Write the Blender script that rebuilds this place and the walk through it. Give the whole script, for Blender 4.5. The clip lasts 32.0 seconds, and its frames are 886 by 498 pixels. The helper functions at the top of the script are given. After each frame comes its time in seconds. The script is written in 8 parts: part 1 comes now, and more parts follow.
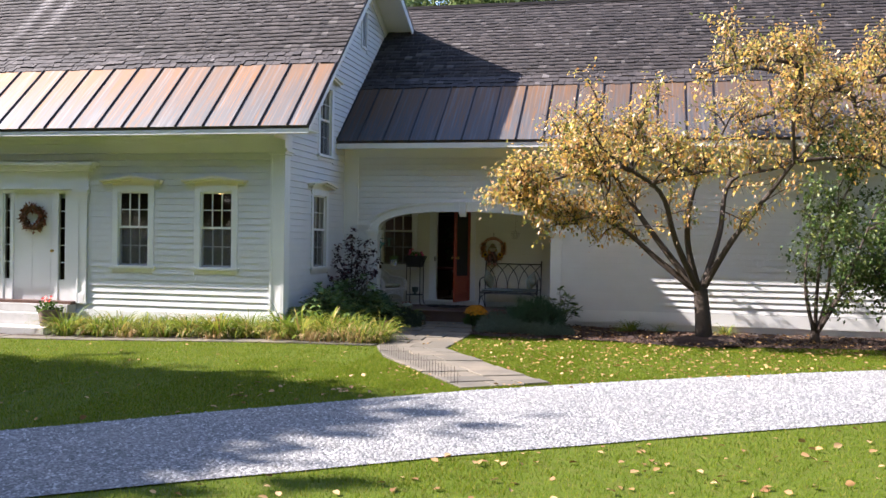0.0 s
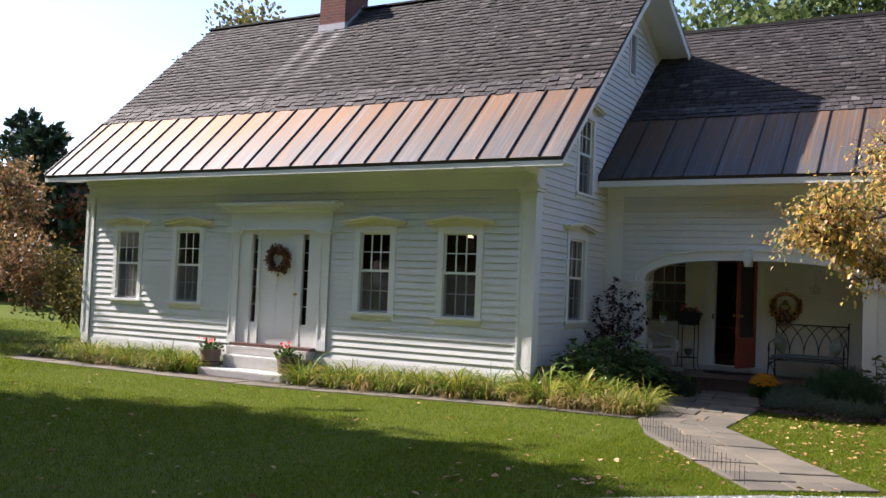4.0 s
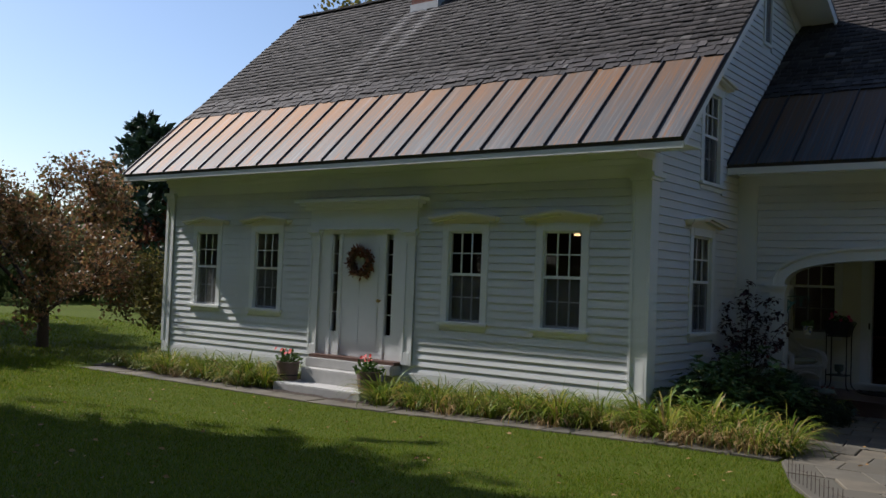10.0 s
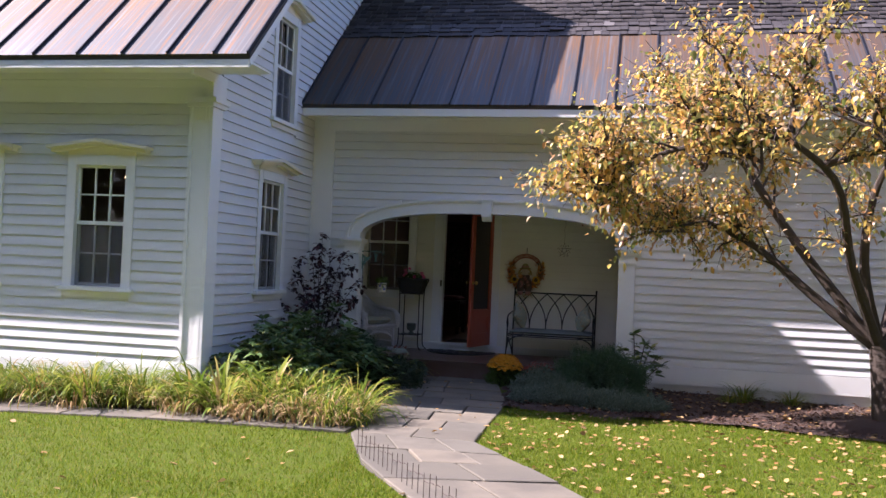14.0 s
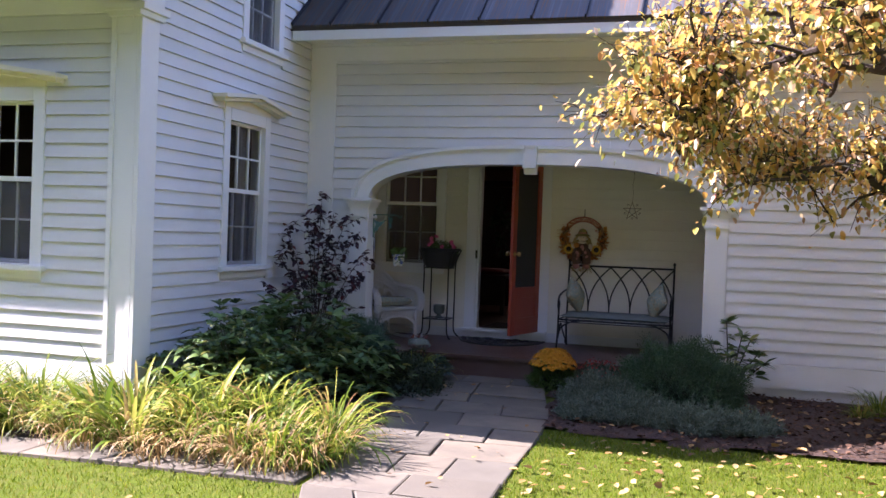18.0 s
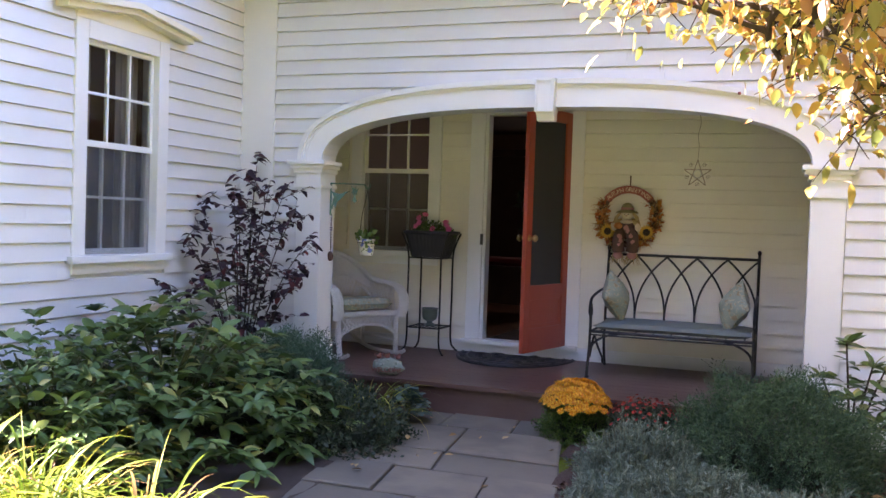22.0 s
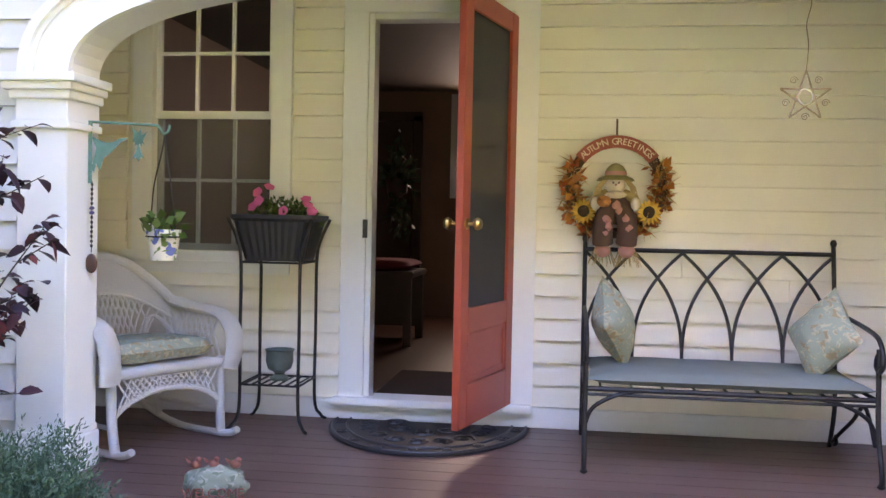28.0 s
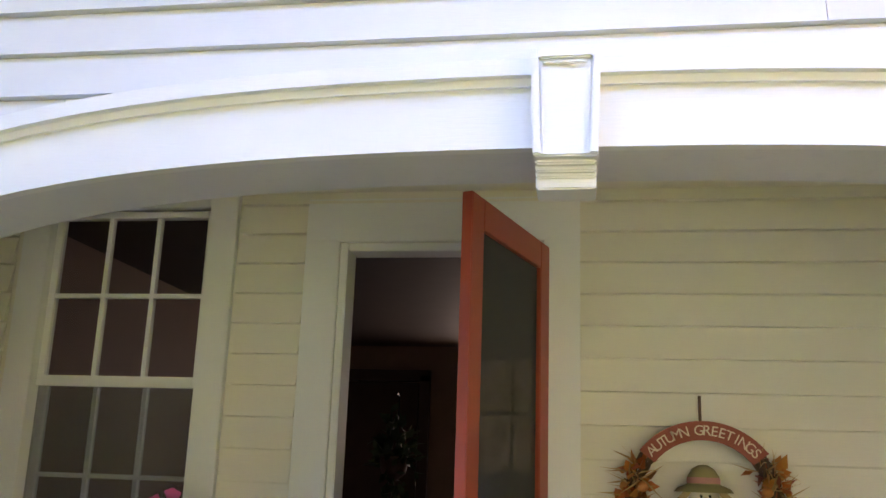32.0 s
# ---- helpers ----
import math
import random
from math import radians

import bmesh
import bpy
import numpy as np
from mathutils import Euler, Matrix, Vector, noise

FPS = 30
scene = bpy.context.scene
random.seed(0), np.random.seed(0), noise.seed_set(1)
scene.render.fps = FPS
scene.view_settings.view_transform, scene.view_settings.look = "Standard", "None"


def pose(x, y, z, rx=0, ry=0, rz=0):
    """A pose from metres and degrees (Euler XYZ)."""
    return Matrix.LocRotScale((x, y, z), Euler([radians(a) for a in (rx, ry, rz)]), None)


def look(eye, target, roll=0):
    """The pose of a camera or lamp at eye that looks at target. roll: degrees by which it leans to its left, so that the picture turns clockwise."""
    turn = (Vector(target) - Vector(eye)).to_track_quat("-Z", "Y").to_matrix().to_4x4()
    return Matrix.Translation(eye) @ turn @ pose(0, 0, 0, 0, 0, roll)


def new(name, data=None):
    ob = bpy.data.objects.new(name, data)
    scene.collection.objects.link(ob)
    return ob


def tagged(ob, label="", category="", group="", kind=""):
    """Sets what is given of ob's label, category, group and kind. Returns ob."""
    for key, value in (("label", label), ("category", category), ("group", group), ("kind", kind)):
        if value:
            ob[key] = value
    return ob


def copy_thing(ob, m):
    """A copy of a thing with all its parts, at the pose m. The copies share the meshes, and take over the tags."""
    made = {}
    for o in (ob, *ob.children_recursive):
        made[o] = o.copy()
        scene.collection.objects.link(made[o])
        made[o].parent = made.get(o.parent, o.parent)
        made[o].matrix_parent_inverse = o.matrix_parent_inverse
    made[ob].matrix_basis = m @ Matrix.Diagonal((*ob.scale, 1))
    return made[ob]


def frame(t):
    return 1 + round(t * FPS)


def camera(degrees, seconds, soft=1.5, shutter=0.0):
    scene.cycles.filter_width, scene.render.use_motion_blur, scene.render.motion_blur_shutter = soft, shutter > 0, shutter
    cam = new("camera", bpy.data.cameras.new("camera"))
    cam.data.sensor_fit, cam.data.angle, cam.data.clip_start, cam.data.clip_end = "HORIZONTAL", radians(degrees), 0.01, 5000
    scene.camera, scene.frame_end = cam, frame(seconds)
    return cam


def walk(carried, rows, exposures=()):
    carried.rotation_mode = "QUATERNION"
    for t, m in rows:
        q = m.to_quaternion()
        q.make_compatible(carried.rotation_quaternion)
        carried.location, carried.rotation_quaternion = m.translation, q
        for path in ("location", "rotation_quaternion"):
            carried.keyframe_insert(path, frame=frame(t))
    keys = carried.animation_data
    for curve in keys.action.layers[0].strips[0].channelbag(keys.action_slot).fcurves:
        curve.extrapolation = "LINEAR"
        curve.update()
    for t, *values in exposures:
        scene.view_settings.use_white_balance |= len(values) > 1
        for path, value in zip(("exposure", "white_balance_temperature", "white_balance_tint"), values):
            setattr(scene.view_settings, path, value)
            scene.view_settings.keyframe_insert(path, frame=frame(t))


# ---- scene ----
cam = camera(51.4, 32.0)
PATH = [
    (0, (6.508, -15.533, 1.699), (6.062, -13.583, 1.681), 0.9),
    (0.5, (6.488, -15.18, 1.738), (5.891, -13.271, 1.738), 1.7),
    (1, (6.476, -14.946, 1.679), (5.795, -13.066, 1.651), 2.2),
    (1.5, (6.358, -14.635, 1.712), (5.638, -12.769, 1.729), 1.7),
    (2, (6.284, -14.384, 1.694), (5.491, -12.548, 1.715), 1.7),
    (2.5, (6.26, -14.126, 1.689), (5.346, -12.349, 1.746), 3.4),
    (3, (6.237, -13.852, 1.646), (5.223, -12.128, 1.662), 3.3),
    (3.5, (6.111, -13.577, 1.6), (5.118, -11.843, 1.687), 2.3),
    (5.5, (5.569, -12.618, 1.779), (4.585, -10.878, 1.843), 2.6),
    (6, (5.493, -12.378, 1.884), (4.489, -10.649, 1.892), 1.6),
    (6.5, (5.432, -12.031, 1.88), (4.325, -10.372, 2.029), 3.1),
    (7, (5.347, -11.856, 1.819), (4.176, -10.243, 1.978), 3.4),
    (7.5, (5.197, -11.758, 1.834), (3.984, -10.175, 1.98), 1.7),
    (8, (5.158, -11.58, 1.825), (3.805, -10.111, 1.937), 1.6),
    (8.5, (5.16, -11.491, 1.826), (3.716, -10.109, 1.904), 1.9),
    (9, (5.178, -11.389, 1.775), (3.73, -10.011, 1.841), 1.6),
    (9.5, (5.203, -11.391, 1.711), (3.854, -9.916, 1.787), 2.1),
    (10, (5.229, -11.371, 1.745), (4.017, -9.782, 1.816), 2.2),
    (10.5, (5.161, -11.333, 1.693), (4.078, -9.652, 1.73), 2.7),
    (11, (4.977, -11.181, 1.699), (4.096, -9.388, 1.791), 3.0),
    (11.5, (4.866, -11.035, 1.694), (4.203, -9.154, 1.846), 1.8),
    (12, (4.763, -10.79, 1.661), (4.2, -8.877, 1.819), 1.7),
    (12.5, (4.702, -10.467, 1.642), (4.219, -8.541, 1.883), 2.3),
    (13, (4.693, -10.162, 1.627), (4.278, -8.209, 1.749), 2.4),
    (13.5, (4.673, -9.803, 1.585), (4.311, -7.841, 1.733), 2.7),
    (14, (4.688, -9.479, 1.516), (4.277, -7.522, 1.559), 2.5),
    (14.5, (4.739, -9.195, 1.484), (4.278, -7.249, 1.513), 3.2),
    (15, (4.611, -8.816, 1.498), (4.142, -6.872, 1.455), 3.4),
    (15.5, (4.593, -8.477, 1.459), (4.144, -6.529, 1.411), 2.2),
    (17.5, (4.541, -6.951, 1.522), (4.031, -5.019, 1.434), 1.2),
    (18, (4.509, -6.527, 1.526), (3.953, -4.606, 1.494), 2.1),
    (18.5, (4.34, -6.054, 1.509), (3.795, -4.131, 1.432), 1.5),
    (19, (4.353, -5.637, 1.508), (3.837, -3.705, 1.442), 2.2),
    (19.5, (4.41, -5.262, 1.502), (3.833, -3.348, 1.438), 1.6),
    (20, (4.365, -4.893, 1.469), (3.771, -2.986, 1.379), 2.6),
    (20.5, (4.416, -4.52, 1.516), (3.883, -2.593, 1.485), 1.8),
    (21, (4.467, -4.144, 1.496), (3.87, -2.236, 1.441), 2.9),
    (21.5, (4.386, -3.82, 1.453), (3.704, -1.944, 1.338), 3.4),
    (22, (4.292, -3.384, 1.446), (3.602, -1.508, 1.385), 1.9),
    (22.5, (4.222, -3.001, 1.421), (3.531, -1.126, 1.352), 3.3),
    (23, (4.107, -2.713, 1.431), (3.38, -0.85, 1.384), 4.7),
    (23.5, (3.944, -2.404, 1.449), (3.286, -0.518, 1.353), 3.1),
    (24, (3.814, -2.18, 1.448), (3.196, -0.284, 1.294), 2.1),
    (24.5, (3.679, -1.875, 1.425), (3.071, 0.021, 1.241), 1.8),
    (26.5, (3.112, -1.05, 1.223), (2.703, 0.906, 1.153), 1.8),
    (27, (3.028, -0.809, 1.262), (2.654, 1.155, 1.23), 1.9),
    (27.5, (2.898, -0.506, 1.273), (2.636, 1.476, 1.248), 2.6),
    (28, (2.796, -0.25, 1.321), (2.531, 1.732, 1.268), 1.2),
    (28.5, (2.784, 0.078, 1.321), (2.532, 2.062, 1.268), 1.0),
    (29, (2.775, 0.342, 1.358), (2.421, 2.311, 1.344), 1.3),
    (29.5, (2.701, 0.623, 1.367), (2.374, 2.597, 1.352), 1.8),
    (30, (2.657, 0.868, 1.408), (2.379, 2.847, 1.479), 1.6),
    (30.5, (2.677, 1.08, 1.485), (2.367, 3.05, 1.617), 1.1),
    (31, (2.704, 1.236, 1.547), (2.335, 3.184, 1.783), 2.1),
    (31.5, (2.692, 1.311, 1.579), (2.352, 3.245, 1.921), 1.7),
    (32, (2.673, 1.301, 1.581), (2.358, 3.205, 2.061), 2.0),
]
EXPOSURES = [(0, 1.95, 6100, 21), (2, 1.6, 6100, 22), (4, 1.4, 6200, 21), (6, 1.1, 6200, 18), (7.5, 0.65, 6050, 12), (9, 0.1, 5850, 9), (10, 0.2, 5900, 14), (11, 1.0, 6000, 22), (12, 1.48, 6000, 27), (13, 1.75, 5950, 30), (15, 2.0, 5850, 33), (18, 2.5, 5850, 36), (19, 2.75, 5850, 36), (21, 3.55, 6300, 36), (23, 4.05, 6450, 36), (25, 4.45, 6450, 36), (27, 4.85, 6550, 36), (28, 4.95, 6550, 36), (30, 5.15, 6700, 35), (31, 5.05, 6500, 36), (31.5, 4.7, 6250, 38), (32, 4.38, 6200, 37)]
walk(cam, [(t, look(eye, target, roll)) for t, eye, target, roll in PATH], EXPOSURES)

# ---------- light ----------
SUN = Vector((1.10, 0.217, -1.0)).normalized()
world = bpy.data.worlds.new("world")
scene.world = world
world.use_nodes = True
_sky = world.node_tree.nodes.new("ShaderNodeTexSky")
_sky.sky_type = "NISHITA"
_sky.sun_disc = False
_sky.sun_elevation = math.asin(-SUN.z)
_sky.sun_rotation = math.atan2(-SUN.x, -SUN.y)
_sky.air_density, _sky.dust_density, _sky.ozone_density = 1.0, 0.9, 1.3
world.node_tree.links.new(_sky.outputs[0], world.node_tree.nodes["Background"].inputs[0])
world.node_tree.nodes["Background"].inputs[1].default_value = 0.115
sun = new("sun", bpy.data.lights.new("sun", "SUN"))
sun.data.energy, sun.data.angle, sun.data.color = 5.0, radians(0.5), (1.0, 0.92, 0.79)
sun.matrix_world = Matrix.Translation((-20, -5, 30)) @ SUN.to_track_quat("-Z", "Y").to_matrix().to_4x4()

# ---------- mesh helpers ----------
class Geo:
    """Vertices and faces gathered into one mesh."""
    def __init__(self):
        self.v, self.f = [], []

    def add(self, verts, faces):
        n = len(self.v)
        self.v += [tuple(p) for p in verts]
        self.f += [tuple(i + n for i in f) for f in faces]
        return self

    def box(self, x0, y0, z0, x1, y1, z1):
        return self.add([(x0, y0, z0), (x1, y0, z0), (x1, y1, z0), (x0, y1, z0), (x0, y0, z1), (x1, y0, z1), (x1, y1, z1), (x0, y1, z1)],
                        [(0, 3, 2, 1), (4, 5, 6, 7), (0, 1, 5, 4), (1, 2, 6, 5), (2, 3, 7, 6), (3, 0, 4, 7)])

    def prism(self, poly, f0, f1):
        """poly: 2D points; f0, f1 turn a point into the near and the far face."""
        n = len(poly)
        return self.add([f0(*p) for p in poly] + [f1(*p) for p in poly],
                        [tuple(range(n))[::-1], tuple(range(n, 2 * n))] + [(i, (i + 1) % n, n + (i + 1) % n, n + i) for i in range(n)])

    def tube(self, pts, r, n=8, r1=None, caps=True):
        pts = [Vector(p) for p in pts]
        rings, side = [], None
        for i, p in enumerate(pts):
            d = (pts[min(i + 1, len(pts) - 1)] - pts[max(i - 1, 0)]).normalized()
            if side is None:
                side = d.orthogonal().normalized()
            side = (side - d * side.dot(d)).normalized()
            up = d.cross(side)
            k = i / max(len(pts) - 1, 1)
            rad = r if r1 is None else r + (r1 - r) * k
            rings.append([p + rad * (math.cos(6.2832 * j / n) * side + math.sin(6.2832 * j / n) * up) for j in range(n)])
        base = [q for ring in rings for q in ring]
        faces = [(i * n + j, i * n + (j + 1) % n, (i + 1) * n + (j + 1) % n, (i + 1) * n + j) for i in range(len(pts) - 1) for j in range(n)]
        if caps:
            faces += [tuple(range(n))[::-1], tuple(range((len(pts) - 1) * n, len(pts) * n))]
        return self.add(base, faces)

    def lathe(self, profile, n=20, o=(0, 0, 0)):
        """profile: (radius, z) from bottom to top."""
        vs = [(o[0] + r * math.cos(6.2832 * j / n), o[1] + r * math.sin(6.2832 * j / n), o[2] + z) for r, z in profile for j in range(n)]
        fs = [(i * n + j, i * n + (j + 1) % n, (i + 1) * n + (j + 1) % n, (i + 1) * n + j) for i in range(len(profile) - 1) for j in range(n)]
        return self.add(vs, fs)

    def blob(self, c, rx, ry, rz, nu=14, nv=8, rough=0.0, seed=0):
        """A closed rounded lump, uneven by rough."""
        vs, fs = [], []
        for i in range(nv + 1):
            a = math.pi * i / nv - math.pi / 2
            for j in range(nu):
                b = 6.2832 * j / nu
                d = Vector((math.cos(a) * math.cos(b), math.cos(a) * math.sin(b), math.sin(a)))
                k = 1 + rough * noise.noise(d * 2.1 + Vector((seed * 3.7, seed * 1.3, 0)))
                vs.append((c[0] + rx * d.x * k, c[1] + ry * d.y * k, c[2] + rz * d.z * k))
        fs = [(i * nu + j, i * nu + (j + 1) % nu, (i + 1) * nu + (j + 1) % nu, (i + 1) * nu + j) for i in range(nv) for j in range(nu)]
        return self.add(vs, fs)

    def moved(self, m):
        self.v = [tuple(m @ Vector(p)) for p in self.v]
        return self

    def mesh(self, name, material=None, smooth=False, bevel=0.0):
        me = bpy.data.meshes.new(name)
        me.from_pydata(self.v, [], self.f)
        if bevel:
            bm = bmesh.new()
            bm.from_mesh(me)
            bmesh.ops.recalc_face_normals(bm, faces=bm.faces)
            edges = [e for e in bm.edges if len(e.link_faces) == 2 and e.calc_face_angle() > 0.6]
            bmesh.ops.bevel(bm, geom=edges, offset=bevel, segments=2, affect="EDGES", clamp_overlap=True)
            bm.to_mesh(me)
            bm.free()
        if smooth:
            me.shade_smooth()
            me.set_sharp_from_angle(angle=0.7)
        if material:
            me.materials.append(material)
        me.update()
        return me


def part(name, geo, material, parent, label="", smooth=False, bevel=0.0):
    ob = new(name, geo.mesh(name, material, smooth, bevel) if isinstance(geo, Geo) else geo)
    ob.parent = parent
    return tagged(ob, label)


def thing(name, label, category, group="", kind="", m=None):
    ob = new(name)
    ob.empty_display_size = 0.1
    if m is not None:
        ob.matrix_world = m
    return tagged(ob, label, category, group, kind)


def setting(name, geo, material, label, category="", smooth=False, bevel=0.0):
    ob = new(name, geo.mesh(name, material, smooth, bevel) if isinstance(geo, Geo) else geo)
    return tagged(ob, label, category or name.split("_")[0], kind="structure")


def fast_mesh(name, verts, faces, material, smooth=False):
    """A mesh from numpy arrays; faces all with the same number of corners."""
    me = bpy.data.meshes.new(name)
    k = faces.shape[1]
    me.vertices.add(len(verts))
    me.vertices.foreach_set("co", verts.astype(np.float32).ravel())
    me.loops.add(faces.size)
    me.loops.foreach_set("vertex_index", faces.astype(np.int32).ravel())
    me.polygons.add(len(faces))
    me.polygons.foreach_set("loop_start", np.arange(0, faces.size, k, dtype=np.int32))
    me.update(calc_edges=True)
    me.validate()
    if smooth:
        me.shade_smooth()
    me.materials.append(material)
    return me


# ---------- materials ----------
class Nodes:
    def __init__(self, name):
        self.m = bpy.data.materials.new(name)
        self.m.use_nodes = True
        self.t = self.m.node_tree
        self.b = self.t.nodes["Principled BSDF"]

    def n(self, kind, **kw):
        nd = self.t.nodes.new("ShaderNode" + kind)
        for k, v in kw.items():
            if k in nd.inputs:
                nd.inputs[k].default_value = v
            else:
                setattr(nd, k, v)
        return nd

    def link(self, a, b):
        self.t.links.new(a, b)

    def coord(self, scale=(1, 1, 1), kind="Object", rot=(0, 0, 0)):
        c = self.n("TexCoord")
        m = self.n("Mapping")
        m.inputs["Scale"].default_value = scale
        m.inputs["Rotation"].default_value = rot
        self.link(c.outputs[kind], m.inputs["Vector"])
        return m.outputs[0]

    def world(self, scale=(1, 1, 1), rot=(0, 0, 0)):
        g = self.n("NewGeometry")
        m = self.n("Mapping")
        m.inputs["Scale"].default_value = scale
        m.inputs["Rotation"].default_value = rot
        self.link(g.outputs["Position"], m.inputs["Vector"])
        return m.outputs[0]

    def noise(self, vec, scale, detail=4, rough=0.6, distort=0.0):
        t = self.n("TexNoise")
        t.inputs["Scale"].default_value = scale
        t.inputs["Detail"].default_value = detail
        t.inputs["Roughness"].default_value = rough
        t.inputs["Distortion"].default_value = distort
        self.link(vec, t.inputs["Vector"])
        return t.outputs["Fac"]

    def ramp(self, fac, stops):
        r = self.n("ValToRGB")
        e = r.color_ramp.elements
        while len(e) < len(stops):
            e.new(0.5)
        for el, (p, c) in zip(e, stops):
            el.position = p
            el.color = (*c, 1) if len(c) == 3 else c
        self.link(fac, r.inputs[0])
        return r.outputs[0]

    def mix(self, fac, a, b, mode="MIX"):
        x = self.n("Mix", data_type="RGBA", blend_type=mode)
        for s, v in ((x.inputs[0], fac), (x.inputs[6], a), (x.inputs[7], b)):
            if isinstance(v, bpy.types.NodeSocket):
                self.link(v, s)
            elif isinstance(v, (int, float)):
                s.default_value = v
            else:
                s.default_value = (*v, 1)
        return x.outputs[2]

    def math(self, op, a, b=0.0):
        x = self.n("Math", operation=op)
        for s, v in zip(x.inputs, (a, b)):
            if isinstance(v, bpy.types.NodeSocket):
                self.link(v, s)
            else:
                s.default_value = v
        return x.outputs[0]

    def bump(self, height, strength=0.3, dist=0.01):
        x = self.n("Bump")
        x.inputs["Strength"].default_value = strength
        x.inputs["Distance"].default_value = dist
        self.link(height, x.inputs["Height"])
        self.link(x.outputs[0], self.b.inputs["Normal"])

    def done(self, color, rough=0.6, metal=0.0, **kw):
        if isinstance(color, bpy.types.NodeSocket):
            self.link(color, self.b.inputs["Base Color"])
        else:
            self.b.inputs["Base Color"].default_value = (*color, 1)
        if isinstance(rough, bpy.types.NodeSocket):
            self.link(rough, self.b.inputs["Roughness"])
        else:
            self.b.inputs["Roughness"].default_value = rough
        self.b.inputs["Metallic"].default_value = metal
        for k, v in kw.items():
            self.b.inputs[k.replace("_", " ")].default_value = v
        return self.m

    def rand(self):
        return self.n("ObjectInfo").outputs["Random"]

    def island(self):
        return self.n("NewGeometry").outputs["Random Per Island"]


def paint(name, base, vary=0.06, rough=0.5, grime=0.12):
    k = Nodes(name)
    w = k.world()
    big = k.noise(w, 0.9, 5)
    fine = k.noise(k.world((3, 3, 40)), 6, 3)
    dark = tuple(c * (1 - grime * 1.6) for c in base)
    col = k.mix(k.ramp(big, [(0.35, (0, 0, 0)), (0.75, (1, 1, 1))]), base, tuple(c * (1 - grime) for c in base))
    col = k.mix(k.math("MULTIPLY", k.ramp(fine, [(0.58, (0, 0, 0)), (0.75, (1, 1, 1))]), 0.35), col, dark)
    col = k.mix(k.math("MULTIPLY", k.rand(), vary), col, (base[0] * .7, base[1] * .7, base[2] * .68))
    k.bump(fine, 0.15, 0.004)
    return k.done(col, rough)


def plain(name, base, rough=0.5, metal=0.0, vary=0.25, scale=8.0, bump=0.1, **kw):
    """A colour with grain at two scales."""
    k = Nodes(name)
    a = k.noise(k.coord(), scale, 5)
    b = k.noise(k.coord(), scale * 9, 3)
    col = k.mix(a, tuple(c * (1 - vary) for c in base), tuple(min(1, c * (1 + vary)) for c in base))
    col = k.mix(k.math("MULTIPLY", b, vary), col, tuple(c * 0.55 for c in base))
    if bump:
        k.bump(b, bump, 0.005)
    return k.done(col, rough, metal, **kw)


def leafy(name, stops, rough=0.5, trans=0.25, gloss=0.3):
    """Leaves: colour by island, light through them."""
    k = Nodes(name)
    col = k.ramp(k.island(), stops)
    k.done(col, rough, Specular_IOR_Level=gloss)
    tr = k.n("BsdfTranslucent")
    k.link(col, tr.inputs["Color"])
    mx = k.n("MixShader")
    mx.inputs[0].default_value = trans
    k.link(k.b.outputs[0], mx.inputs[1])
    k.link(tr.outputs[0], mx.inputs[2])
    k.link(mx.outputs[0], k.t.nodes["Material Output"].inputs["Surface"])
    return k.m


WHITE = paint("white_paint", (0.71, 0.72, 0.715))
TRIM = paint("white_trim_paint", (0.79, 0.80, 0.78), vary=0.0, grime=0.08)
# white hood paint, tinted yellow for sunlight bounced up from the lawn
BOUNCE_CREAM = paint("aged_cream_paint", (0.80, 0.755, 0.60), vary=0.0, grime=0.1)
CREAM = paint("porch_paint", (0.80, 0.77, 0.66), grime=0.1)

# ---------- more materials ----------
def roof_wood():
    k = Nodes("weathered_shingle")
    col = k.ramp(k.island(), [(0.0, (0.036, 0.028, 0.026)), (0.45, (0.062, 0.050, 0.045)), (0.85, (0.088, 0.074, 0.067)), (0.97, (0.19, 0.17, 0.16))])
    n = k.noise(k.world((30, 4, 4)), 3, 4)
    col = k.mix(k.math("MULTIPLY", n, 0.6), col, (0.03, 0.024, 0.023))
    k.bump(n, 0.4, 0.006)
    return k.done(col, 0.75)


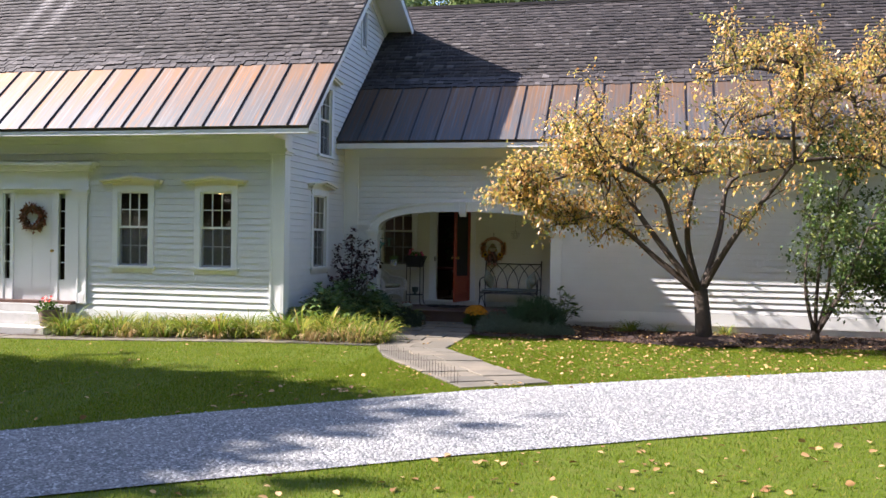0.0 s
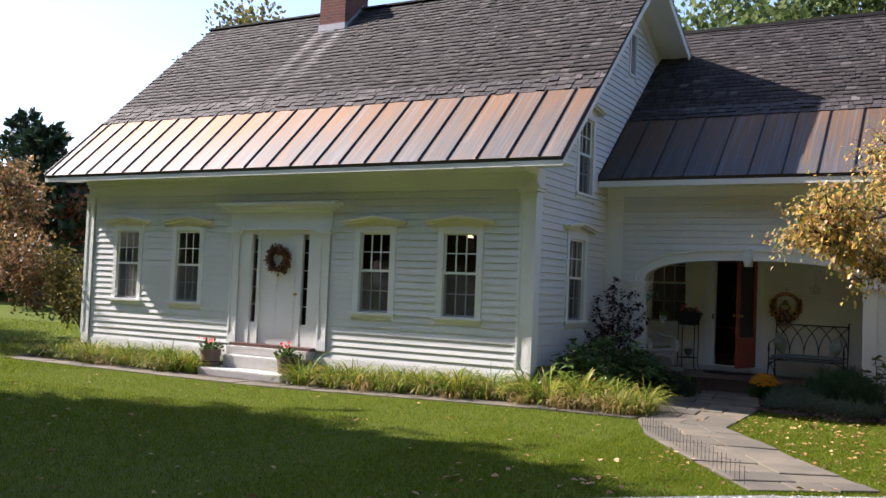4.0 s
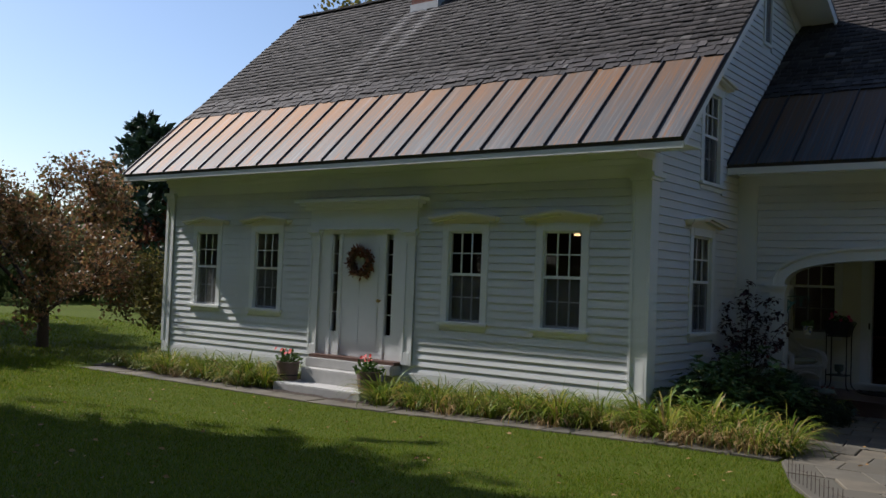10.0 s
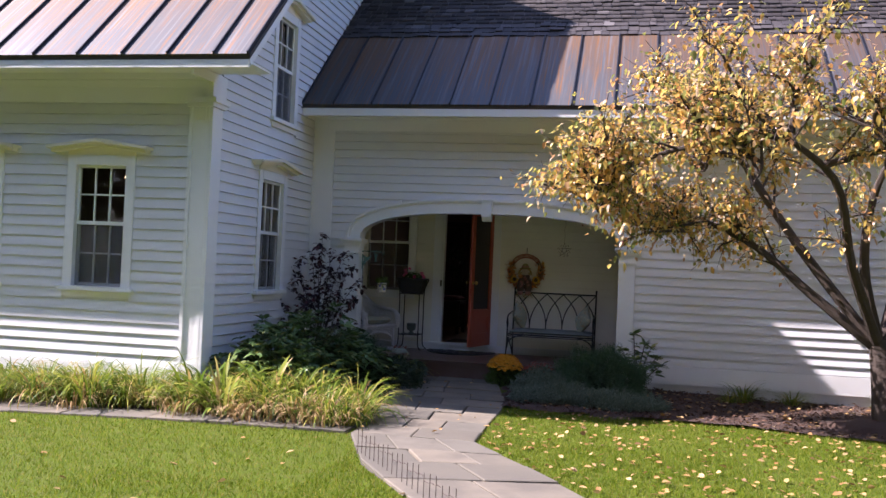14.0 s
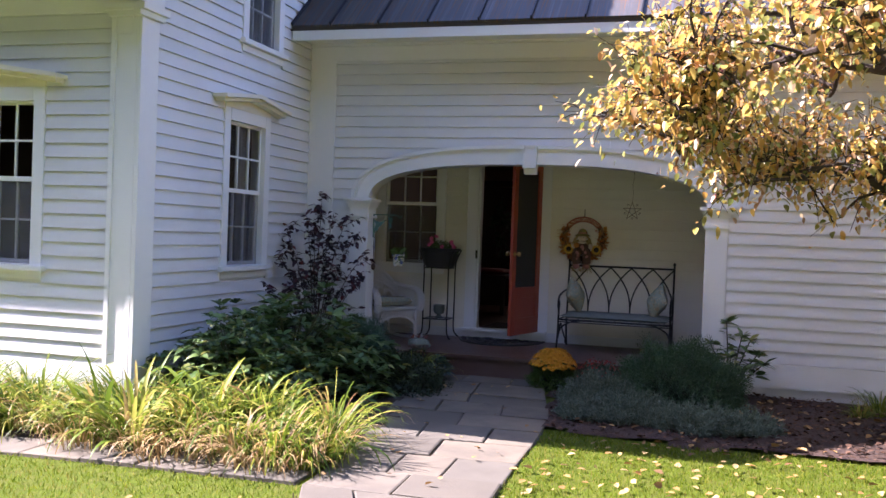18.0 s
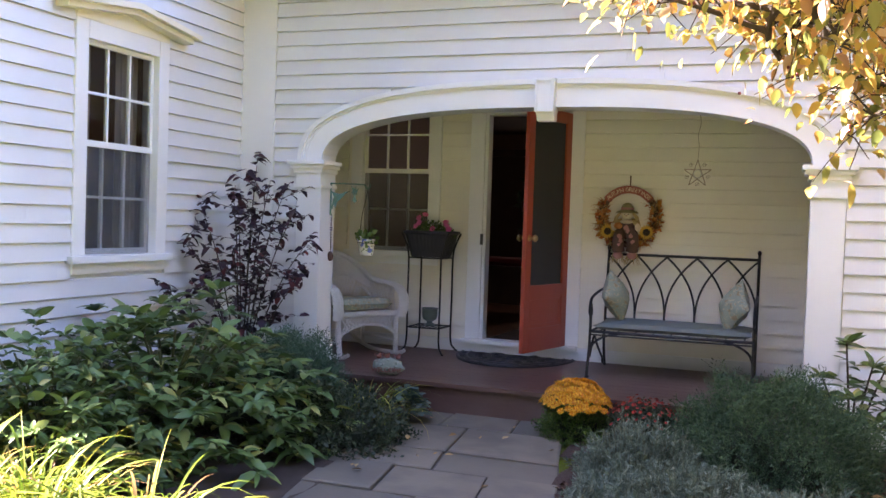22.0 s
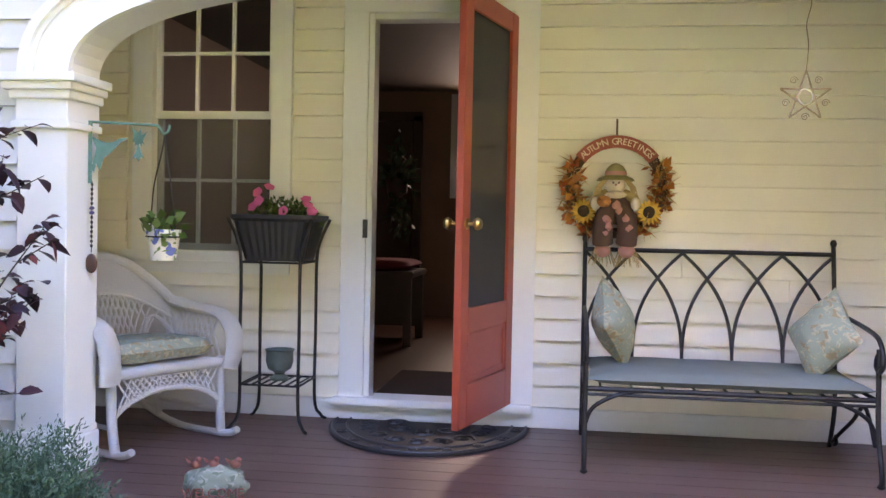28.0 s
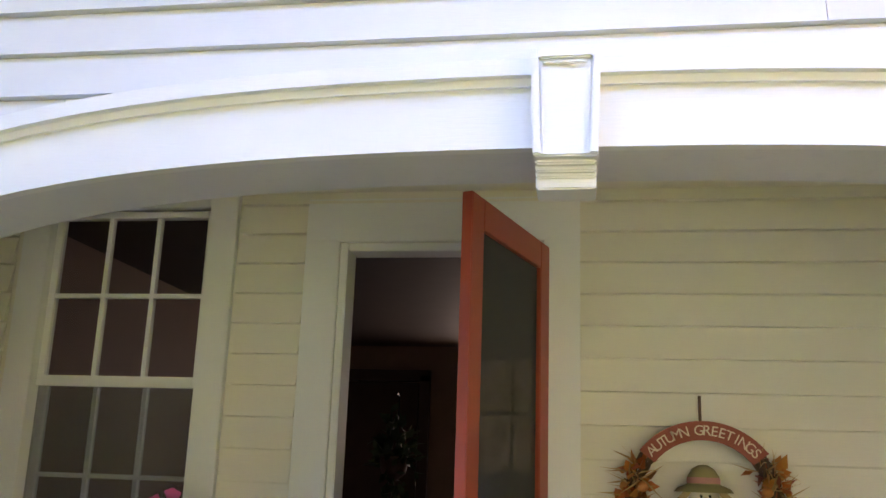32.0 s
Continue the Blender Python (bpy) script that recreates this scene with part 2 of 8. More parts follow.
def roof_metal(name, warm, cool):
    """Weathered copper: rusty orange at the top of each sheet, pale grey below, with streaks down the slope."""
    k = Nodes(name)
    tc = k.n("TexCoord")
    sep = k.n("SeparateXYZ")
    k.link(tc.outputs["Object"], sep.inputs[0])
    a = k.noise(k.world((9.0, 0.45, 0.45)), 1.6, 5, 0.7)
    b = k.noise(k.world((34.0, 0.7, 0.7)), 1.5, 4)
    c = k.noise(k.world(), 0.9, 4)
    up = k.math("ADD", k.math("MULTIPLY", sep.outputs[1], 0.42), k.math("MULTIPLY", k.math("SUBTRACT", a, 0.5), 2.2))
    col = k.mix(k.ramp(up, [(0.15, (0, 0, 0)), (0.75, (1, 1, 1))]), cool, warm)
    col = k.mix(k.ramp(b, [(0.54, (0, 0, 0)), (0.64, (0.9, 0.9, 0.9))]), col, (warm[0] * 1.4, warm[1] * 1.1, warm[2] * .75))
    col = k.mix(k.ramp(b, [(0.30, (0.6, 0.6, 0.6)), (0.42, (0, 0, 0))]), col, tuple(v * .6 for v in cool))
    e = k.noise(k.world((16.0, 0.35, 0.35)), 1.3, 4, 0.65)
    col = k.mix(k.ramp(e, [(0.52, (0, 0, 0)), (0.68, (0.7, 0.7, 0.7))]), col, tuple(v * 1.75 for v in cool))
    col = k.mix(k.math("MULTIPLY", k.rand(), 0.35), col, tuple(v * .7 for v in cool))
    k.bump(c, 0.12, 0.02)
    return k.done(col, k.math("ADD", k.math("MULTIPLY", b, 0.12), 0.62), 0.85)


SHINGLE = roof_wood()
METAL = roof_metal("copper_roof", (0.178, 0.110, 0.066), (0.110, 0.112, 0.115))
SEAM = plain("seam_metal", (0.018, 0.018, 0.022), 0.5, 0.3)
FOUND = plain("foundation_stone", (0.16, 0.15, 0.13), 0.85, vary=0.35, scale=3, bump=0.5)
# near-black: the shade of unlit rooms is put into the colour
INSIDE_SHADE = plain("dark_interior", (0.05, 0.035, 0.028), 0.7)
LEAD = plain("lead_flashing", (0.42, 0.43, 0.44), 0.5, 0.3)
BARK = plain("bark", (0.055, 0.040, 0.030), 0.9, vary=0.45, scale=14, bump=0.8)


def lawn_mat():
    k = Nodes("lawn")
    w = k.world()
    a, b, c = k.noise(w, 0.35, 5), k.noise(w, 9, 4), k.noise(w, 90, 2)
    col = k.mix(a, (0.065, 0.105, 0.007), (0.115, 0.150, 0.012))
    col = k.mix(k.ramp(b, [(0.45, (0, 0, 0)), (0.7, (0.6, 0.6, 0.6))]), col, (0.14, 0.125, 0.035))
    col = k.mix(k.ramp(c, [(0.35, (0.7, 0.7, 0.7)), (0.6, (0, 0, 0))]), col, (0.025, 0.04, 0.006))
    k.bump(c, 0.8, 0.02)
    return k.done(col, 0.9, Specular_IOR_Level=0.1)


def gravel_mat():
    k = Nodes("gravel")
    v = k.n("TexVoronoi")
    v.inputs["Scale"].default_value = 42
    k.link(k.world(), v.inputs["Vector"])
    sep = k.n("SeparateColor")
    k.link(v.outputs["Color"], sep.inputs[0])
    col = k.ramp(sep.outputs[0], [(0.0, (0.11, 0.112, 0.11)), (0.5, (0.20, 0.203, 0.20)), (1.0, (0.34, 0.342, 0.335))])
    col = k.mix(k.ramp(v.outputs["Distance"], [(0.45, (0, 0, 0)), (0.8, (0.85, 0.85, 0.85))]), col, (0.085, 0.087, 0.086))
    n = k.noise(k.world(), 1.2, 5)
    col = k.mix(k.ramp(n, [(0.45, (0, 0, 0)), (0.75, (0.35, 0.35, 0.35))]), col, (0.22, 0.21, 0.19))
    k.bump(k.math("SUBTRACT", 1.0, v.outputs["Distance"]), 0.9, 0.02)
    return k.done(col, 0.9)


LAWN, GRAVEL = lawn_mat(), gravel_mat()


# ---------- ground ----------
def smooth(a, b, x):
    t = min(max((x - a) / (b - a), 0), 1)
    return t * t * (3 - 2 * t)


def ground_z(x, y):
    return -0.13 * (1 - smooth(-5, 2, x)) * smooth(-9, -2, y) - 0.05 * smooth(4.5, 7, x) * smooth(-1, 2, y)


def spread(a, b, n, k=0.0):
    return [a + (b - a) * i / n for i in range(n + 1)]


def sheet():
    xs = [-900, -400, -150, -70] + spread(-40, 30, 70) + [60, 120, 400, 900]
    ys = [-900, -400, -120, -50] + spread(-30, 40, 70) + [80, 160, 400, 900]
    g = Geo()
    vs = [(x, y, ground_z(x, y) + (0.05 * noise.noise(Vector((x * .15, y * .15, 0))) if abs(x) < 100 and y < -4 and x < 0 else 0)) for y in ys for x in xs]
    n = len(xs)
    return g.add(vs, [(j * n + i, j * n + i + 1, (j + 1) * n + i + 1, (j + 1) * n + i) for j in range(len(ys) - 1) for i in range(n - 1)])


ground = setting("ground", sheet(), LAWN, "mown green lawn with scattered fallen leaves", "lawn", smooth=True)


def drive_far(x):
    return -8.95 + 0.93 * (x - 0.6) - 0.012 * (x - 5) ** 2 if x < 4.4 else -5.4 + 0.78 * (x - 4.4) - 0.018 * (x - 4.4) ** 2


def drive_near(x):
    return -12.3 + 0.9 * (x - 0.5) - 0.0 * x if x < 3.0 else -10.05 + 0.80 * (x - 3.0) - 0.012 * (x - 3) ** 2


g = Geo()
xs = spread(-12, 26, 76)
rows = [[(x, drive_near(x) + (drive_far(x) - drive_near(x)) * k / 6 + (0.06 * noise.noise(Vector((x * 2.3, k, 1))) if k in (0, 6) else 0)) for k in range(7)] for x in xs]
g.add([(x, y, ground_z(x, y) + 0.012 + 0.02 * math.sin(k / 6 * math.pi)) for r in rows for k, (x, y) in enumerate(r)],
      [(i * 7 + k, (i + 1) * 7 + k, (i + 1) * 7 + k + 1, i * 7 + k + 1) for i in range(len(xs) - 1) for k in range(6)])
driveway = setting("road", g, GRAVEL, "curving driveway of pale grey crushed gravel", "driveway", smooth=True)

# ---------- house shell ----------
EAVE = (-0.626, 3.657)
RIDGE = (4.02, 8.0)
X0, X1 = -10.40, 0.0
WY, WEAVE, WSL, WRIDGE = 3.295, (2.71, 3.75), 0.85, (7.25, 7.61)
WX1 = 15.0
BACK = 8.4


def roof_y(z):
    return EAVE[0] + (z - EAVE[1]) * (RIDGE[0] - EAVE[0]) / (RIDGE[1] - EAVE[1])


def wall_grid(F, us, zs, holes, depth, flip=False):
    """A wall with thickness, holes = (u0, u1, z0, z1) cut right through; F(u, n, z) places it, n outwards."""
    us = sorted({round(u, 4) for u in us} | {round(h[i], 4) for h in holes for i in (0, 1)})
    zs = sorted({round(z, 4) for z in zs} | {round(h[i], 4) for h in holes for i in (2, 3)})
    us = [u for u in us if us[0] <= u]
    g = Geo()
    solid = lambda i, j: 0 <= i < len(us) - 1 and 0 <= j < len(zs) - 1 and not any(h[0] < (us[i] + us[i + 1]) / 2 < h[1] and h[2] < (zs[j] + zs[j + 1]) / 2 < h[3] for h in holes)
    for i in range(len(us) - 1):
        for j in range(len(zs) - 1):
            if not solid(i, j):
                continue
            a, b, c, d = us[i], us[i + 1], zs[j], zs[j + 1]
            quads = [((a, 0, c), (b, 0, c), (b, 0, d), (a, 0, d)), ((a, -depth, c), (a, -depth, d), (b, -depth, d), (b, -depth, c))]
            if not solid(i - 1, j):
                quads.append(((a, 0, c), (a, 0, d), (a, -depth, d), (a, -depth, c)))
            if not solid(i + 1, j):
                quads.append(((b, 0, c), (b, -depth, c), (b, -depth, d), (b, 0, d)))
            if not solid(i, j - 1):
                quads.append(((a, 0, c), (a, -depth, c), (b, -depth, c), (b, 0, c)))
            if not solid(i, j + 1):
                quads.append(((a, 0, d), (b, 0, d), (b, -depth, d), (a, -depth, d)))
            for q in quads:
                g.add([F(*p) for p in (q[::-1] if flip else q)], [(0, 1, 2, 3)])
    return g


FRONT = lambda u, n, z: (u, -n, z)
SIDE = lambda u, n, z: (n, u, z)
PB = 4.67
PORCH = lambda u, n, z: (u, PB - n, z)
# window openings: centre, width, bottom, top (of the glass)
GW, GZ0, GZ1 = 0.625, 1.195, 2.527
fwin = [-9.14, -7.45, -3.005, -1.318]
holes_front = [(c - GW / 2 - .06, c + GW / 2 + .06, GZ0 - .06, GZ1 + .06) for c in fwin] + [(-5.86, -4.40, 0.42, 2.53)]
wall_front = setting("wall_front", wall_grid(FRONT, [X0, X1], [0.2, 3.62], holes_front, 0.16), WHITE, "white clapboard front wall of the farmhouse", "wall")
SW, UW = 1.80, 2.07
holes_side = [(SW - .36 - .06, SW + .36 + .06, 1.135, 2.615), (UW - .33 - .06, UW + .33 + .06, 3.40, 4.80)]
g = wall_grid(SIDE, [0.0, BACK], [0.2, 3.62], [h for h in holes_side if h[2] < 3] + [(UW - .39, UW + .39, 3.40, 3.62)], 0.16)
slope_pts = lambda z: max(roof_y(z) + 0.05, 0.0)
# upper gable in level strips, with the upper window left open
zs = [3.62, 4.2, 4.8, 5.4, 6.0, 6.6, 7.2, 7.7]
for z0, z1 in zip(zs, zs[1:]):
    back = lambda z: BACK - max(0, (z - 5.6)) * (BACK - RIDGE[0]) / (RIDGE[1] - 5.6)
    for u0, u1, w0, w1 in (((slope_pts(z0), slope_pts(z1), UW - .39, UW - .39) if z0 < 4.7 else (slope_pts(z0), slope_pts(z1), 4.0, 4.0)),
                           ((UW + .39, UW + .39, back(z0), back(z1)) if z0 < 4.7 else (4.0, 4.0, back(z0), back(z1)))):
        if u1 < w1 - 0.01:
            g.prism([(u0, z0), (w0, z0), (w1, z1), (u1, z1)], lambda u, z: (0.0, u, z), lambda u, z: (-0.16, u, z))
wall_side = setting("wall_gable", g, WHITE, "white clapboard gable wall of the farmhouse", "wall")
g = wall_grid(lambda u, n, z: (X0 - n, u, z), [0.0, BACK], [0.34, 3.62], [], 0.16, True)
g.prism([(0.0, 3.62), (BACK, 3.62), (BACK, 5.6), (RIDGE[0], RIDGE[1] - .08)], lambda u, z: (X0, u, z), lambda u, z: (X0 + .16, u, z))
setting("wall_west", g, WHITE, "white clapboard far gable wall", "wall")
setting("wall_back", Geo().box(X0, BACK - .16, 0.3, X1, BACK, 5.6), WHITE, "plain white back wall", "wall")


def slab(pts, t):
    """A roof slab: four corners of its top, thickness t straight down."""
    return Geo().add([(*p[:2], p[2]) for p in pts] + [(p[0], p[1], p[2] - t) for p in pts],
                     [(0, 1, 2, 3), (7, 6, 5, 4), (0, 4, 5, 1), (1, 5, 6, 2), (2, 6, 7, 3), (3, 7, 4, 0)])


RX0, RX1 = -11.10, 0.70
BE = (9.2, 5.45)
setting("roof_main_front", slab([(RX0, *EAVE), (RX1, *EAVE), (RX1, *RIDGE), (RX0, *RIDGE)], 0.06), SHINGLE, "steep front slope of weathered wooden shingles", "roof")
setting("roof_main_back", slab([(RX0, *RIDGE), (RX1, *RIDGE), (RX1, *BE), (RX0, *BE)], 0.06), SHINGLE, "back slope of weathered shingles", "roof")
WB = (11.8, 3.75)
setting("roof_wing_front", slab([(0.0, *WEAVE), (WX1 + .3, *WEAVE), (WX1 + .3, *WRIDGE), (0.0, *WRIDGE)], 0.06), SHINGLE, "front slope of weathered wooden shingles on the wing", "roof")
setting("roof_wing_back", slab([(-.0, *WRIDGE), (WX1 + .3, *WRIDGE), (WX1 + .3, *WB), (0.0, *WB)], 0.06), SHINGLE, "back slope of weathered shingles on the wing", "roof")

# ---------- wing and porch shell ----------
AX0, AX1, ASP, AH = 0.775, 4.465, 1.88, 0.43
AC, AR = (AX0 + AX1) / 2, (AX1 - AX0) / 2
WT = 0.22


def arch_z(x, off=0.0):
    """Height of the arch's underside at x, or of a line off outside it."""
    t = min(abs(x - AC) / (AR + off), 1.0)
    return ASP + (AH + off) * (1 - t ** 2.6) ** (1 / 2.6)


g = Geo()
ax = [AC - AR * math.cos(math.pi * i / 40) for i in range(41)]
for y in (WY, WY + WT):
    g.add([(0, y, -0.1), (AX0, y, -0.1), (AX0, y, 3.78), (0, y, 3.78)], [(0, 1, 2, 3)])
    g.add([(AX1, y, -0.1), (WX1, y, -0.1), (WX1, y, 3.78), (AX1, y, 3.78)], [(0, 1, 2, 3)])
    for a, b in zip(ax, ax[1:]):
        g.add([(a, y, arch_z(a)), (b, y, arch_z(b)), (b, y, 3.78), (a, y, 3.78)], [(0, 1, 2, 3)])
for a, b in zip(ax, ax[1:]):
    g.add([(a, WY, arch_z(a)), (a, WY + WT, arch_z(a)), (b, WY + WT, arch_z(b)), (b, WY, arch_z(b))], [(0, 1, 2, 3)])
for x in (AX0, AX1):
    g.add([(x, WY, -.1), (x, WY + WT, -.1), (x, WY + WT, ASP), (x, WY, ASP)], [(0, 1, 2, 3)])
wall_wing = setting("wall_wing", g, WHITE, "white clapboard wing wall with a wide arched porch opening", "wall")
setting("wall_wing_end", Geo().box(WX1 - .16, WY, -.1, WX1, 11.5, 3.75), WHITE, "plain white end wall of the wing", "wall")
setting("wall_wing_back", Geo().box(X1, 11.3, -.1, WX1, 11.5, 3.75), WHITE, "plain white back wall of the wing", "wall")
DZ = 0.25
DX0, DX1 = 1.715, 2.50
PWX0, PWX1, PWZ0, PWZ1 = 0.49, 1.175, 1.20, 2.60
holes_porch = [(DX0, DX1, 0.30, 2.455), (PWX0 - .05, PWX1 + .05, PWZ0 - .05, PWZ1 + .0)]
wall_porch = setting("wall_porch", wall_grid(PORCH, [0.0, 4.9], [0.0, 2.66], holes_porch, 0.16), CREAM, "white clapboard wall at the back of the porch", "wall")
setting("wall_porch_end", Geo().box(4.78, WY + WT, 0.0, 4.9, PB, 2.66), CREAM, "white boarded end wall of the porch", "wall")
setting("ceiling", Geo().box(0.0, WY + .02, 2.655, 4.9, PB, 2.70), CREAM, "plain painted porch ceiling", "ceiling")
setting("floor_inside", Geo().box(0.0, PB, 0.2, 4.9, 9.5, 0.34), plain("inside_floor", (0.09, 0.035, 0.018), 0.35, vary=0.3, scale=3), "brown wooden floor seen through the open door", "floor")
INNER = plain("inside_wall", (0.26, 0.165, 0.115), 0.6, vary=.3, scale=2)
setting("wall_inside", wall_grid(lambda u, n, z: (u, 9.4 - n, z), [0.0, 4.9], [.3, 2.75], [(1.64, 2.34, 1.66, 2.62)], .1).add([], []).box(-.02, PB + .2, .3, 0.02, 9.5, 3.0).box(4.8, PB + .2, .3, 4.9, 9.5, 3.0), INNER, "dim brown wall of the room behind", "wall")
# these room surfaces are coloured near-black to stand for unlit rooms
setting("ceiling_inside", Geo().box(0.0, PB + .16, 2.72, 4.9, 9.5, 2.78), INSIDE_SHADE, "ceiling of the room behind, its shade in the colour", "ceiling")
setting("floor_house", Geo().box(X0 + .16, 0.16, 0.30, X1 - .16, BACK - .16, 0.36), INSIDE_SHADE, "floor inside the farmhouse, its shade in the colour", "floor")
setting("ceiling_house", Geo().box(X0 + .16, 0.16, 2.95, X1 - .16, BACK - .16, 3.0), INSIDE_SHADE, "ceiling inside the farmhouse", "ceiling")
setting("wall_house_inner", Geo().box(X0 + .16, 3.6, 0.3, X1 - .16, 3.7, 3.0), INSIDE_SHADE, "inner wall of the farmhouse", "wall")
setting("ceiling_soffit", Geo().box(RX0 + .02, EAVE[0] + .03, EAVE[1] - .085, RX1 - .02, 0.0, EAVE[1] - .062), TRIM, "white boarded soffit under the eave", "ceiling")

# ---------- siding ----------
EXPO = 0.118
BOARD = Geo().add([(0, -.027, .006), (1, -.027, .006), (1, -.009, EXPO), (0, -.009, EXPO), (0, 0.004, .006), (1, 0.004, .006), (1, 0.004, EXPO), (0, 0.004, EXPO)],
                  [(0, 1, 2, 3), (0, 4, 5, 1), (0, 3, 7, 4), (1, 5, 6, 2), (3, 2, 6, 7)])
BOARD_WHITE = BOARD.mesh("clapboard", WHITE)
BOARD.v = [(x, {-.027: -.032, -.009: -.005}.get(y, y), z) for x, y, z in BOARD.v]
BOARD_CREAM = BOARD.mesh("clapboard", CREAM)


def siding(wall, at, turn, z0, z1, span, holes, mesh=BOARD_WHITE):
    """Clapboards on a wall. at: world place of u = 0; turn: degrees about z; span(z): from, to; holes(z): list of gaps."""
    base = Matrix.Translation(at) @ Matrix.Rotation(radians(turn), 4, "Z")
    z, k = z0, 0
    rng = random.Random(len(wall.name))
    while z < z1 - 0.02:
        runs = [span(z)]
        for a, b in holes(z):
            runs = [r for u, v in runs for r in ((u, min(v, a)), (max(u, b), v)) if r[1] - r[0] > 0.02]
        for u, v in runs:
            cuts = [u]
            while v - cuts[-1] > 4.2:
                cuts.append(cuts[-1] + rng.uniform(2.0, 3.8))
            if v - u > 1.2 and rng.random() < 0.18 and len(cuts) == 1:
                cuts.append(u + (v - u) * rng.uniform(0.3, 0.7))
            cuts.append(v)
            for a, b in zip(cuts, cuts[1:]):
                ob = new("clapboard", mesh)
                ob.parent = wall
                ob.matrix_basis = base @ Matrix.Translation((a, rng.uniform(-.0012, .0012), z)) @ Matrix.Diagonal((b - a - 0.0015, 1, 1, 1))
        z += EXPO


casing = .115
HW = GW / 2 + casing


def over(z, a, b):
    return z < b and z + EXPO > a


siding(wall_front, (0, 0, 0), 0, 0.28, 3.22, lambda z: (X0 + .22, X1 - .25),
       lambda z: [(c - HW, c + HW) for c in fwin if over(z, GZ0 - .14, GZ1 + .12)] + ([(-6.30, -3.96)] if over(z, 0, 3.0) else []))
wing_y = lambda z: WY if z < 3.72 else WEAVE[0] + (z - WEAVE[1]) / WSL + .03


def gable_holes(z):
    h = []
    if over(z, GZ0 - .14, GZ1 + .16):
        h.append((SW - .36 - casing, SW + .36 + casing))
    if over(z, 3.30, 4.92):
        h.append((UW - .33 - casing, UW + .33 + casing))
    if over(z, 6.02, 6.93):
        h.append((4.24, 4.70))
    return h


siding(wall_side, (0, 0, 0), 90, 0.28, 7.55, lambda z: (max(0.2, roof_y(z + .3) - .02), min(wing_y(z), 8.2 - max(0, (z - 5.9) * 1.9)) - (.0 if z > 3.7 else .02)), gable_holes)


def wing_holes(z):
    if z + EXPO <= ASP + 0.02:
        return [(AX0 - .22, AX1 + .22)]
    t = min(max((z + .02 - ASP) / (AH + .14), 0), 1)
    if z + .02 > ASP + AH + .14:
        return []
    w = (AR + .14) * (1 - t ** 2.6) ** (1 / 2.6)
    return [(AC - w, AC + w)]


siding(wall_wing, (0, WY, 0), 0, 0.35, 3.46, lambda z: (0.33, WX1 - .1), wing_holes)
siding(wall_porch, (0, PB, 0), 0, 0.36, 2.66, lambda z: (0.01, 4.78),
       lambda z: ([(DX0 - .135, DX1 + .135)] if over(z, 0, 2.6) else []) + ([(PWX0 - .15, PWX1 + .13)] if over(z, PWZ0 - .12, 2.7) else []), BOARD_CREAM)

# ---------- windows ----------
def glass_mat():
    k = Nodes("window_glass")
    tr, gl, fr, mx = k.n("BsdfTransparent"), k.n("BsdfGlossy"), k.n("Fresnel"), k.n("MixShader")
    tr.inputs[0].default_value = (0.80, 0.83, 0.82, 1)
    gl.inputs["Roughness"].default_value = 0.015
    fr.inputs["IOR"].default_value = 1.45
    k.link(k.math("MULTIPLY", fr.outputs[0], 0.9), mx.inputs[0])
    k.link(tr.outputs[0], mx.inputs[1])
    k.link(gl.outputs[0], mx.inputs[2])
    k.link(mx.outputs[0], k.t.nodes["Material Output"].inputs["Surface"])
    return k.m


def screen_mat(name, col, cover):
    k = Nodes(name)
    k.done(col, 0.7)
    tr, mx = k.n("BsdfTransparent"), k.n("MixShader")
    mx.inputs[0].default_value = cover
    k.link(tr.outputs[0], mx.inputs[1])
    k.link(k.b.outputs[0], mx.inputs[2])
    k.link(mx.outputs[0], k.t.nodes["Material Output"].inputs["Surface"])
    return k.m


GLASS = glass_mat()
SCREEN = screen_mat("insect_screen", (0.13, 0.135, 0.14), 0.28)
CURTAIN = plain("curtain_cloth", (0.35, 0.30, 0.26), 0.9, vary=0.2, scale=5)


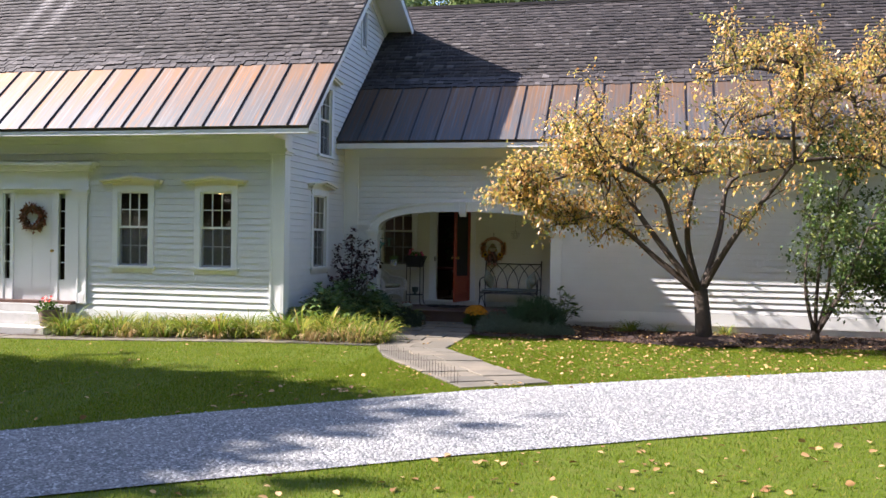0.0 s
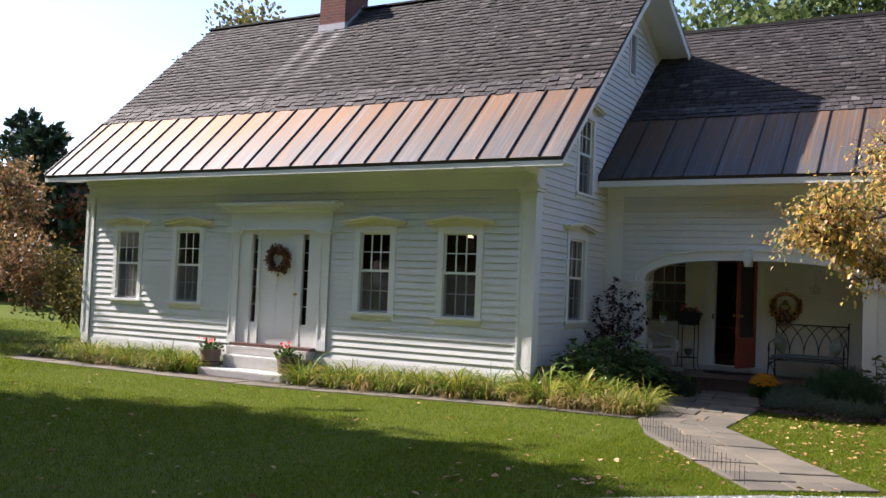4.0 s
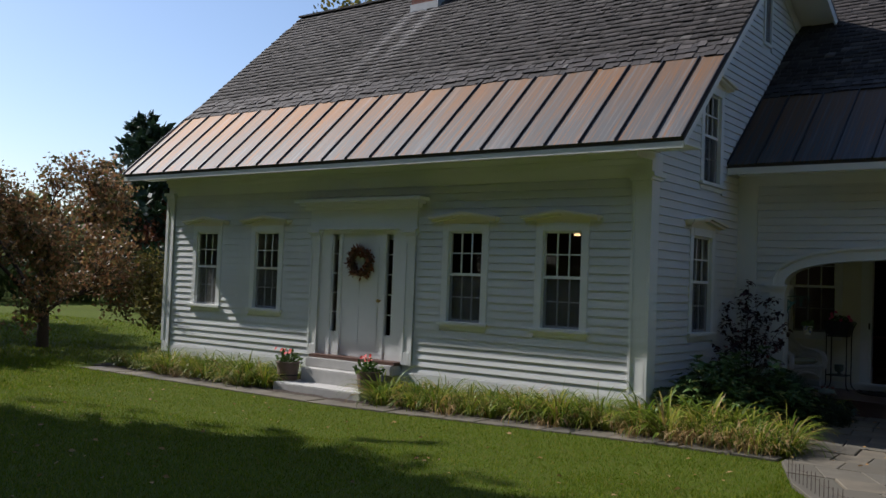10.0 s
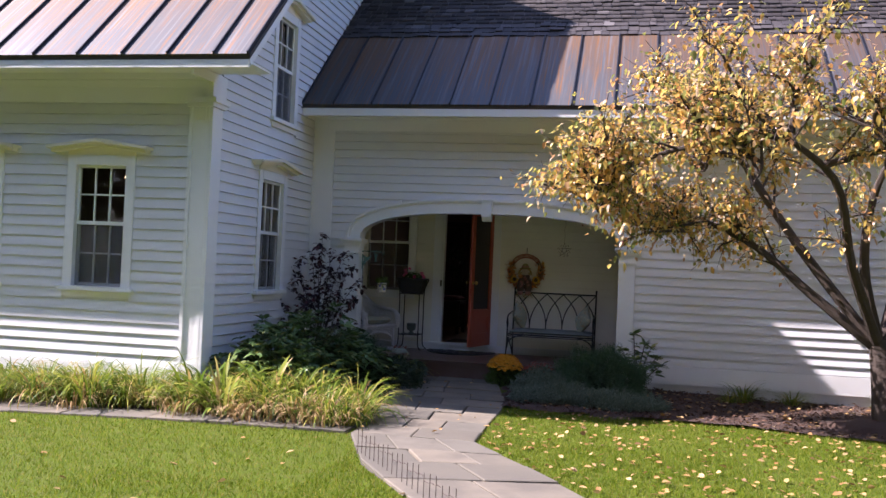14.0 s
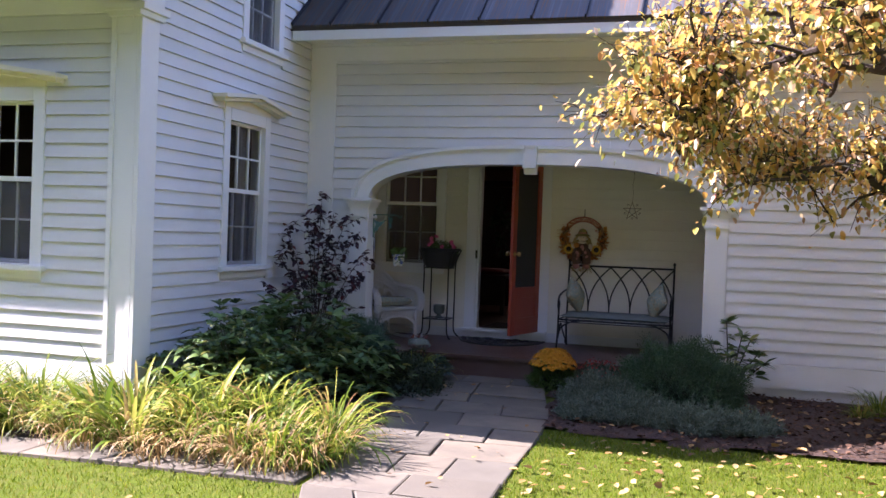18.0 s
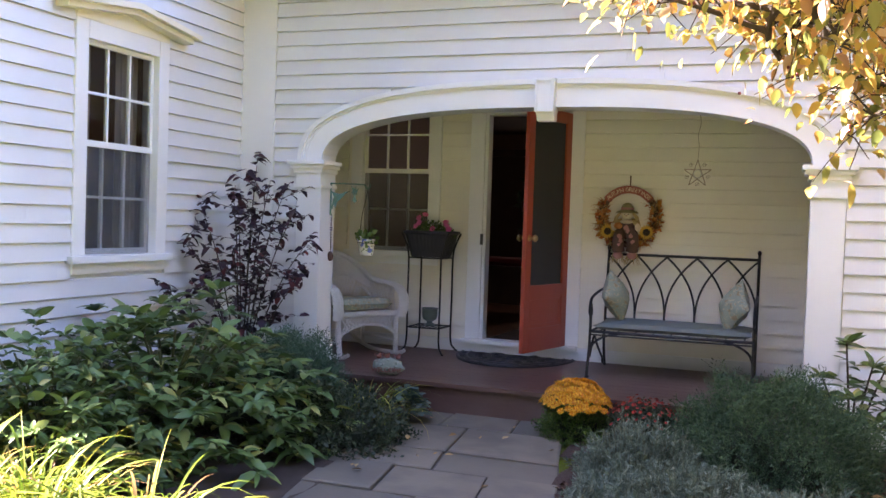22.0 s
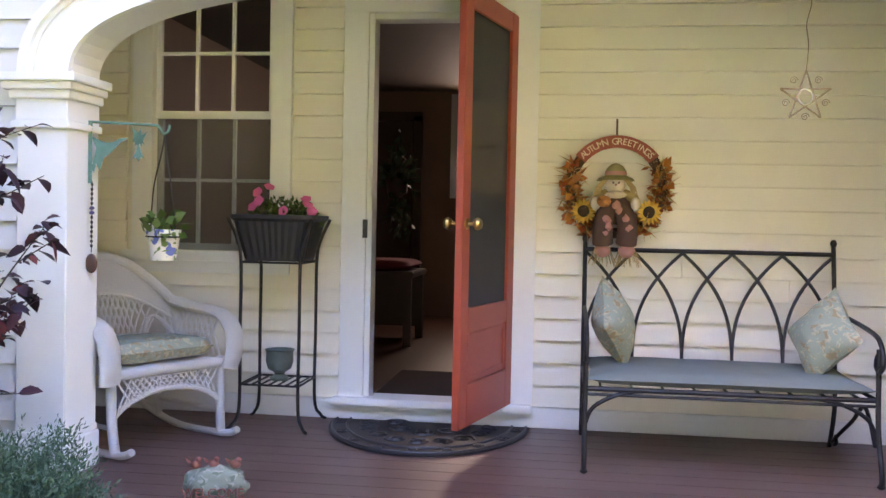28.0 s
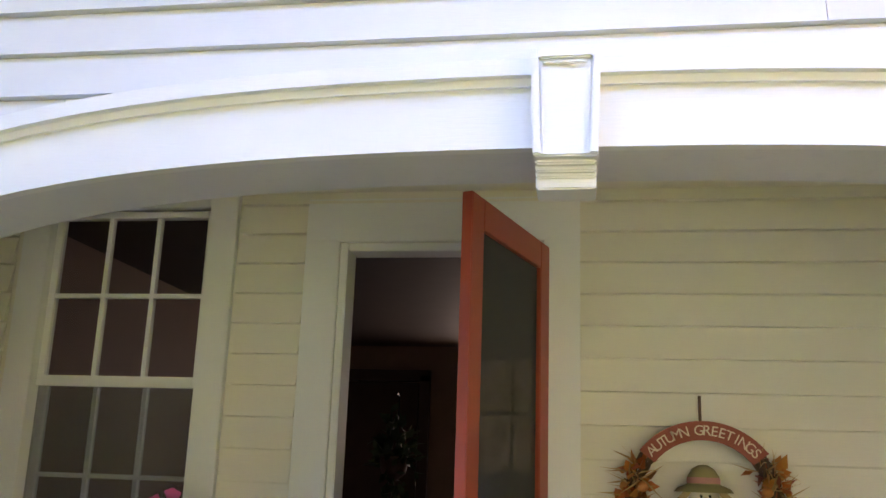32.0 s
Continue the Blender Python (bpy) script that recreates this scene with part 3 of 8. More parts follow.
def window(name, w, h, hood, label, top_row=2, curtain=False):
    """A double-hung window facing -y: origin at the glass's bottom centre, on the wall's face."""
    o = thing(name, label, "window", kind="structure")
    a, b, c = w / 2, h, casing
    g = Geo().box(-a - c, -.032, -.10, -a + .0, .10, b + c).box(a, -.032, -.10, a + c, .10, b + c).box(-a, -.032, b, a, .10, b + c)
    part("window_frame", g, TRIM, o, bevel=.003)
    part("window_sill", Geo().box(-a - c - .04, -.075, -.105, a + c + .04, .06, -.055).box(-a - c, -.028, -.175, a + c, -.002, -.108), TRIM, o, bevel=.004)
    if hood:
        hw, z = a + c + .17, b + c
        g = Geo().prism([(-a - c, z), (a + c, z), (a + c, z + .05), (0, z + .12), (-a - c, z + .05)], lambda x, zz: (x, -.03, zz), lambda x, zz: (x, 0, zz))
        for d, lo, hi, k in ((.12, .035, .075, 1.0), (.165, .068, .105, 1.06)):
            g.prism([(-hw * k, z + lo - .012), (0, z + lo + .07), (hw * k, z + lo - .012), (hw * k, z + hi - .012), (0, z + hi + .075), (-hw * k, z + hi - .012)], lambda x, zz: (x, -d, zz), lambda x, zz: (x, 0, zz))
        part("window_hood", g, BOUNCE_CREAM, o, "shallow peaked white window hood, yellow bounce light in its colour", bevel=.004)
    mid = b * 0.505
    for nm, z0, z1, y in (("upper_sash", mid - .022, b, .018), ("lower_sash", -.055, mid + .022, .05)):
        g = Geo().box(-a, y, z0, -a + .028, y + .035, z1).box(a - .028, y, z0, a, y + .035, z1)
        g.box(-a + .028, y, z0, a - .028, y + .035, z0 + .042).box(-a + .028, y, z1 - .03, a - .028, y + .035, z1)
        s = part(nm, g, TRIM, o, bevel=.002)
        zz0, zz1 = z0 + .042, z1 - .03
        zm = (zz0 + zz1) / 2
        xs = [-a + .028 + (2 * a - .056) * i / 3 for i in range(4)]
        for x in xs[1:3]:
            part("muntin", Geo().box(x - .009, y + .004, zz0, x + .009, y + .03, zz1), TRIM, s)
        part("muntin", Geo().box(-a + .028, y + .005, zm - .009, a - .028, y + .031, zm + .009), TRIM, s)
        for i in range(3):
            for z2, z3 in ((zz0, zm), (zm, zz1)):
                p = part("pane", Geo().add([(xs[i], y + .018, z2), (xs[i + 1], y + .018, z2), (xs[i + 1], y + .018, z3), (xs[i], y + .018, z3)], [(0, 1, 2, 3)]), GLASS, s)
                p.visible_shadow = False
    part("insect_screen", Geo().box(-a + .005, .030, -.05, a - .005, .032, mid - .02), SCREEN, o, "grey insect screen over the lower sash")
    if curtain:
        n = 24
        g = Geo()
        for x0, x1 in ((-a, -a * .35), (a * .35, a)):
            vs = [(x0 + (x1 - x0) * i / n, .16 + .012 * math.sin(i * 1.7), z) for z in (-.05, b) for i in range(n + 1)]
            g.add(vs, [(i, i + 1, n + 2 + i, n + 1 + i) for i in range(n)])
        part("curtain", g, CURTAIN, o, "pale curtain hanging inside the glass", smooth=True)
    return o


front_window = window("window_1", GW, GZ1 - GZ0, True, "white six-over-six sash window under a peaked hood")
front_window.matrix_world = pose(fwin[0], 0, GZ0)
for i, c in enumerate(fwin[1:]):
    ob = copy_thing(front_window, pose(c, 0, GZ0))
    ob.name = "window_%d" % (i + 2)
# drawn pale shade behind the lower sash of the end window
n = 20
g = Geo().add([(-GW / 2 + .03 + (GW - .06) * i / n, .10 + .008 * math.sin(i * 1.3), z) for z in (-.04, .66) for i in range(n + 1)], [(i, i + 1, n + 2 + i, n + 1 + i) for i in range(n)])
part("window_shade", g, plain("shade_cloth", (.62, .58, .50), .9, vary=.12, scale=6), front_window, "pale cloth shade drawn behind the lower sash", smooth=True)
side_window = window("window_5", .72, GZ1 - GZ0 + .03, True, "white sash window with pale curtains on the gable wall", curtain=True)
side_window.matrix_world = pose(0, SW, GZ0, 0, 0, 90)
up_window = window("window_6", .66, 1.30, True, "white sash window high on the gable wall", curtain=True)
up_window.matrix_world = pose(0, UW, 3.44, 0, 0, 90)
porch_window = window("window_7", PWX1 - PWX0, PWZ1 - PWZ0 - .0, False, "white sash window with dark panes on the porch")
porch_window.matrix_world = pose((PWX0 + PWX1) / 2, PB, PWZ0)

# ---------- trim of the farmhouse ----------
def trim(name, g, label, m=None, bevel=.004, material=None):
    return setting(name, g, material or TRIM, label, "trim", bevel=bevel)


def pilaster(name, F, u0, u1, z0, z1, label, n=.05):
    """A flat panelled pilaster with a moulded cap."""
    def b(g, a, c, z2, z3, d, d0=0.0):
        p, q = F(a, d0, z2), F(c, d, z3)
        lo, hi = [min(i, j) for i, j in zip(p, q)], [max(i, j) for i, j in zip(p, q)]
        g.box(*lo, *hi)
    g = Geo()
    b(g, u0, u1, z0, z1 - .1, n * .72)
    b(g, u0, u0 + .045, z0, z1 - .1, n)
    b(g, u1 - .045, u1, z0, z1 - .1, n)
    b(g, u0 + .045, u1 - .045, z1 - .24, z1 - .1, n)
    b(g, u0 + .045, u1 - .045, z0, z0 + .2, n)
    b(g, u0 - .02, u1 + .02, z1 - .1, z1 - .055, n + .03)
    b(g, u0 - .05, u1 + .05, z1 - .055, z1 - .0, n + .07)
    return trim(name, g, label)


pilaster("trim_corner_east", FRONT, -.25, .0, .16, 3.30, "white panelled corner pilaster with a moulded cap")
pilaster("trim_corner_west", FRONT, X0, X0 + .22, .16, 3.30, "white panelled corner pilaster with a moulded cap")
trim("trim_corner_side", Geo().box(-.0, -.05, .16, .037, .2, 3.2).box(0.003, -.123, 3.203, .07, .24, 3.248).box(0.003, -.123, 3.248, .10, .26, 3.304), "white corner board on the gable wall")
trim("trim_corner_block", Geo().box(-.03, -.108, 3.306, .055, .24, 3.575), "white block at the cornice corner")
trim("trim_west_side", Geo().box(X0 - .035, -.05, .36, X0, .2, 3.3), "white corner board")
trim("trim_frieze", Geo().box(X0, -.034, 3.245, X1, .0, 3.575).box(X0 - .02, -.10, 3.50, X1 + .02, -.035, 3.574).box(X0 - .02, -.06, 3.42, X1 + .02, -.035, 3.499), "wide white frieze board under the eave")
trim("trim_fascia", Geo().box(RX0 + .01, EAVE[0] + .0, EAVE[1] - .145, RX1 - .01, EAVE[0] + .03, EAVE[1] - .058), "white eave fascia board")
trim("trim_cornice_end", Geo().box(X1 + .02, EAVE[0] + .04, EAVE[1] - .2, X1 + .06, -.0, EAVE[1] - .086), "boxed cornice return")
trim("trim_water_table", Geo().box(X0 - .02, -.034, .05, X1 + .02, .0, .28).box(0, -.0, .05, .034, WY, .28), "white skirt board along the wall's foot")
setting("foundation", Geo().box(X0 + .02, 0.02, -.3, X1 - .02, .3, .19).box(X1 - .3, .3, -.3, X1 - .02, WY + .2, .19).box(X0 + .02, .3, -.3, X0 + .3, BACK, .31), FOUND, "weathered grey stone foundation", "foundation")
# rakes
sl = math.atan2(RIDGE[1] - EAVE[1], RIDGE[0] - EAVE[0])
for nm, x in (("trim_rake_east", RX1), ("trim_rake_west", RX0 + .03)):
    d = .16
    g = Geo().prism([(EAVE[0], EAVE[1] - .062), (RIDGE[0], RIDGE[1] - .062), (RIDGE[0], RIDGE[1] - .062 - d), (EAVE[0] + .04, EAVE[1] - .12)], lambda y, z: (x, y, z), lambda y, z: (x - .03, y, z))
    g.prism([(RIDGE[0], RIDGE[1] - .062), (BE[0], BE[1] - .062), (BE[0], BE[1] - .062 - d), (RIDGE[0], RIDGE[1] - .062 - d)], lambda y, z: (x, y, z), lambda y, z: (x - .03, y, z))
    trim(nm, g, "white rake board along the gable's edge", bevel=0)
g = Geo()
for (y0, z0), (y1, z1) in ((EAVE, RIDGE), (RIDGE, BE)):
    g.add([(0.0, y0, z0 - .10), (RX1 - .03, y0, z0 - .10), (RX1 - .03, y1, z1 - .10), (0.0, y1, z1 - .10)], [(0, 1, 2, 3)])
    g.prism([(y0 + .3, z0 + .3 * (z1 - z0) / (y1 - y0) - .11), (y1, z1 - .11), (y1, z1 - .36), (y0 + .3, z0 + .3 * (z1 - z0) / (y1 - y0) - .36)], lambda y, z: (0.0, y, z), lambda y, z: (.05, y, z))
setting("ceiling_rake_soffit", g, TRIM, "white soffit and frieze under the gable's rake", "ceiling")
vent = thing("gable_vent", "narrow white louvred gable vent", "vent", kind="")
part("frame", Geo().box(0, 4.26, 6.02, .04, 4.31, 6.92).box(0, 4.63, 6.02, .04, 4.68, 6.92).box(0, 4.31, 6.02, .04, 4.63, 6.07).box(0, 4.31, 6.87, .04, 4.63, 6.92), TRIM, vent)
# dark sheet in place of the shade behind the slats
part("backing", Geo().box(0.002, 4.31, 6.07, .006, 4.63, 6.87), INSIDE_SHADE, vent)
slat = Geo().prism([(0.008, 0.0), (.038, -.03), (.038, -.022), (.008, .008)], lambda x, z: (x, 4.31, z), lambda x, z: (x, 4.63, z)).mesh("slat", TRIM)
for i in range(17):
    part("slat", slat, None, vent).location = (0, 0, 6.10 + i * .046)

# ---------- roof coverings ----------
def shingle_mat_fix():
    """Colour by island and by object, so that joined and single shingles vary alike."""
    k = Nodes("wooden_shingle")
    r = k.math("FRACT", k.math("ADD", k.island(), k.rand()))
    col = k.ramp(r, [(0.0, (0.009, 0.0075, 0.007)), (0.5, (0.027, 0.022, 0.0205)), (0.85, (0.052, 0.043, 0.040)), (0.96, (0.084, 0.072, 0.067)), (0.992, (0.15, 0.137, 0.128))])
    n = k.noise(k.world((26, 5, 5)), 3, 4)
    p = k.noise(k.world(), 0.5, 4)
    col = k.mix(k.math("MULTIPLY", n, 0.55), col, (0.025, 0.02, 0.02))
    col = k.mix(k.ramp(p, [(0.4, (0, 0, 0)), (0.7, (0.4, 0.4, 0.4))]), col, (0.062, 0.051, 0.048))
    # two bleached trails below the chimney's corners
    g = k.n("NewGeometry")
    s = k.n("SeparateXYZ")
    k.link(g.outputs["Position"], s.inputs[0])
    wob = k.math("MULTIPLY", k.math("SUBTRACT", k.noise(k.world(), 1.4, 3), 0.5), 0.3)
    d = k.math("ABSOLUTE", k.math("SUBTRACT", k.math("ABSOLUTE", k.math("ADD", k.math("ADD", s.outputs[0], 6.72), wob)), 0.30))
    trail = k.math("MULTIPLY", k.ramp(d, [(0.05, (.75, .75, .75)), (0.22, (0, 0, 0))]), k.ramp(k.math("MULTIPLY", s.outputs[1], 0.25), [(0.22, (0, 0, 0)), (0.75, (1, 1, 1))]))
    trail = k.math("MULTIPLY", trail, k.ramp(n, [(0.35, (.2, .2, .2)), (0.6, (1, 1, 1))]))
    col = k.mix(trail, col, (0.34, 0.32, 0.31))
    k.bump(n, 0.5, 0.006)
    return k.done(col, 0.8)


SH = shingle_mat_fix()


def shingles(roof, p0, p1, x0, x1, seed, single_rows):
    """Rows of shingles on the slope from p0 to p1 (y, z); the lowest rows are single pieces, the rest joined."""
    rng = np.random.RandomState(seed)
    d = np.array([p1[0] - p0[0], p1[1] - p0[1]])
    length = np.hypot(*d)
    d /= length
    nrm = np.array([-d[1], d[0]])
    ang = math.atan2(d[1], d[0])
    e = 0.145
    rows = int(length / e)
    V, F = [], []
    unit = Geo().add([(0, 0, .012), (1, 0, .012), (1, e * 1.25, .002), (0, e * 1.25, .002), (0, 0, 0), (1, 0, 0)], [(0, 1, 2, 3), (0, 4, 5, 1), (0, 3, 4), (1, 5, 2)]).mesh("shingle", SH)
    count = 0
    for r in range(rows):
        x = x0 - rng.uniform(0, .2)
        while x < x1 - .02:
            w = rng.choice([.08, .11, .14, .17, .21]) * rng.uniform(.9, 1.1)
            a, b = max(x, x0), min(x + w - .010, x1)
            if b - a > .02:
                s0 = r * e + rng.uniform(-.022, .016)
                lift = rng.uniform(0.014, 0.034)
                if r < single_rows and count < 300:
                    ob = new("shingle", unit)
                    ob.parent = roof
                    y, z = p0[0] + d[0] * s0 + nrm[0] * lift * .4, p0[1] + d[1] * s0 + nrm[1] * lift * .4
                    ob.matrix_basis = Matrix.Translation((a, y, z)) @ Matrix.Rotation(ang, 4, "X") @ Matrix.Diagonal((b - a, 1, lift / .014, 1))
                    count += 1
                else:
                    n = len(V)
                    for s, h in ((s0, lift), (s0 + e * 1.25, .003), (s0, 0.0)):
                        y, z = p0[0] + d[0] * s + nrm[0] * h, p0[1] + d[1] * s + nrm[1] * h
                        V += [(a, y, z), (b, y, z)]
                    F += [(n, n + 1, n + 3, n + 2), (n + 4, n + 5, n + 1, n), (n, n + 2, n + 4, n + 4), (n + 1, n + 5, n + 3, n + 3)]
            x += w
    quads = [f for f in F if len(set(f)) == 4]
    me = fast_mesh("shingles", np.array(V), np.array(quads), SH)
    ob = new("shingles", me)
    ob.parent = roof
    tagged(ob, kind="stuff")


roof_of = {o.name: o for o in scene.objects if o.name.startswith("roof_")}
MSH = (0.79, EAVE[1] + (0.79 - EAVE[0]) * (RIDGE[1] - EAVE[1]) / (RIDGE[0] - EAVE[0]))
WSH = (4.25, WEAVE[1] + (4.25 - WEAVE[0]) * (WRIDGE[1] - WEAVE[1]) / (WRIDGE[0] - WEAVE[0]))


def metal_strip(name, p0, p1, x0, x1, step, first, label):
    o = setting(name, Geo().add([(x0, p0[0], p0[1] + .004), (x1, p0[0], p0[1] + .004), (x1, p1[0], p1[1] + .004), (x0, p1[0], p1[1] + .004)], [(0, 1, 2, 3)]), SEAM, label, "roof")
    dy, dz = p1[0] - p0[0], p1[1] - p0[1]
    ln = math.hypot(dy, dz)
    ang = math.atan2(dz, dy)
    n0 = math.floor((x0 - first) / step)
    seams = [x0 + .016] + [first + k * step for k in range(n0, n0 + 60) if x0 + .1 < first + k * step < x1 - .1] + [x1 - .016]
    rib = Geo().prism([(-.009, 0.004), (.009, 0.004), (.008, .042), (-.008, .042)], lambda x, z: (x, -.022, z), lambda x, z: (x, ln, z)).mesh("standing_seam", SEAM)
    sheets = {}
    for a, b in zip(seams, seams[1:] + [None]):
        base = Matrix.Translation((a, *p0)) @ Matrix.Rotation(ang, 4, "X")
        ob = new("standing_seam", rib)
        ob.parent, ob.matrix_basis = o, base
        if b is not None:
            w = round(b - a, 3)
            if w not in sheets:
                sheets[w] = Geo().box(.008, -.02, .006, w - .008, ln, .012).box(.008, -.024, -.010, w - .008, -.018, .012).mesh("metal_panel", METAL)
            ob = new("metal_panel", sheets[w])
            ob.parent, ob.matrix_basis = o, base


metal_strip("roof_metal_main", EAVE, MSH, RX0, RX1, .5302, .304, "standing-seam copper strip along the eave, streaked tan and grey")
metal_strip("roof_metal_wing", WEAVE, WSH, 0.02, WX1 + .3, .549, 1.035, "standing-seam copper strip along the wing's eave")
trim("trim_ridge_main", Geo().box(RX0, RIDGE[0] - .1, RIDGE[1] - .01, RX1, RIDGE[0] + .1, RIDGE[1] + .03), "shingled ridge cap", material=SH, bevel=0)
trim("trim_ridge_wing", Geo().box(0.3, WRIDGE[0] - .1, WRIDGE[1] - .04, WX1 + .3, WRIDGE[0] + .1, WRIDGE[1] + .03), "shingled ridge cap of the wing", material=SH, bevel=0)
# chimney
def brick_mat():
    k = Nodes("chimney_brick")
    b = k.n("TexBrick")
    b.inputs["Color1"].default_value = (0.26, 0.075, 0.05, 1)
    b.inputs["Color2"].default_value = (0.17, 0.055, 0.042, 1)
    b.inputs["Mortar"].default_value = (0.22, 0.17, 0.14, 1)
    b.inputs["Scale"].default_value = 1.0
    b.inputs["Mortar Size"].default_value = 0.006
    b.inputs["Brick Width"].default_value = 0.21
    b.inputs["Row Height"].default_value = 0.07
    g = k.n("NewGeometry")
    s = k.n("SeparateXYZ")
    c = k.n("CombineXYZ")
    k.link(g.outputs["Position"], s.inputs[0])
    k.link(k.math("ADD", s.outputs[0], s.outputs[1]), c.inputs[0])
    k.link(s.outputs[2], c.inputs[1])
    k.link(c.outputs[0], b.inputs["Vector"])
    n = k.noise(k.world(), 5, 4)
    col = k.mix(k.math("MULTIPLY", n, .6), b.outputs["Color"], (0.10, 0.05, 0.04))
    k.bump(b.outputs["Fac"], -0.4, 0.01)
    return k.done(col, 0.9)


CB = brick_mat()
chimney = thing("chimney", "square red brick chimney with a corbelled top", "chimney")
cx, cy, cw, cd = -6.72, 3.78, .36, .44
part("shaft", Geo().box(cx - cw, cy - cd, 7.0, cx + cw, cy + cd, 8.42), CB, chimney, bevel=.008)
part("corbel", Geo().box(cx - cw - .03, cy - cd - .03, 8.42, cx + cw + .03, cy + cd + .03, 8.49).box(cx - cw - .055, cy - cd - .055, 8.49, cx + cw + .055, cy + cd + .055, 8.57).box(cx - cw - .02, cy - cd - .02, 8.57, cx + cw + .02, cy + cd + .02, 8.66), CB, chimney, bevel=.006)
rz = lambda y: EAVE[1] + (y - EAVE[0]) * (RIDGE[1] - EAVE[1]) / (RIDGE[0] - EAVE[0])
g = Geo().prism([(cy - cd - .02, rz(cy - cd) - .1), (cy - cd - .02, rz(cy - cd) + .16), (cy - cd + .1, rz(cy - cd + .1) + .1), (RIDGE[0], RIDGE[1] + .1), (RIDGE[0], RIDGE[1] - .1)], lambda y, z: (cx - cw - .01, y, z), lambda y, z: (cx + cw + .01, y, z))
part("flashing", g, LEAD, chimney, "grey lead flashing at the chimney's foot")

# ---------- front entrance ----------
EC = -5.13
pilaster("trim_door_west", FRONT, EC - 1.17, EC - .95, .40, 2.56, "white fluted door pilaster")
pilaster("trim_door_east", FRONT, EC + .95, EC + 1.17, .40, 2.56, "white fluted door pilaster")
g = Geo().box(EC - 1.19, -.045, 2.56, EC + 1.19, 0, 2.90).box(EC - 1.24, -.09, 2.56, EC + 1.24, -.045, 2.61)
g.box(EC - 1.26, -.13, 2.90, EC + 1.26, 0, 2.96).box(EC - 1.33, -.20, 2.96, EC + 1.33, 0, 3.01).box(EC - 1.41, -.27, 3.01, EC + 1.41, 0, 3.065)
trim("trim_door_entablature", g, "broad white entablature with a projecting cornice over the door")
trim("trim_door_backing", Geo().box(EC - 1.0, .085, 2.40, EC + 1.0, .12, 2.75).box(EC - 1.0, .085, .44, EC - .68, .12, 2.40).box(EC + .68, .085, .44, EC + 1.0, .12, 2.40), "white boards behind the door surround")
trim("trim_door_panel", Geo().box(EC - .95, -.012, 2.49, EC + .95, .06, 2.557).box(EC - .97, -.02, .44, EC - .93, .03, 2.49).box(EC + .93, -.02, .44, EC + .97, .03, 2.49).box(EC - .95, -.01, .44, EC - .67 , .07, .86).box(EC + .67, -.01, .44, EC + .95, .07, .86)
     .box(EC - .95, -.01, .86, EC - .69, .07, 2.49).box(EC + .69, -.01, .86, EC + .95, .07, 2.49).box(EC - .53, -.01, .44, EC - .46, .07, 2.49).box(EC + .46, -.01, .44, EC + .53, .07, 2.49)
     .box(EC - .67, .0, .44, EC - .53, .07, .82).box(EC + .53, .0, .44, EC + .67, .07, .82), "white panels and posts of the door surround")
for nm, x in (("window_8", EC - .60), ("window_9", EC + .60)):
    o = thing(nm, "tall narrow sidelight of five dark panes", "window", kind="structure", m=pose(x, 0.03, .84))
    part("window_frame", Geo().box(-.085, -.02, -.02, -.066, .04, 1.67).box(.066, -.02, -.02, .085, .04, 1.67).box(-.066, -.02, -.02, .066, .04, .0).box(-.066, -.02, 1.64, .066, .04, 1.67), TRIM, o)
    for i in range(5):
        p = part("pane", Geo().add([(-.068, .01, i * .328), (.068, .01, i * .328), (.068, .01, i * .328 + .328), (-.068, .01, i * .328 + .328)], [(0, 1, 2, 3)]), GLASS, o)
        if i:
            part("muntin", Geo().box(-.068, -.005, i * .328 - .009, .068, .025, i * .328 + .009), TRIM, o)
door = thing("door_1", "closed white panelled front door", "door", kind="structure", m=pose(EC, 0.03, .44))
part("leaf", Geo().box(-.46, 0, 0, .46, .05, 2.05), TRIM, door, bevel=.003)
for x0, x1, z0, z1 in ((-.36, -.05, .2, .85), (.05, .36, .2, .85), (-.36, -.05, 1.0, 1.85), (.05, .36, 1.0, 1.85)):
    part("panel", Geo().box(x0, -.008, z0, x1, .0, z1), TRIM, door, bevel=.006)
part("door_knob", Geo().lathe([(0, 0), (.02, 0), (.012, .02), (.028, .04), (.028, .06), (0, .075)], 12).moved(pose(.40, 0, .95, 90)), plain("brass", (0.55, 0.38, 0.14), .3, 1.0), door, "brass knob", smooth=True)
STONE_STEP = plain("granite", (0.46, 0.45, 0.43), .8, vary=.18, scale=5, bump=.35)
steps = thing("stone_steps", "two pale granite steps before the front door", "steps")
part("lower_step", Geo().box(EC - .96, -.98, -.2, EC + .96, -.0, .01), STONE_STEP, steps, bevel=.015)
part("upper_step", Geo().box(EC - .80, -.52, .0, EC + .80, -.0, .23), STONE_STEP, steps, bevel=.015)
part("top_step", Geo().box(EC - .95, -.28, .23, EC + .95, -.0, .385), STONE_STEP, steps, bevel=.012)
setting("trim_door_sill", Geo().box(EC - .95, -.20, .385, EC + .95, .1, .44), plain("sill_brown", (.10, .05, .035), .5), "dark brown door sill", "trim", bevel=.004)

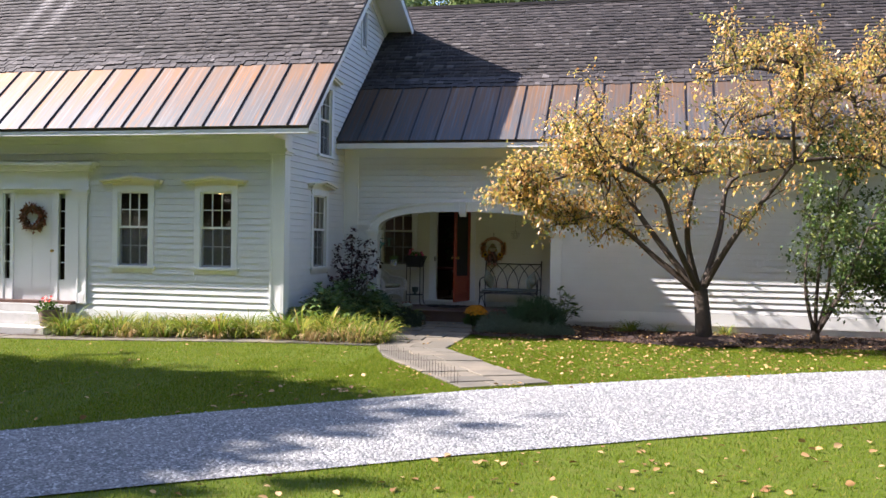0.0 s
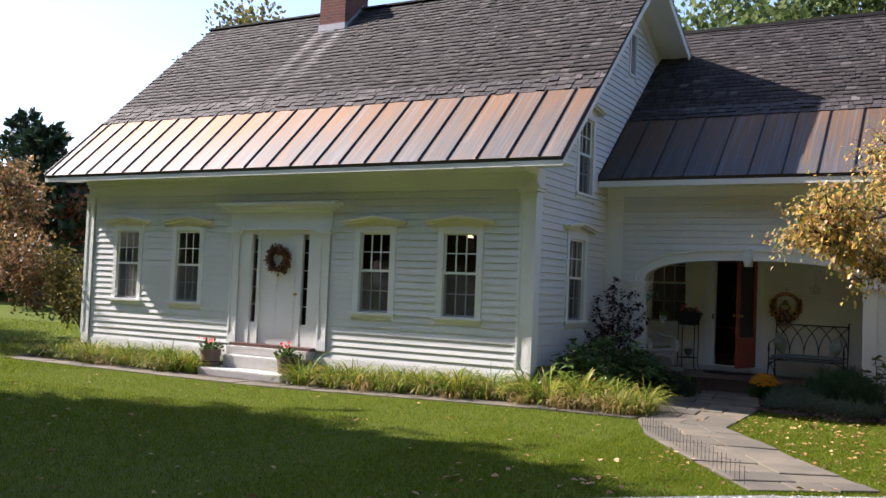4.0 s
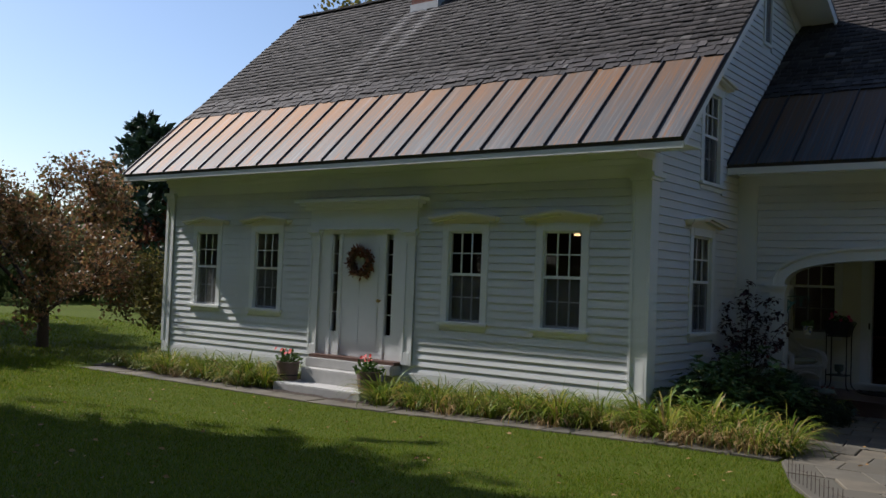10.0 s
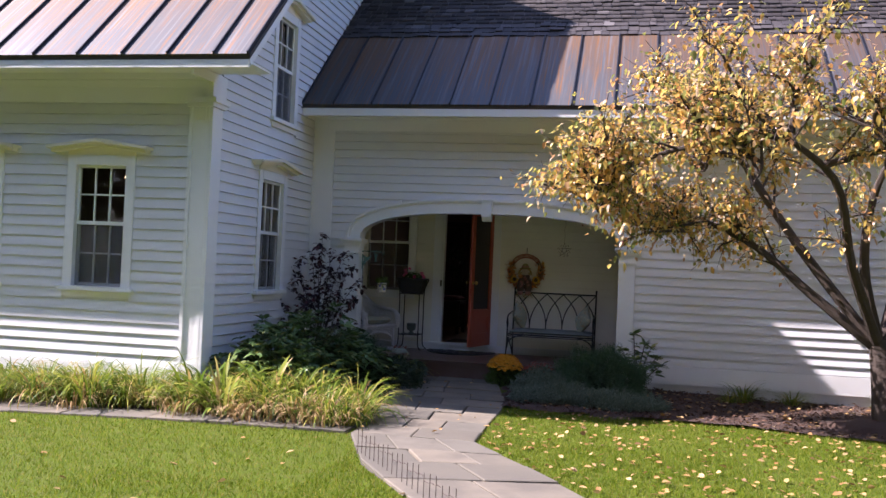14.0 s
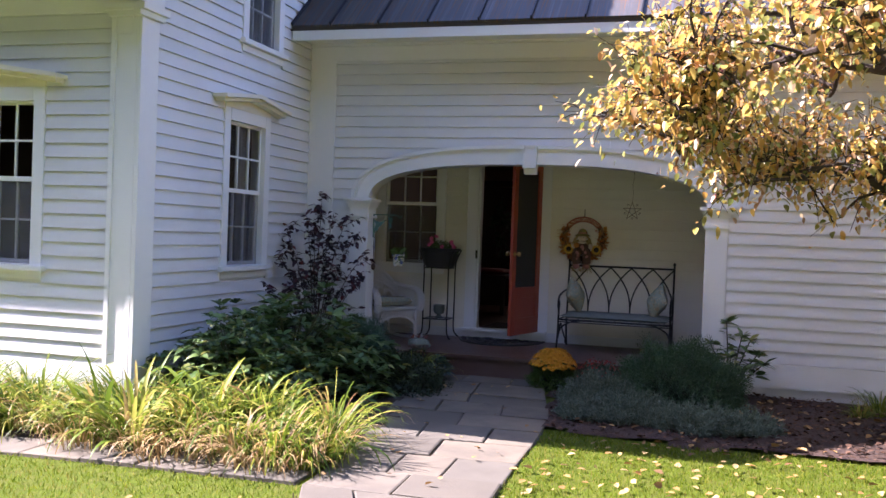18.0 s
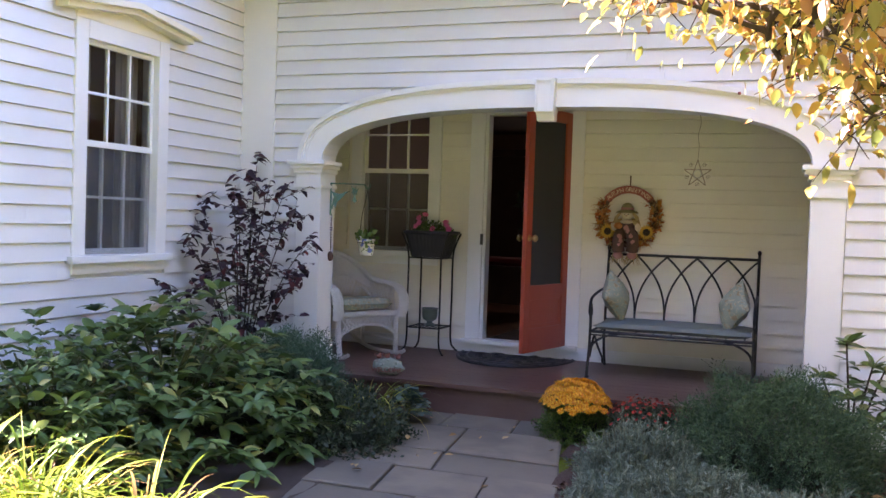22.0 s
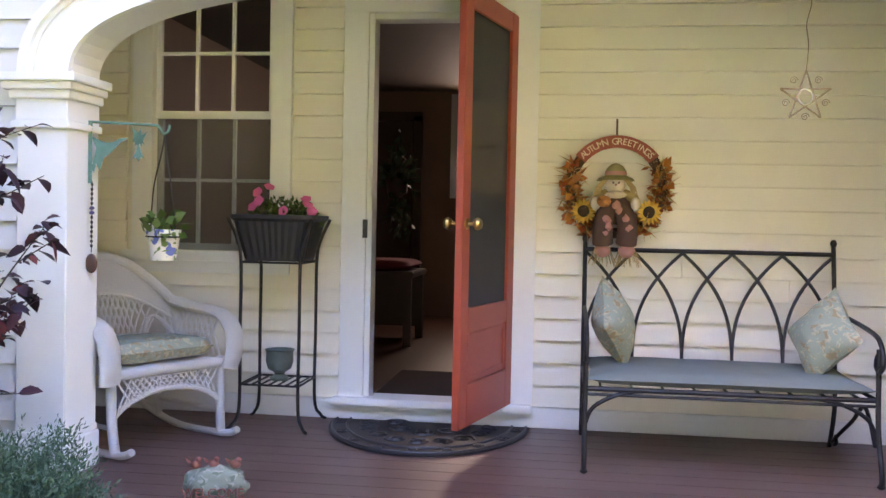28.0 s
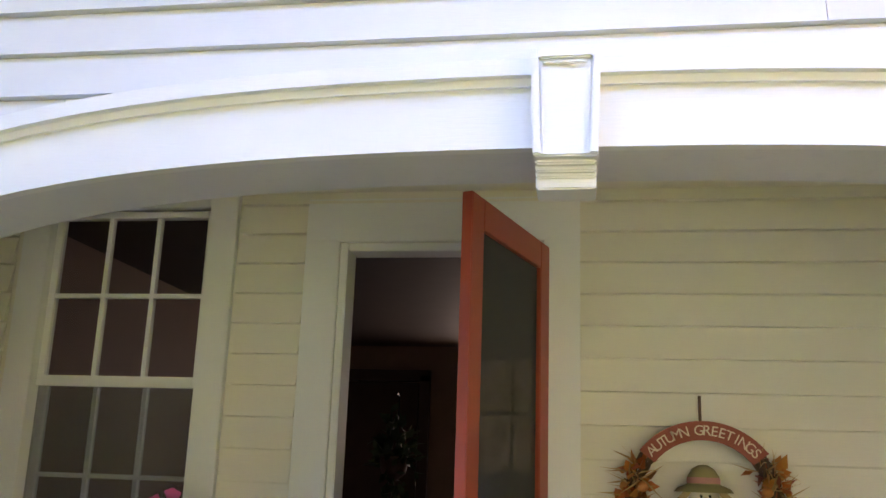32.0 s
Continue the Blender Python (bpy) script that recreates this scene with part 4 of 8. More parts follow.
# ---------- wing trim ----------
trim("trim_wing_frieze", Geo().box(0.0, WY - .034, 3.46, WX1, WY, 3.72).box(0.0, WY - .08, 3.62, WX1, WY - .034, 3.69), "white frieze board under the wing's eave")
trim("trim_wing_fascia", Geo().box(0.03, WEAVE[0] + .0, WEAVE[1] - .165, WX1 + .29, WEAVE[0] + .03, WEAVE[1] - .06), "cream eave fascia of the wing")
setting("ceiling_wing_soffit", Geo().box(0.03, WEAVE[0] + .03, WEAVE[1] - .10, WX1 + .28, WY, WEAVE[1] - .075), TRIM, "white soffit under the wing's eave", "ceiling")
trim("trim_wing_corner", Geo().box(0.0, WY - .03, .2, .33, WY, 3.46), "white inner corner board of the wing")
trim("trim_wing_skirt", Geo().box(AX1 + .24, WY - .03, .10, WX1, WY, .345), "white skirt board along the wing's foot")
setting("foundation_wing", Geo().box(AX1 + .26, WY + .04, -.4, WX1, WY + .3, .105), FOUND, "dark stone foundation under the wing", "foundation")
# arch trim
def arch_band(off0, off1, y0, y1, z_low=ASP):
    g = Geo()
    th = [math.pi * i / 48 for i in range(49)]

    def pt(t, off):
        c, s = math.cos(t), math.sin(t)
        k = (abs(c) ** 2.6 + abs(s) ** 2.6) ** (-1 / 2.6)
        return AC - (AR + off) * c * k, ASP + (AH + off) * s * k
    a, b = [pt(t, off0) for t in th], [pt(t, off1) for t in th]
    for i in range(48):
        q = [a[i], a[i + 1], b[i + 1], b[i]]
        g.prism(q, lambda x, z: (x, y0, z), lambda x, z: (x, y1, z))
    return g


trim("trim_arch", arch_band(0.0, .185, WY - .03, WY + .001), "broad white arch board round the porch opening", bevel=0)
trim("trim_arch_moulding", arch_band(.165, .205, WY - .062, WY - .03), "white moulding round the arch", bevel=0)
trim("trim_arch_bead", arch_band(.145, .166, WY - .042, WY - .03), "narrow bead round the arch", bevel=0)
for nm, x0, x1 in (("trim_arch_post_west", AX0 - .215, AX0), ("trim_arch_post_east", AX1, AX1 + .215)):
    y0, y1 = WY - .035, WY + WT
    e = .003
    g = Geo().box(x0, y0, .25, x1 + (e if x0 < 2 else 0), y1, 1.68) if x0 < 2 else Geo().box(x0 - e, y0, .25, x1, y1, 1.68)
    for k, (z0, z1) in enumerate(((1.68, 1.71), (1.71, 1.80), (1.80, 1.835), (1.835, 1.865), (1.865, 1.90))):
        d = (.02, .006, .025, .045, .065)[k]
        g.box(x0 - d, y0 - d, z0, x1 + d, y1 + .0, z1)
    g.box(x0 - .02, y0 - .02, .02, x1 + .02, y1, .40).box(x0 - .01, y0 - .01, .40, x1 + .01, y1, .43)
    trim(nm, g, "white square post with a moulded capital at the arch")
key = thing("keystone", "white panelled keystone at the crown of the arch", "keystone")
KZ = ASP + AH
on_key = lambda y: (lambda x, z: (AC + x, WY + y, KZ + z))
part("block", Geo().prism([(-.070, -.045), (.070, -.045), (.078, .205), (-.078, .205)], on_key(-.10), on_key(.05)), TRIM, key, bevel=.004)
for x0, x1, dx in ((-.070, -.052, -.008), (.052, .070, .008)):
    part("border", Geo().prism([(x0, -.045), (x1, -.045), (x1 + dx, .205), (x0 + dx, .205)], on_key(-.114), on_key(-.1005)), TRIM, key, bevel=.004)
part("border", Geo().prism([(-.0585, .180), (.0585, .180), (.0595, .205), (-.0595, .205)], on_key(-.114), on_key(-.1005)), TRIM, key, bevel=.004)
for x0, x1, dx in ((-.051, -.043, -.006), (.043, .051, .006)):
    part("bead", Geo().prism([(x0, -.045), (x1, -.045), (x1 + dx, .178), (x0 + dx, .178)], on_key(-.108), on_key(-.1005)), TRIM, key, bevel=.003)
part("bead", Geo().prism([(-.047, .168), (.047, .168), (.048, .178), (-.048, .178)], on_key(-.108), on_key(-.1005)), TRIM, key, bevel=.003)
for k, (y0, y1, d) in enumerate(((-.085, .05, .012), (-.068, .05, .024), (-.056, .05, .034), (-.048, .05, .058))):
    part("cove_moulding", Geo().prism([(-.066, -.046 - d), (.066, -.046 - d), (.0665, -.0465), (-.0665, -.0465)], on_key(y0), on_key(y1 - .001 * k)), TRIM, key, bevel=.004)
# porch trim
trim("trim_porch_door", Geo().box(DX0 - .135, PB - .03, .30, DX0, PB + .0, 2.455).box(DX1, PB - .03, .30, DX1 + .135, PB, 2.455).box(DX0 - .135, PB - .03, 2.455, DX1 + .135, PB, 2.63)
     .box(DX0, PB - .01, .34, DX0 + .03, PB + .12, 2.455).box(DX1 - .03, PB + .04, .34, DX1, PB + .12, 2.455).box(DX0 + .03, PB - .0, 2.425, DX1 - .03, PB + .12, 2.455), "white door casing on the porch")
trim("trim_porch_sill", Geo().box(DX0 - .16, PB - .085, .335, DX1 + .13, PB - .0, .375).box(DX0 - .0, PB, .30, DX1, PB + .16, .365), "white painted door sill")
trim("trim_porch_base", Geo().box(0.0, PB - .026, .25, 4.78, PB, .36), "white base board along the porch wall")
siding(bpy.data.objects["wall_porch_end"], (4.78, PB, 0), -90, 0.36, 2.66, lambda z: (0.0, PB - WY - WT), lambda z: [], BOARD_CREAM)

shingles(roof_of["roof_main_front"], MSH, RIDGE, RX0, RX1, 1, 6)
shingles(roof_of["roof_wing_front"], WSH, WRIDGE, 0.02, WX1 + .3, 2, 5)

# ---------- porch deck ----------
def deck_mat():
    k = Nodes("deck_stain")
    n = k.noise(k.world((1.2, 18, 18)), 3, 5)
    m = k.noise(k.world(), 1.8, 4)
    col = k.mix(n, (0.062, 0.030, 0.024), (0.125, 0.064, 0.050))
    col = k.mix(k.ramp(m, [(0.4, (0, 0, 0)), (0.75, (0.5, 0.5, 0.5))]), col, (0.165, 0.115, 0.095))
    col = k.mix(k.math("MULTIPLY", k.rand(), .3), col, (0.05, 0.022, 0.018))
    k.bump(n, 0.25, 0.004)
    return k.done(col, 0.42)


DECK = deck_mat()
deck = setting("floor_porch", Geo().box(.02, WY + .0, .08, 4.78, PB, .218).box(.88, 3.05, .05, 4.47, WY, .218), DECK, "dark red-brown stained plank porch floor", "floor")
for i in range(12):
    y0 = 2.97 + i * .142
    a, b = (.86, 4.49) if y0 < WY - .12 else (AX0 if y0 < WY + WT else .01, AX1 if y0 < WY + WT else 4.78)
    part("plank", Geo().box(a, y0, .22, b, min(y0 + .138, PB - .001), .25), DECK, deck, bevel=0)
part("riser", Geo().box(.88, 3.01, .02, 4.47, 3.045, .218), DECK, deck)

# ---------- screen door ----------
RED = paint("red_door_paint", (0.36, 0.060, 0.028), rough=.42, grime=.15)
BRASS = bpy.data.materials["brass"]
MESHW = screen_mat("door_screen", (0.035, 0.036, 0.04), 0.93)
ang = math.degrees(math.atan2(3.954 - 4.655, 2.304 - 2.50))
sd = thing("door_2", "red wooden screen door standing open", "door", kind="structure", m=pose(2.505, 4.645, .372, 0, 0, ang))
L, HT = .735, 2.055
g = Geo().box(0, -.018, 0, .095, .018, HT).box(L - .095, -.018, 0, L, .018, HT).box(.095, -.018, HT - .10, L - .095, .018, HT).box(.095, -.018, .45, L - .095, .018, .56).box(.095, -.018, 0, L - .095, .018, .20)
part("door_frame", g, RED, sd, bevel=.003)
part("lower_panel", Geo().box(.095, -.007, .20, L - .095, .007, .45), RED, sd)
g = Geo()
for s in (-1, 1):
    y0, y1 = (.007, .014) if s > 0 else (-.014, -.007)
    g.box(.105, y0, .21, .13, y1, .44).box(L - .13, y0, .21, L - .105, y1, .44).box(.13, y0, .21, L - .13, y1, .235).box(.13, y0, .415, L - .13, y1, .44)
part("panel_moulding", g, RED, sd, bevel=.002)
part("screen", Geo().box(.095, -.002, .56, L - .095, .002, HT - .10), MESHW, sd, "dark insect mesh")
for s in (-1, 1):
    part("knob", Geo().lathe([(0.0, 0), (.026, 0), (.026, .006), (.010, .012), (.010, .035), (.026, .045), (.030, .058), (.022, .072), (0.001, .078)], 16).moved(pose(L - .048, s * .018, .955, -90 * s)), BRASS, sd, "brass door knob", smooth=True)
for z in (.25, 1.0, 1.75):
    part("hinge", Geo().tube([(-.006, .0, z), (-.006, .0, z + .09)], .008, 8), plain("steel_%d" % (z * 100), (.35, .33, .30), .4, .9), sd)
part("latch_plate", Geo().box(DX0 - .012, PB - .045, 1.24, DX0 + .012, PB - .03, 1.34).moved(sd.matrix_world.inverted()), plain("latch_black", (.03, .03, .03), .5), sd)

# ---------- things on the porch ----------
IRON = plain("black_iron", (0.022, 0.022, 0.024), .48, .5, vary=.3, scale=30)
BLACKP = plain("black_planter", (0.016, 0.015, 0.017), .55, vary=.4, scale=20, bump=.3)


def cloth(name, base, spots, scale=9):
    k = Nodes(name)
    n = k.noise(k.coord(), scale, 3, .5, 1.2)
    m = k.noise(k.coord((1.3, 1.3, 1.3)), scale * .8, 2, .5, .6)
    f = k.noise(k.coord(), 160, 2)
    col = k.mix(k.ramp(n, [(0.52, (0, 0, 0)), (0.58, (1, 1, 1))]), base, spots[0])
    col = k.mix(k.ramp(m, [(0.56, (0, 0, 0)), (0.62, (1, 1, 1))]), col, spots[1])
    col = k.mix(k.math("MULTIPLY", f, .35), col, tuple(c * .5 for c in base))
    k.bump(f, .25, .003)
    return k.done(col, .9)


FLORAL = cloth("floral_cloth", (.27, .31, .24), [(.44, .40, .27), (.30, .23, .13)], 26)
SAGE = plain("sage_cloth", (.145, .17, .15), .92, vary=.1, scale=12, bump=.25)


def curve(pts, n=12):
    """A smooth line through pts."""
    pts = [Vector(p) for p in pts]
    out = []
    for i in range(len(pts) - 1):
        p0, p1, p2, p3 = pts[max(i - 1, 0)], pts[i], pts[i + 1], pts[min(i + 2, len(pts) - 1)]
        for k in range(n):
            t = k / n
            out.append(.5 * ((2 * p1) + (p2 - p0) * t + (2 * p0 - 5 * p1 + 4 * p2 - p3) * t * t + (3 * p1 - p0 - 3 * p2 + p3) * t ** 3))
    return out + [pts[-1]]


bench = thing("garden_bench", "black wrought-iron garden bench with gothic arches and a sage seat pad", "bench", m=pose(0, 0, .25))
bx0, bx1, byf, byb, btop, bseat = 2.895, 4.125, 3.86, 4.50, .975, .40
R = .0115
for x in (bx0, bx1):
    s = 1 if x < 3.5 else -1
    part("back_post", Geo().tube(curve([(x, byb + .05, 0), (x, byb - .02, .2), (x, byb, .42), (x, byb + .045, .75), (x, byb + .085, btop + .02)], 6), R), IRON, bench, smooth=True)
    part("finial", Geo().blob((x, byb + .087, btop + .04), .017, .017, .022, 10, 6), IRON, bench, smooth=True)
    part("front_leg", Geo().tube(curve([(x, byf - .08, .015), (x, byf - .085, .06), (x, byf - .02, .25), (x, byf, .58)], 6), R), IRON, bench, smooth=True)
    part("foot", Geo().blob((x, byf - .08, .012), .018, .018, .012, 10, 5), IRON, bench)
    part("arm", Geo().tube(curve([(x, byb + .03, .66), (x, byb - .15, .67), (x, byf + .1, .64), (x, byf - .02, .60), (x, byf - .055, .53), (x, byf - .02, .485), (x, byf + .03, .50), (x, byf + .02, .545), (x, byf - .005, .54)], 8), R * .95), IRON, bench, smooth=True)
    part("side_rail", Geo().tube([(x, byf, .36), (x, byb, .36)], R * .8), IRON, bench)
    part("scroll", Geo().tube(curve([(x, byf + .01, .16), (x, byf + .16, .30), (x, byf + .34, .20), (x, byb - .02, .05), (x, byb - .03, -.0 + .03), (x, byb - .07, .05), (x, byb - .05, .08)], 8), R * .8), IRON, bench, smooth=True)
    part("brace", Geo().tube(curve([(x, byf, .19), (x + s * .04, byf, .28), (x + s * .17, byf, .345), (x + s * .34, byf, .362)], 8), R * .8), IRON, bench, smooth=True)
part("top_rail", Geo().tube([(bx0, byb + .08, btop - .015), (bx1, byb + .08, btop - .015)], R), IRON, bench)
part("front_rail", Geo().tube([(bx0, byf, .36), (bx1, byf, .36)], R), IRON, bench)
part("front_rail", Geo().tube([(bx0, byf, .335), (bx1, byf, .335)], R * .6), IRON, bench)
part("back_rail", Geo().tube([(bx0, byb, .40), (bx1, byb, .40)], R), IRON, bench)
bay = (bx1 - bx0) / 5
for i in range(6):
    for s in (-1, 1):
        if 0 <= i + s <= 5:
            pts = []
            for k in range(15):
                t = k / 14
                pts.append((bx0 + bay * i + s * bay * t ** 2.6, byb + .005 + .075 * t, .40 + (btop - .425) * t))
            part("arch_bar", Geo().tube(pts, R * .75, 6), IRON, bench, smooth=True)
for i in range(9):
    x = bx0 + (bx1 - bx0) * (i + .5) / 9
    part("seat_slat", Geo().tube([(x, byf, .362), (x, byb, .37)], R * .55, 6), IRON, bench)


def pad(x0, x1, y0, y1, z0, z1, material, name, label, category, puff=.03, m=None, seed=0, top=True, soft=6):
    """A stuffed cushion: a rounded slab with piped edges and slight folds."""
    nx, ny = 22, 16
    g = Geo()
    vs = []
    for sgn in (1, -1):
        for j in range(ny + 1):
            for i in range(nx + 1):
                u, v = 2 * i / nx - 1, 2 * j / ny - 1
                h = ((1 - abs(u) ** soft) * (1 - abs(v) ** soft)) ** (.35 if soft > 3 else .55)
                w = 1 + .10 * noise.noise(Vector((u * 3 + seed, v * 3, sgn)))
                shrink = 1 - (.03 if soft > 3 else .13) * (1 - abs(u * v))
                vs.append((((x0 + x1) + u * (x1 - x0) * shrink) / 2, ((y0 + y1) + v * (y1 - y0) * shrink) / 2, (z0 + z1) / 2 + sgn * (z1 - z0) / 2 * h * w))
    n = (nx + 1) * (ny + 1)
    for k in range(2):
        for j in range(ny):
            for i in range(nx):
                a = k * n + j * (nx + 1) + i
                q = (a, a + 1, a + nx + 2, a + nx + 1)
                g.f.append(q if k == 0 else q[::-1])
    g.v = vs
    ob = new(name, g.mesh(name, material, True))
    if m is not None:
        ob.matrix_world = m
    return tagged(ob, label, category)


pad(bx0 + .01, bx1 - .01, byf - .03, byb - .02, .622, .685, SAGE, "seat_cushion", "long sage-green seat pad on the iron bench", "cushion")
for x, y, tw, rz, sd_ in ((3.03, 4.20, -68, 76, 1), (3.965, 4.12, -62, -60, 5)):
    g = pad(-.165, .165, -.165, .165, -.095, .095, FLORAL, "throw_pillow", "pale green floral throw pillow standing on the bench", "pillow", seed=sd_, soft=2.2)
    g.matrix_world = pose(x, y, .872 if x < 3.5 else .85, 0, 0, rz) @ pose(0, 0, 0, 74, 0, 0) @ pose(0, 0, 0, 0, 0, 45)

# rocking chair of white wicker
def wicker():
    k = Nodes("white_wicker")
    w = k.n("TexWave", bands_direction="DIAGONAL")
    w.inputs["Scale"].default_value = 75
    w.inputs["Distortion"].default_value = 2.0
    k.link(k.coord((1, 1, 1.4)), w.inputs["Vector"])
    n = k.noise(k.coord(), 60, 3)
    col = k.mix(w.outputs["Fac"], (.70, .69, .66), (.86, .85, .82))
    col = k.mix(k.math("MULTIPLY", n, .25), col, (.50, .48, .45))
    k.bump(w.outputs["Fac"], .8, .006)
    return k.done(col, .55)


WICK = wicker()
CHAIR = pose(.735, 3.965, .25, 0, 0, 62) @ Matrix.Diagonal((1.0, .93, .95, 1))
chair = thing("rocking_chair", "white wicker rocking chair with broad rolled arms and a lattice back", "chair", m=CHAIR)
cw = .31


def band(pts, w, h, n=14):
    """A broad rolled strip along pts: w across in x, h thick, ribbed like close weaving."""
    g = Geo()
    pts = [Vector(p) for p in pts]
    m = len(pts)
    vs = []
    for i, p in enumerate(pts):
        d = (pts[min(i + 1, m - 1)] - pts[max(i - 1, 0)]).normalized()
        side = Vector((1, 0, 0)) - d * d.x
        side.normalize()
        up = d.cross(side)
        rib = 1 + .022 * (i % 2)
        for j in range(n):
            a = 6.2832 * j / n
            vs.append(p + side * w * .5 * math.cos(a) * rib + up * h * .5 * math.sin(a) * rib)
    g.add(vs, [(i * n + j, i * n + (j + 1) % n, (i + 1) * n + (j + 1) % n, (i + 1) * n + j) for i in range(m - 1) for j in range(n)])
    g.add(vs[:n], [tuple(range(n))[::-1]])
    return g.add(vs[-n:], [tuple(range(n))])


def back_pt(u, v):
    """u across (-1, 1), v up (0, 1): the sides sweep forwards and down into the arms."""
    z = .40 + v * (.52 - .25 * abs(u) ** 2.6)
    return (u * (cw + .01 + .03 * v), .25 + .12 * v - .20 * abs(u) ** 3, z)


for s in (-1, 1):
    x = s * (cw - .01)
    part("rocker", Geo().tube(curve([(x, -.43, .055), (x, -.36, .028), (x, -.22, .018), (x, .05, .018), (x, .3, .07), (x, .50, .16)], 8), .019, 8), WICK, chair, smooth=True)
    part("front_leg", band(curve([(x, -.30, .03), (x * 1.02, -.285, .16), (x * 1.03, -.28, .30), (x * 1.04, -.28, .42)], 8), .046, .046, 10), WICK, chair, smooth=True)
    part("back_leg", Geo().tube([(x, .22, .05), (x * .96, .23, .42)], .019, 8), WICK, chair)
    part("stretcher", Geo().tube([(x, -.28, .14), (x, .22, .14)], .012, 8), WICK, chair)
    arm = curve([(s * (cw + .03), -.315, .36), (s * (cw + .04), -.335, .44), (s * (cw + .045), -.325, .54), (s * (cw + .045), -.26, .615), (s * (cw + .045), -.14, .645), (s * (cw + .04), .02, .655), (s * (cw + .03), .14, .68)], 9)
    part("arm", band(arm, .105, .050), WICK, chair, "broad woven arm rolled down at the front", smooth=True)
    g = Geo()
    for i in range(12):
        for sl in (-1, 1):
            y0 = -.27 + i * .045
            y1 = y0 + sl * .11
            if -.28 <= y1 <= .25:
                g.tube([(s * (cw + .0), y0, .42), (s * (cw + .02), y1, .63)], .006, 5)
    part("side_lattice", g, WICK, chair)
    # round opening low in the corner of the back
    part("corner_hoop", Geo().tube([back_pt(s * (.80 - .17 * math.cos(math.pi * i / 14)), .10 + .40 * math.sin(math.pi * i / 14)) for i in range(15)], .012, 8), WICK, chair, smooth=True)
g = Geo()
nu, nv = 32, 8
vs = []
for k, off in ((0, 0), (1, .022)):
    for j in range(nv + 1):
        for i in range(nu + 1):
            p = back_pt(2 * i / nu - 1, .64 + .36 * j / nv)
            vs.append((p[0], p[1] + off + .004 * (i % 2), p[2]))
n = (nu + 1) * (nv + 1)
fs = [(k * n + j * (nu + 1) + i, k * n + j * (nu + 1) + i + 1, k * n + (j + 1) * (nu + 1) + i + 1, k * n + (j + 1) * (nu + 1) + i) for k in (0, 1) for j in range(nv) for i in range(nu)]
part("back_weave", g.add(vs, fs), WICK, chair, "tightly woven top of the back", smooth=True)
part("back_rim", Geo().tube([back_pt(-1, v / 8) for v in range(9)] + [back_pt(u / 12 - 1, 1) for u in range(1, 24)] + [back_pt(1, 1 - v / 8) for v in range(9)], .026, 8), WICK, chair, smooth=True)
part("back_rail", Geo().tube([back_pt(u / 12 - 1, .62) for u in range(25)], .010, 6), WICK, chair)
g = Geo()
for i in range(25):
    u0 = -1 + i / 12
    for sl in (-1, 1):
        u1 = u0 + sl * .26
        if abs(u1) <= 1 and not (abs(u0) > .6 and abs(u1) > .6):
            lo = .06 if abs(u0) < .62 else .45
            g.tube([back_pt(u0 + (u1 - u0) * (lo - .06) / .58 + (u1 - u0) * (1 - (lo - .06) / .58) * t / 4, lo + (.64 - lo) * t / 4) for t in range(5)], .0062, 5)
part("back_lattice", g, WICK, chair, "open diamond lattice")
part("seat", Geo().box(-cw + .01, -.28, .375, cw - .01, .25, .41), WICK, chair, bevel=.012)
g = Geo()
lim = lambda x: .15 + .15 * max(0, 1 - (x / (cw + .01)) ** 2) ** .6
for i in range(19):
    x0 = -cw + .01 + i * (2 * cw - .02) / 18
    for sl in (-1, 1):
        x1 = x0 + sl * .085
        if abs(x1) <= cw:
            g.tube([(x0, -.285, .385), (x1, -.285, lim(x1))], .0058, 5)
part("apron_lattice", g, WICK, chair, "diamond lattice apron")
part("apron_rim", Geo().tube([(x0, -.285, lim(x0) - .004) for x0 in [(-1 + i / 12) * cw for i in range(25)]], .013, 8), WICK, chair, smooth=True)
part("front_band", Geo().tube([(-cw, -.285, .39), (cw, -.285, .39)], .026, 10), WICK, chair, smooth=True)
pad(-.28, .28, -.27, .24, .0, .12, FLORAL, "chair_cushion", "green floral cushion on the wicker rocking chair", "cushion", seed=3).matrix_world = CHAIR @ pose(0, 0, .405, -3)

# plant stand with petunias
stand = thing("plant_stand", "tall black metal plant stand with a lower shelf", "plant stand", m=pose(1.315, 4.405, .25))
h = .155
for sx in (-1, 1):
    for sy in (-1, 1):
        part("leg", Geo().tube(curve([(sx * (h + .055), sy * (h + .035), .008), (sx * (h + .03), sy * (h + .02), .03), (sx * h, sy * h, .12), (sx * h, sy * h, .5), (sx * h, sy * h, .86), (sx * (h + .02), sy * (h + .01), .98), (sx * (h + .065), sy * (h + .02), 1.085)], 6), .0085, 8), IRON, stand, smooth=True)
for z in (.235, .86):
    for a, b in (((-h, -h), (h, -h)), ((h, -h), (h, h)), ((h, h), (-h, h)), ((-h, h), (-h, -h))):
        part("rail", Geo().tube([(*a, z), (*b, z)], .006, 6), IRON, stand)
for i in range(7):
    x = -h + 2 * h * (i + .5) / 7
    part("shelf_bar", Geo().tube([(x, -h, .237), (x, h, .237)], .005, 6), IRON, stand)
planter = thing("planter_box", "black fluted planter box full of pink petunias", "planter", m=pose(1.315, 4.405, 1.118))
g = Geo()
n = 40
prof = [(.0, .155, .125), (.02, .16, .13), (.20, .205, .165), (.215, .225, .18), (.235, .225, .18), (.235, .20, .155), (.18, .19, .15)]
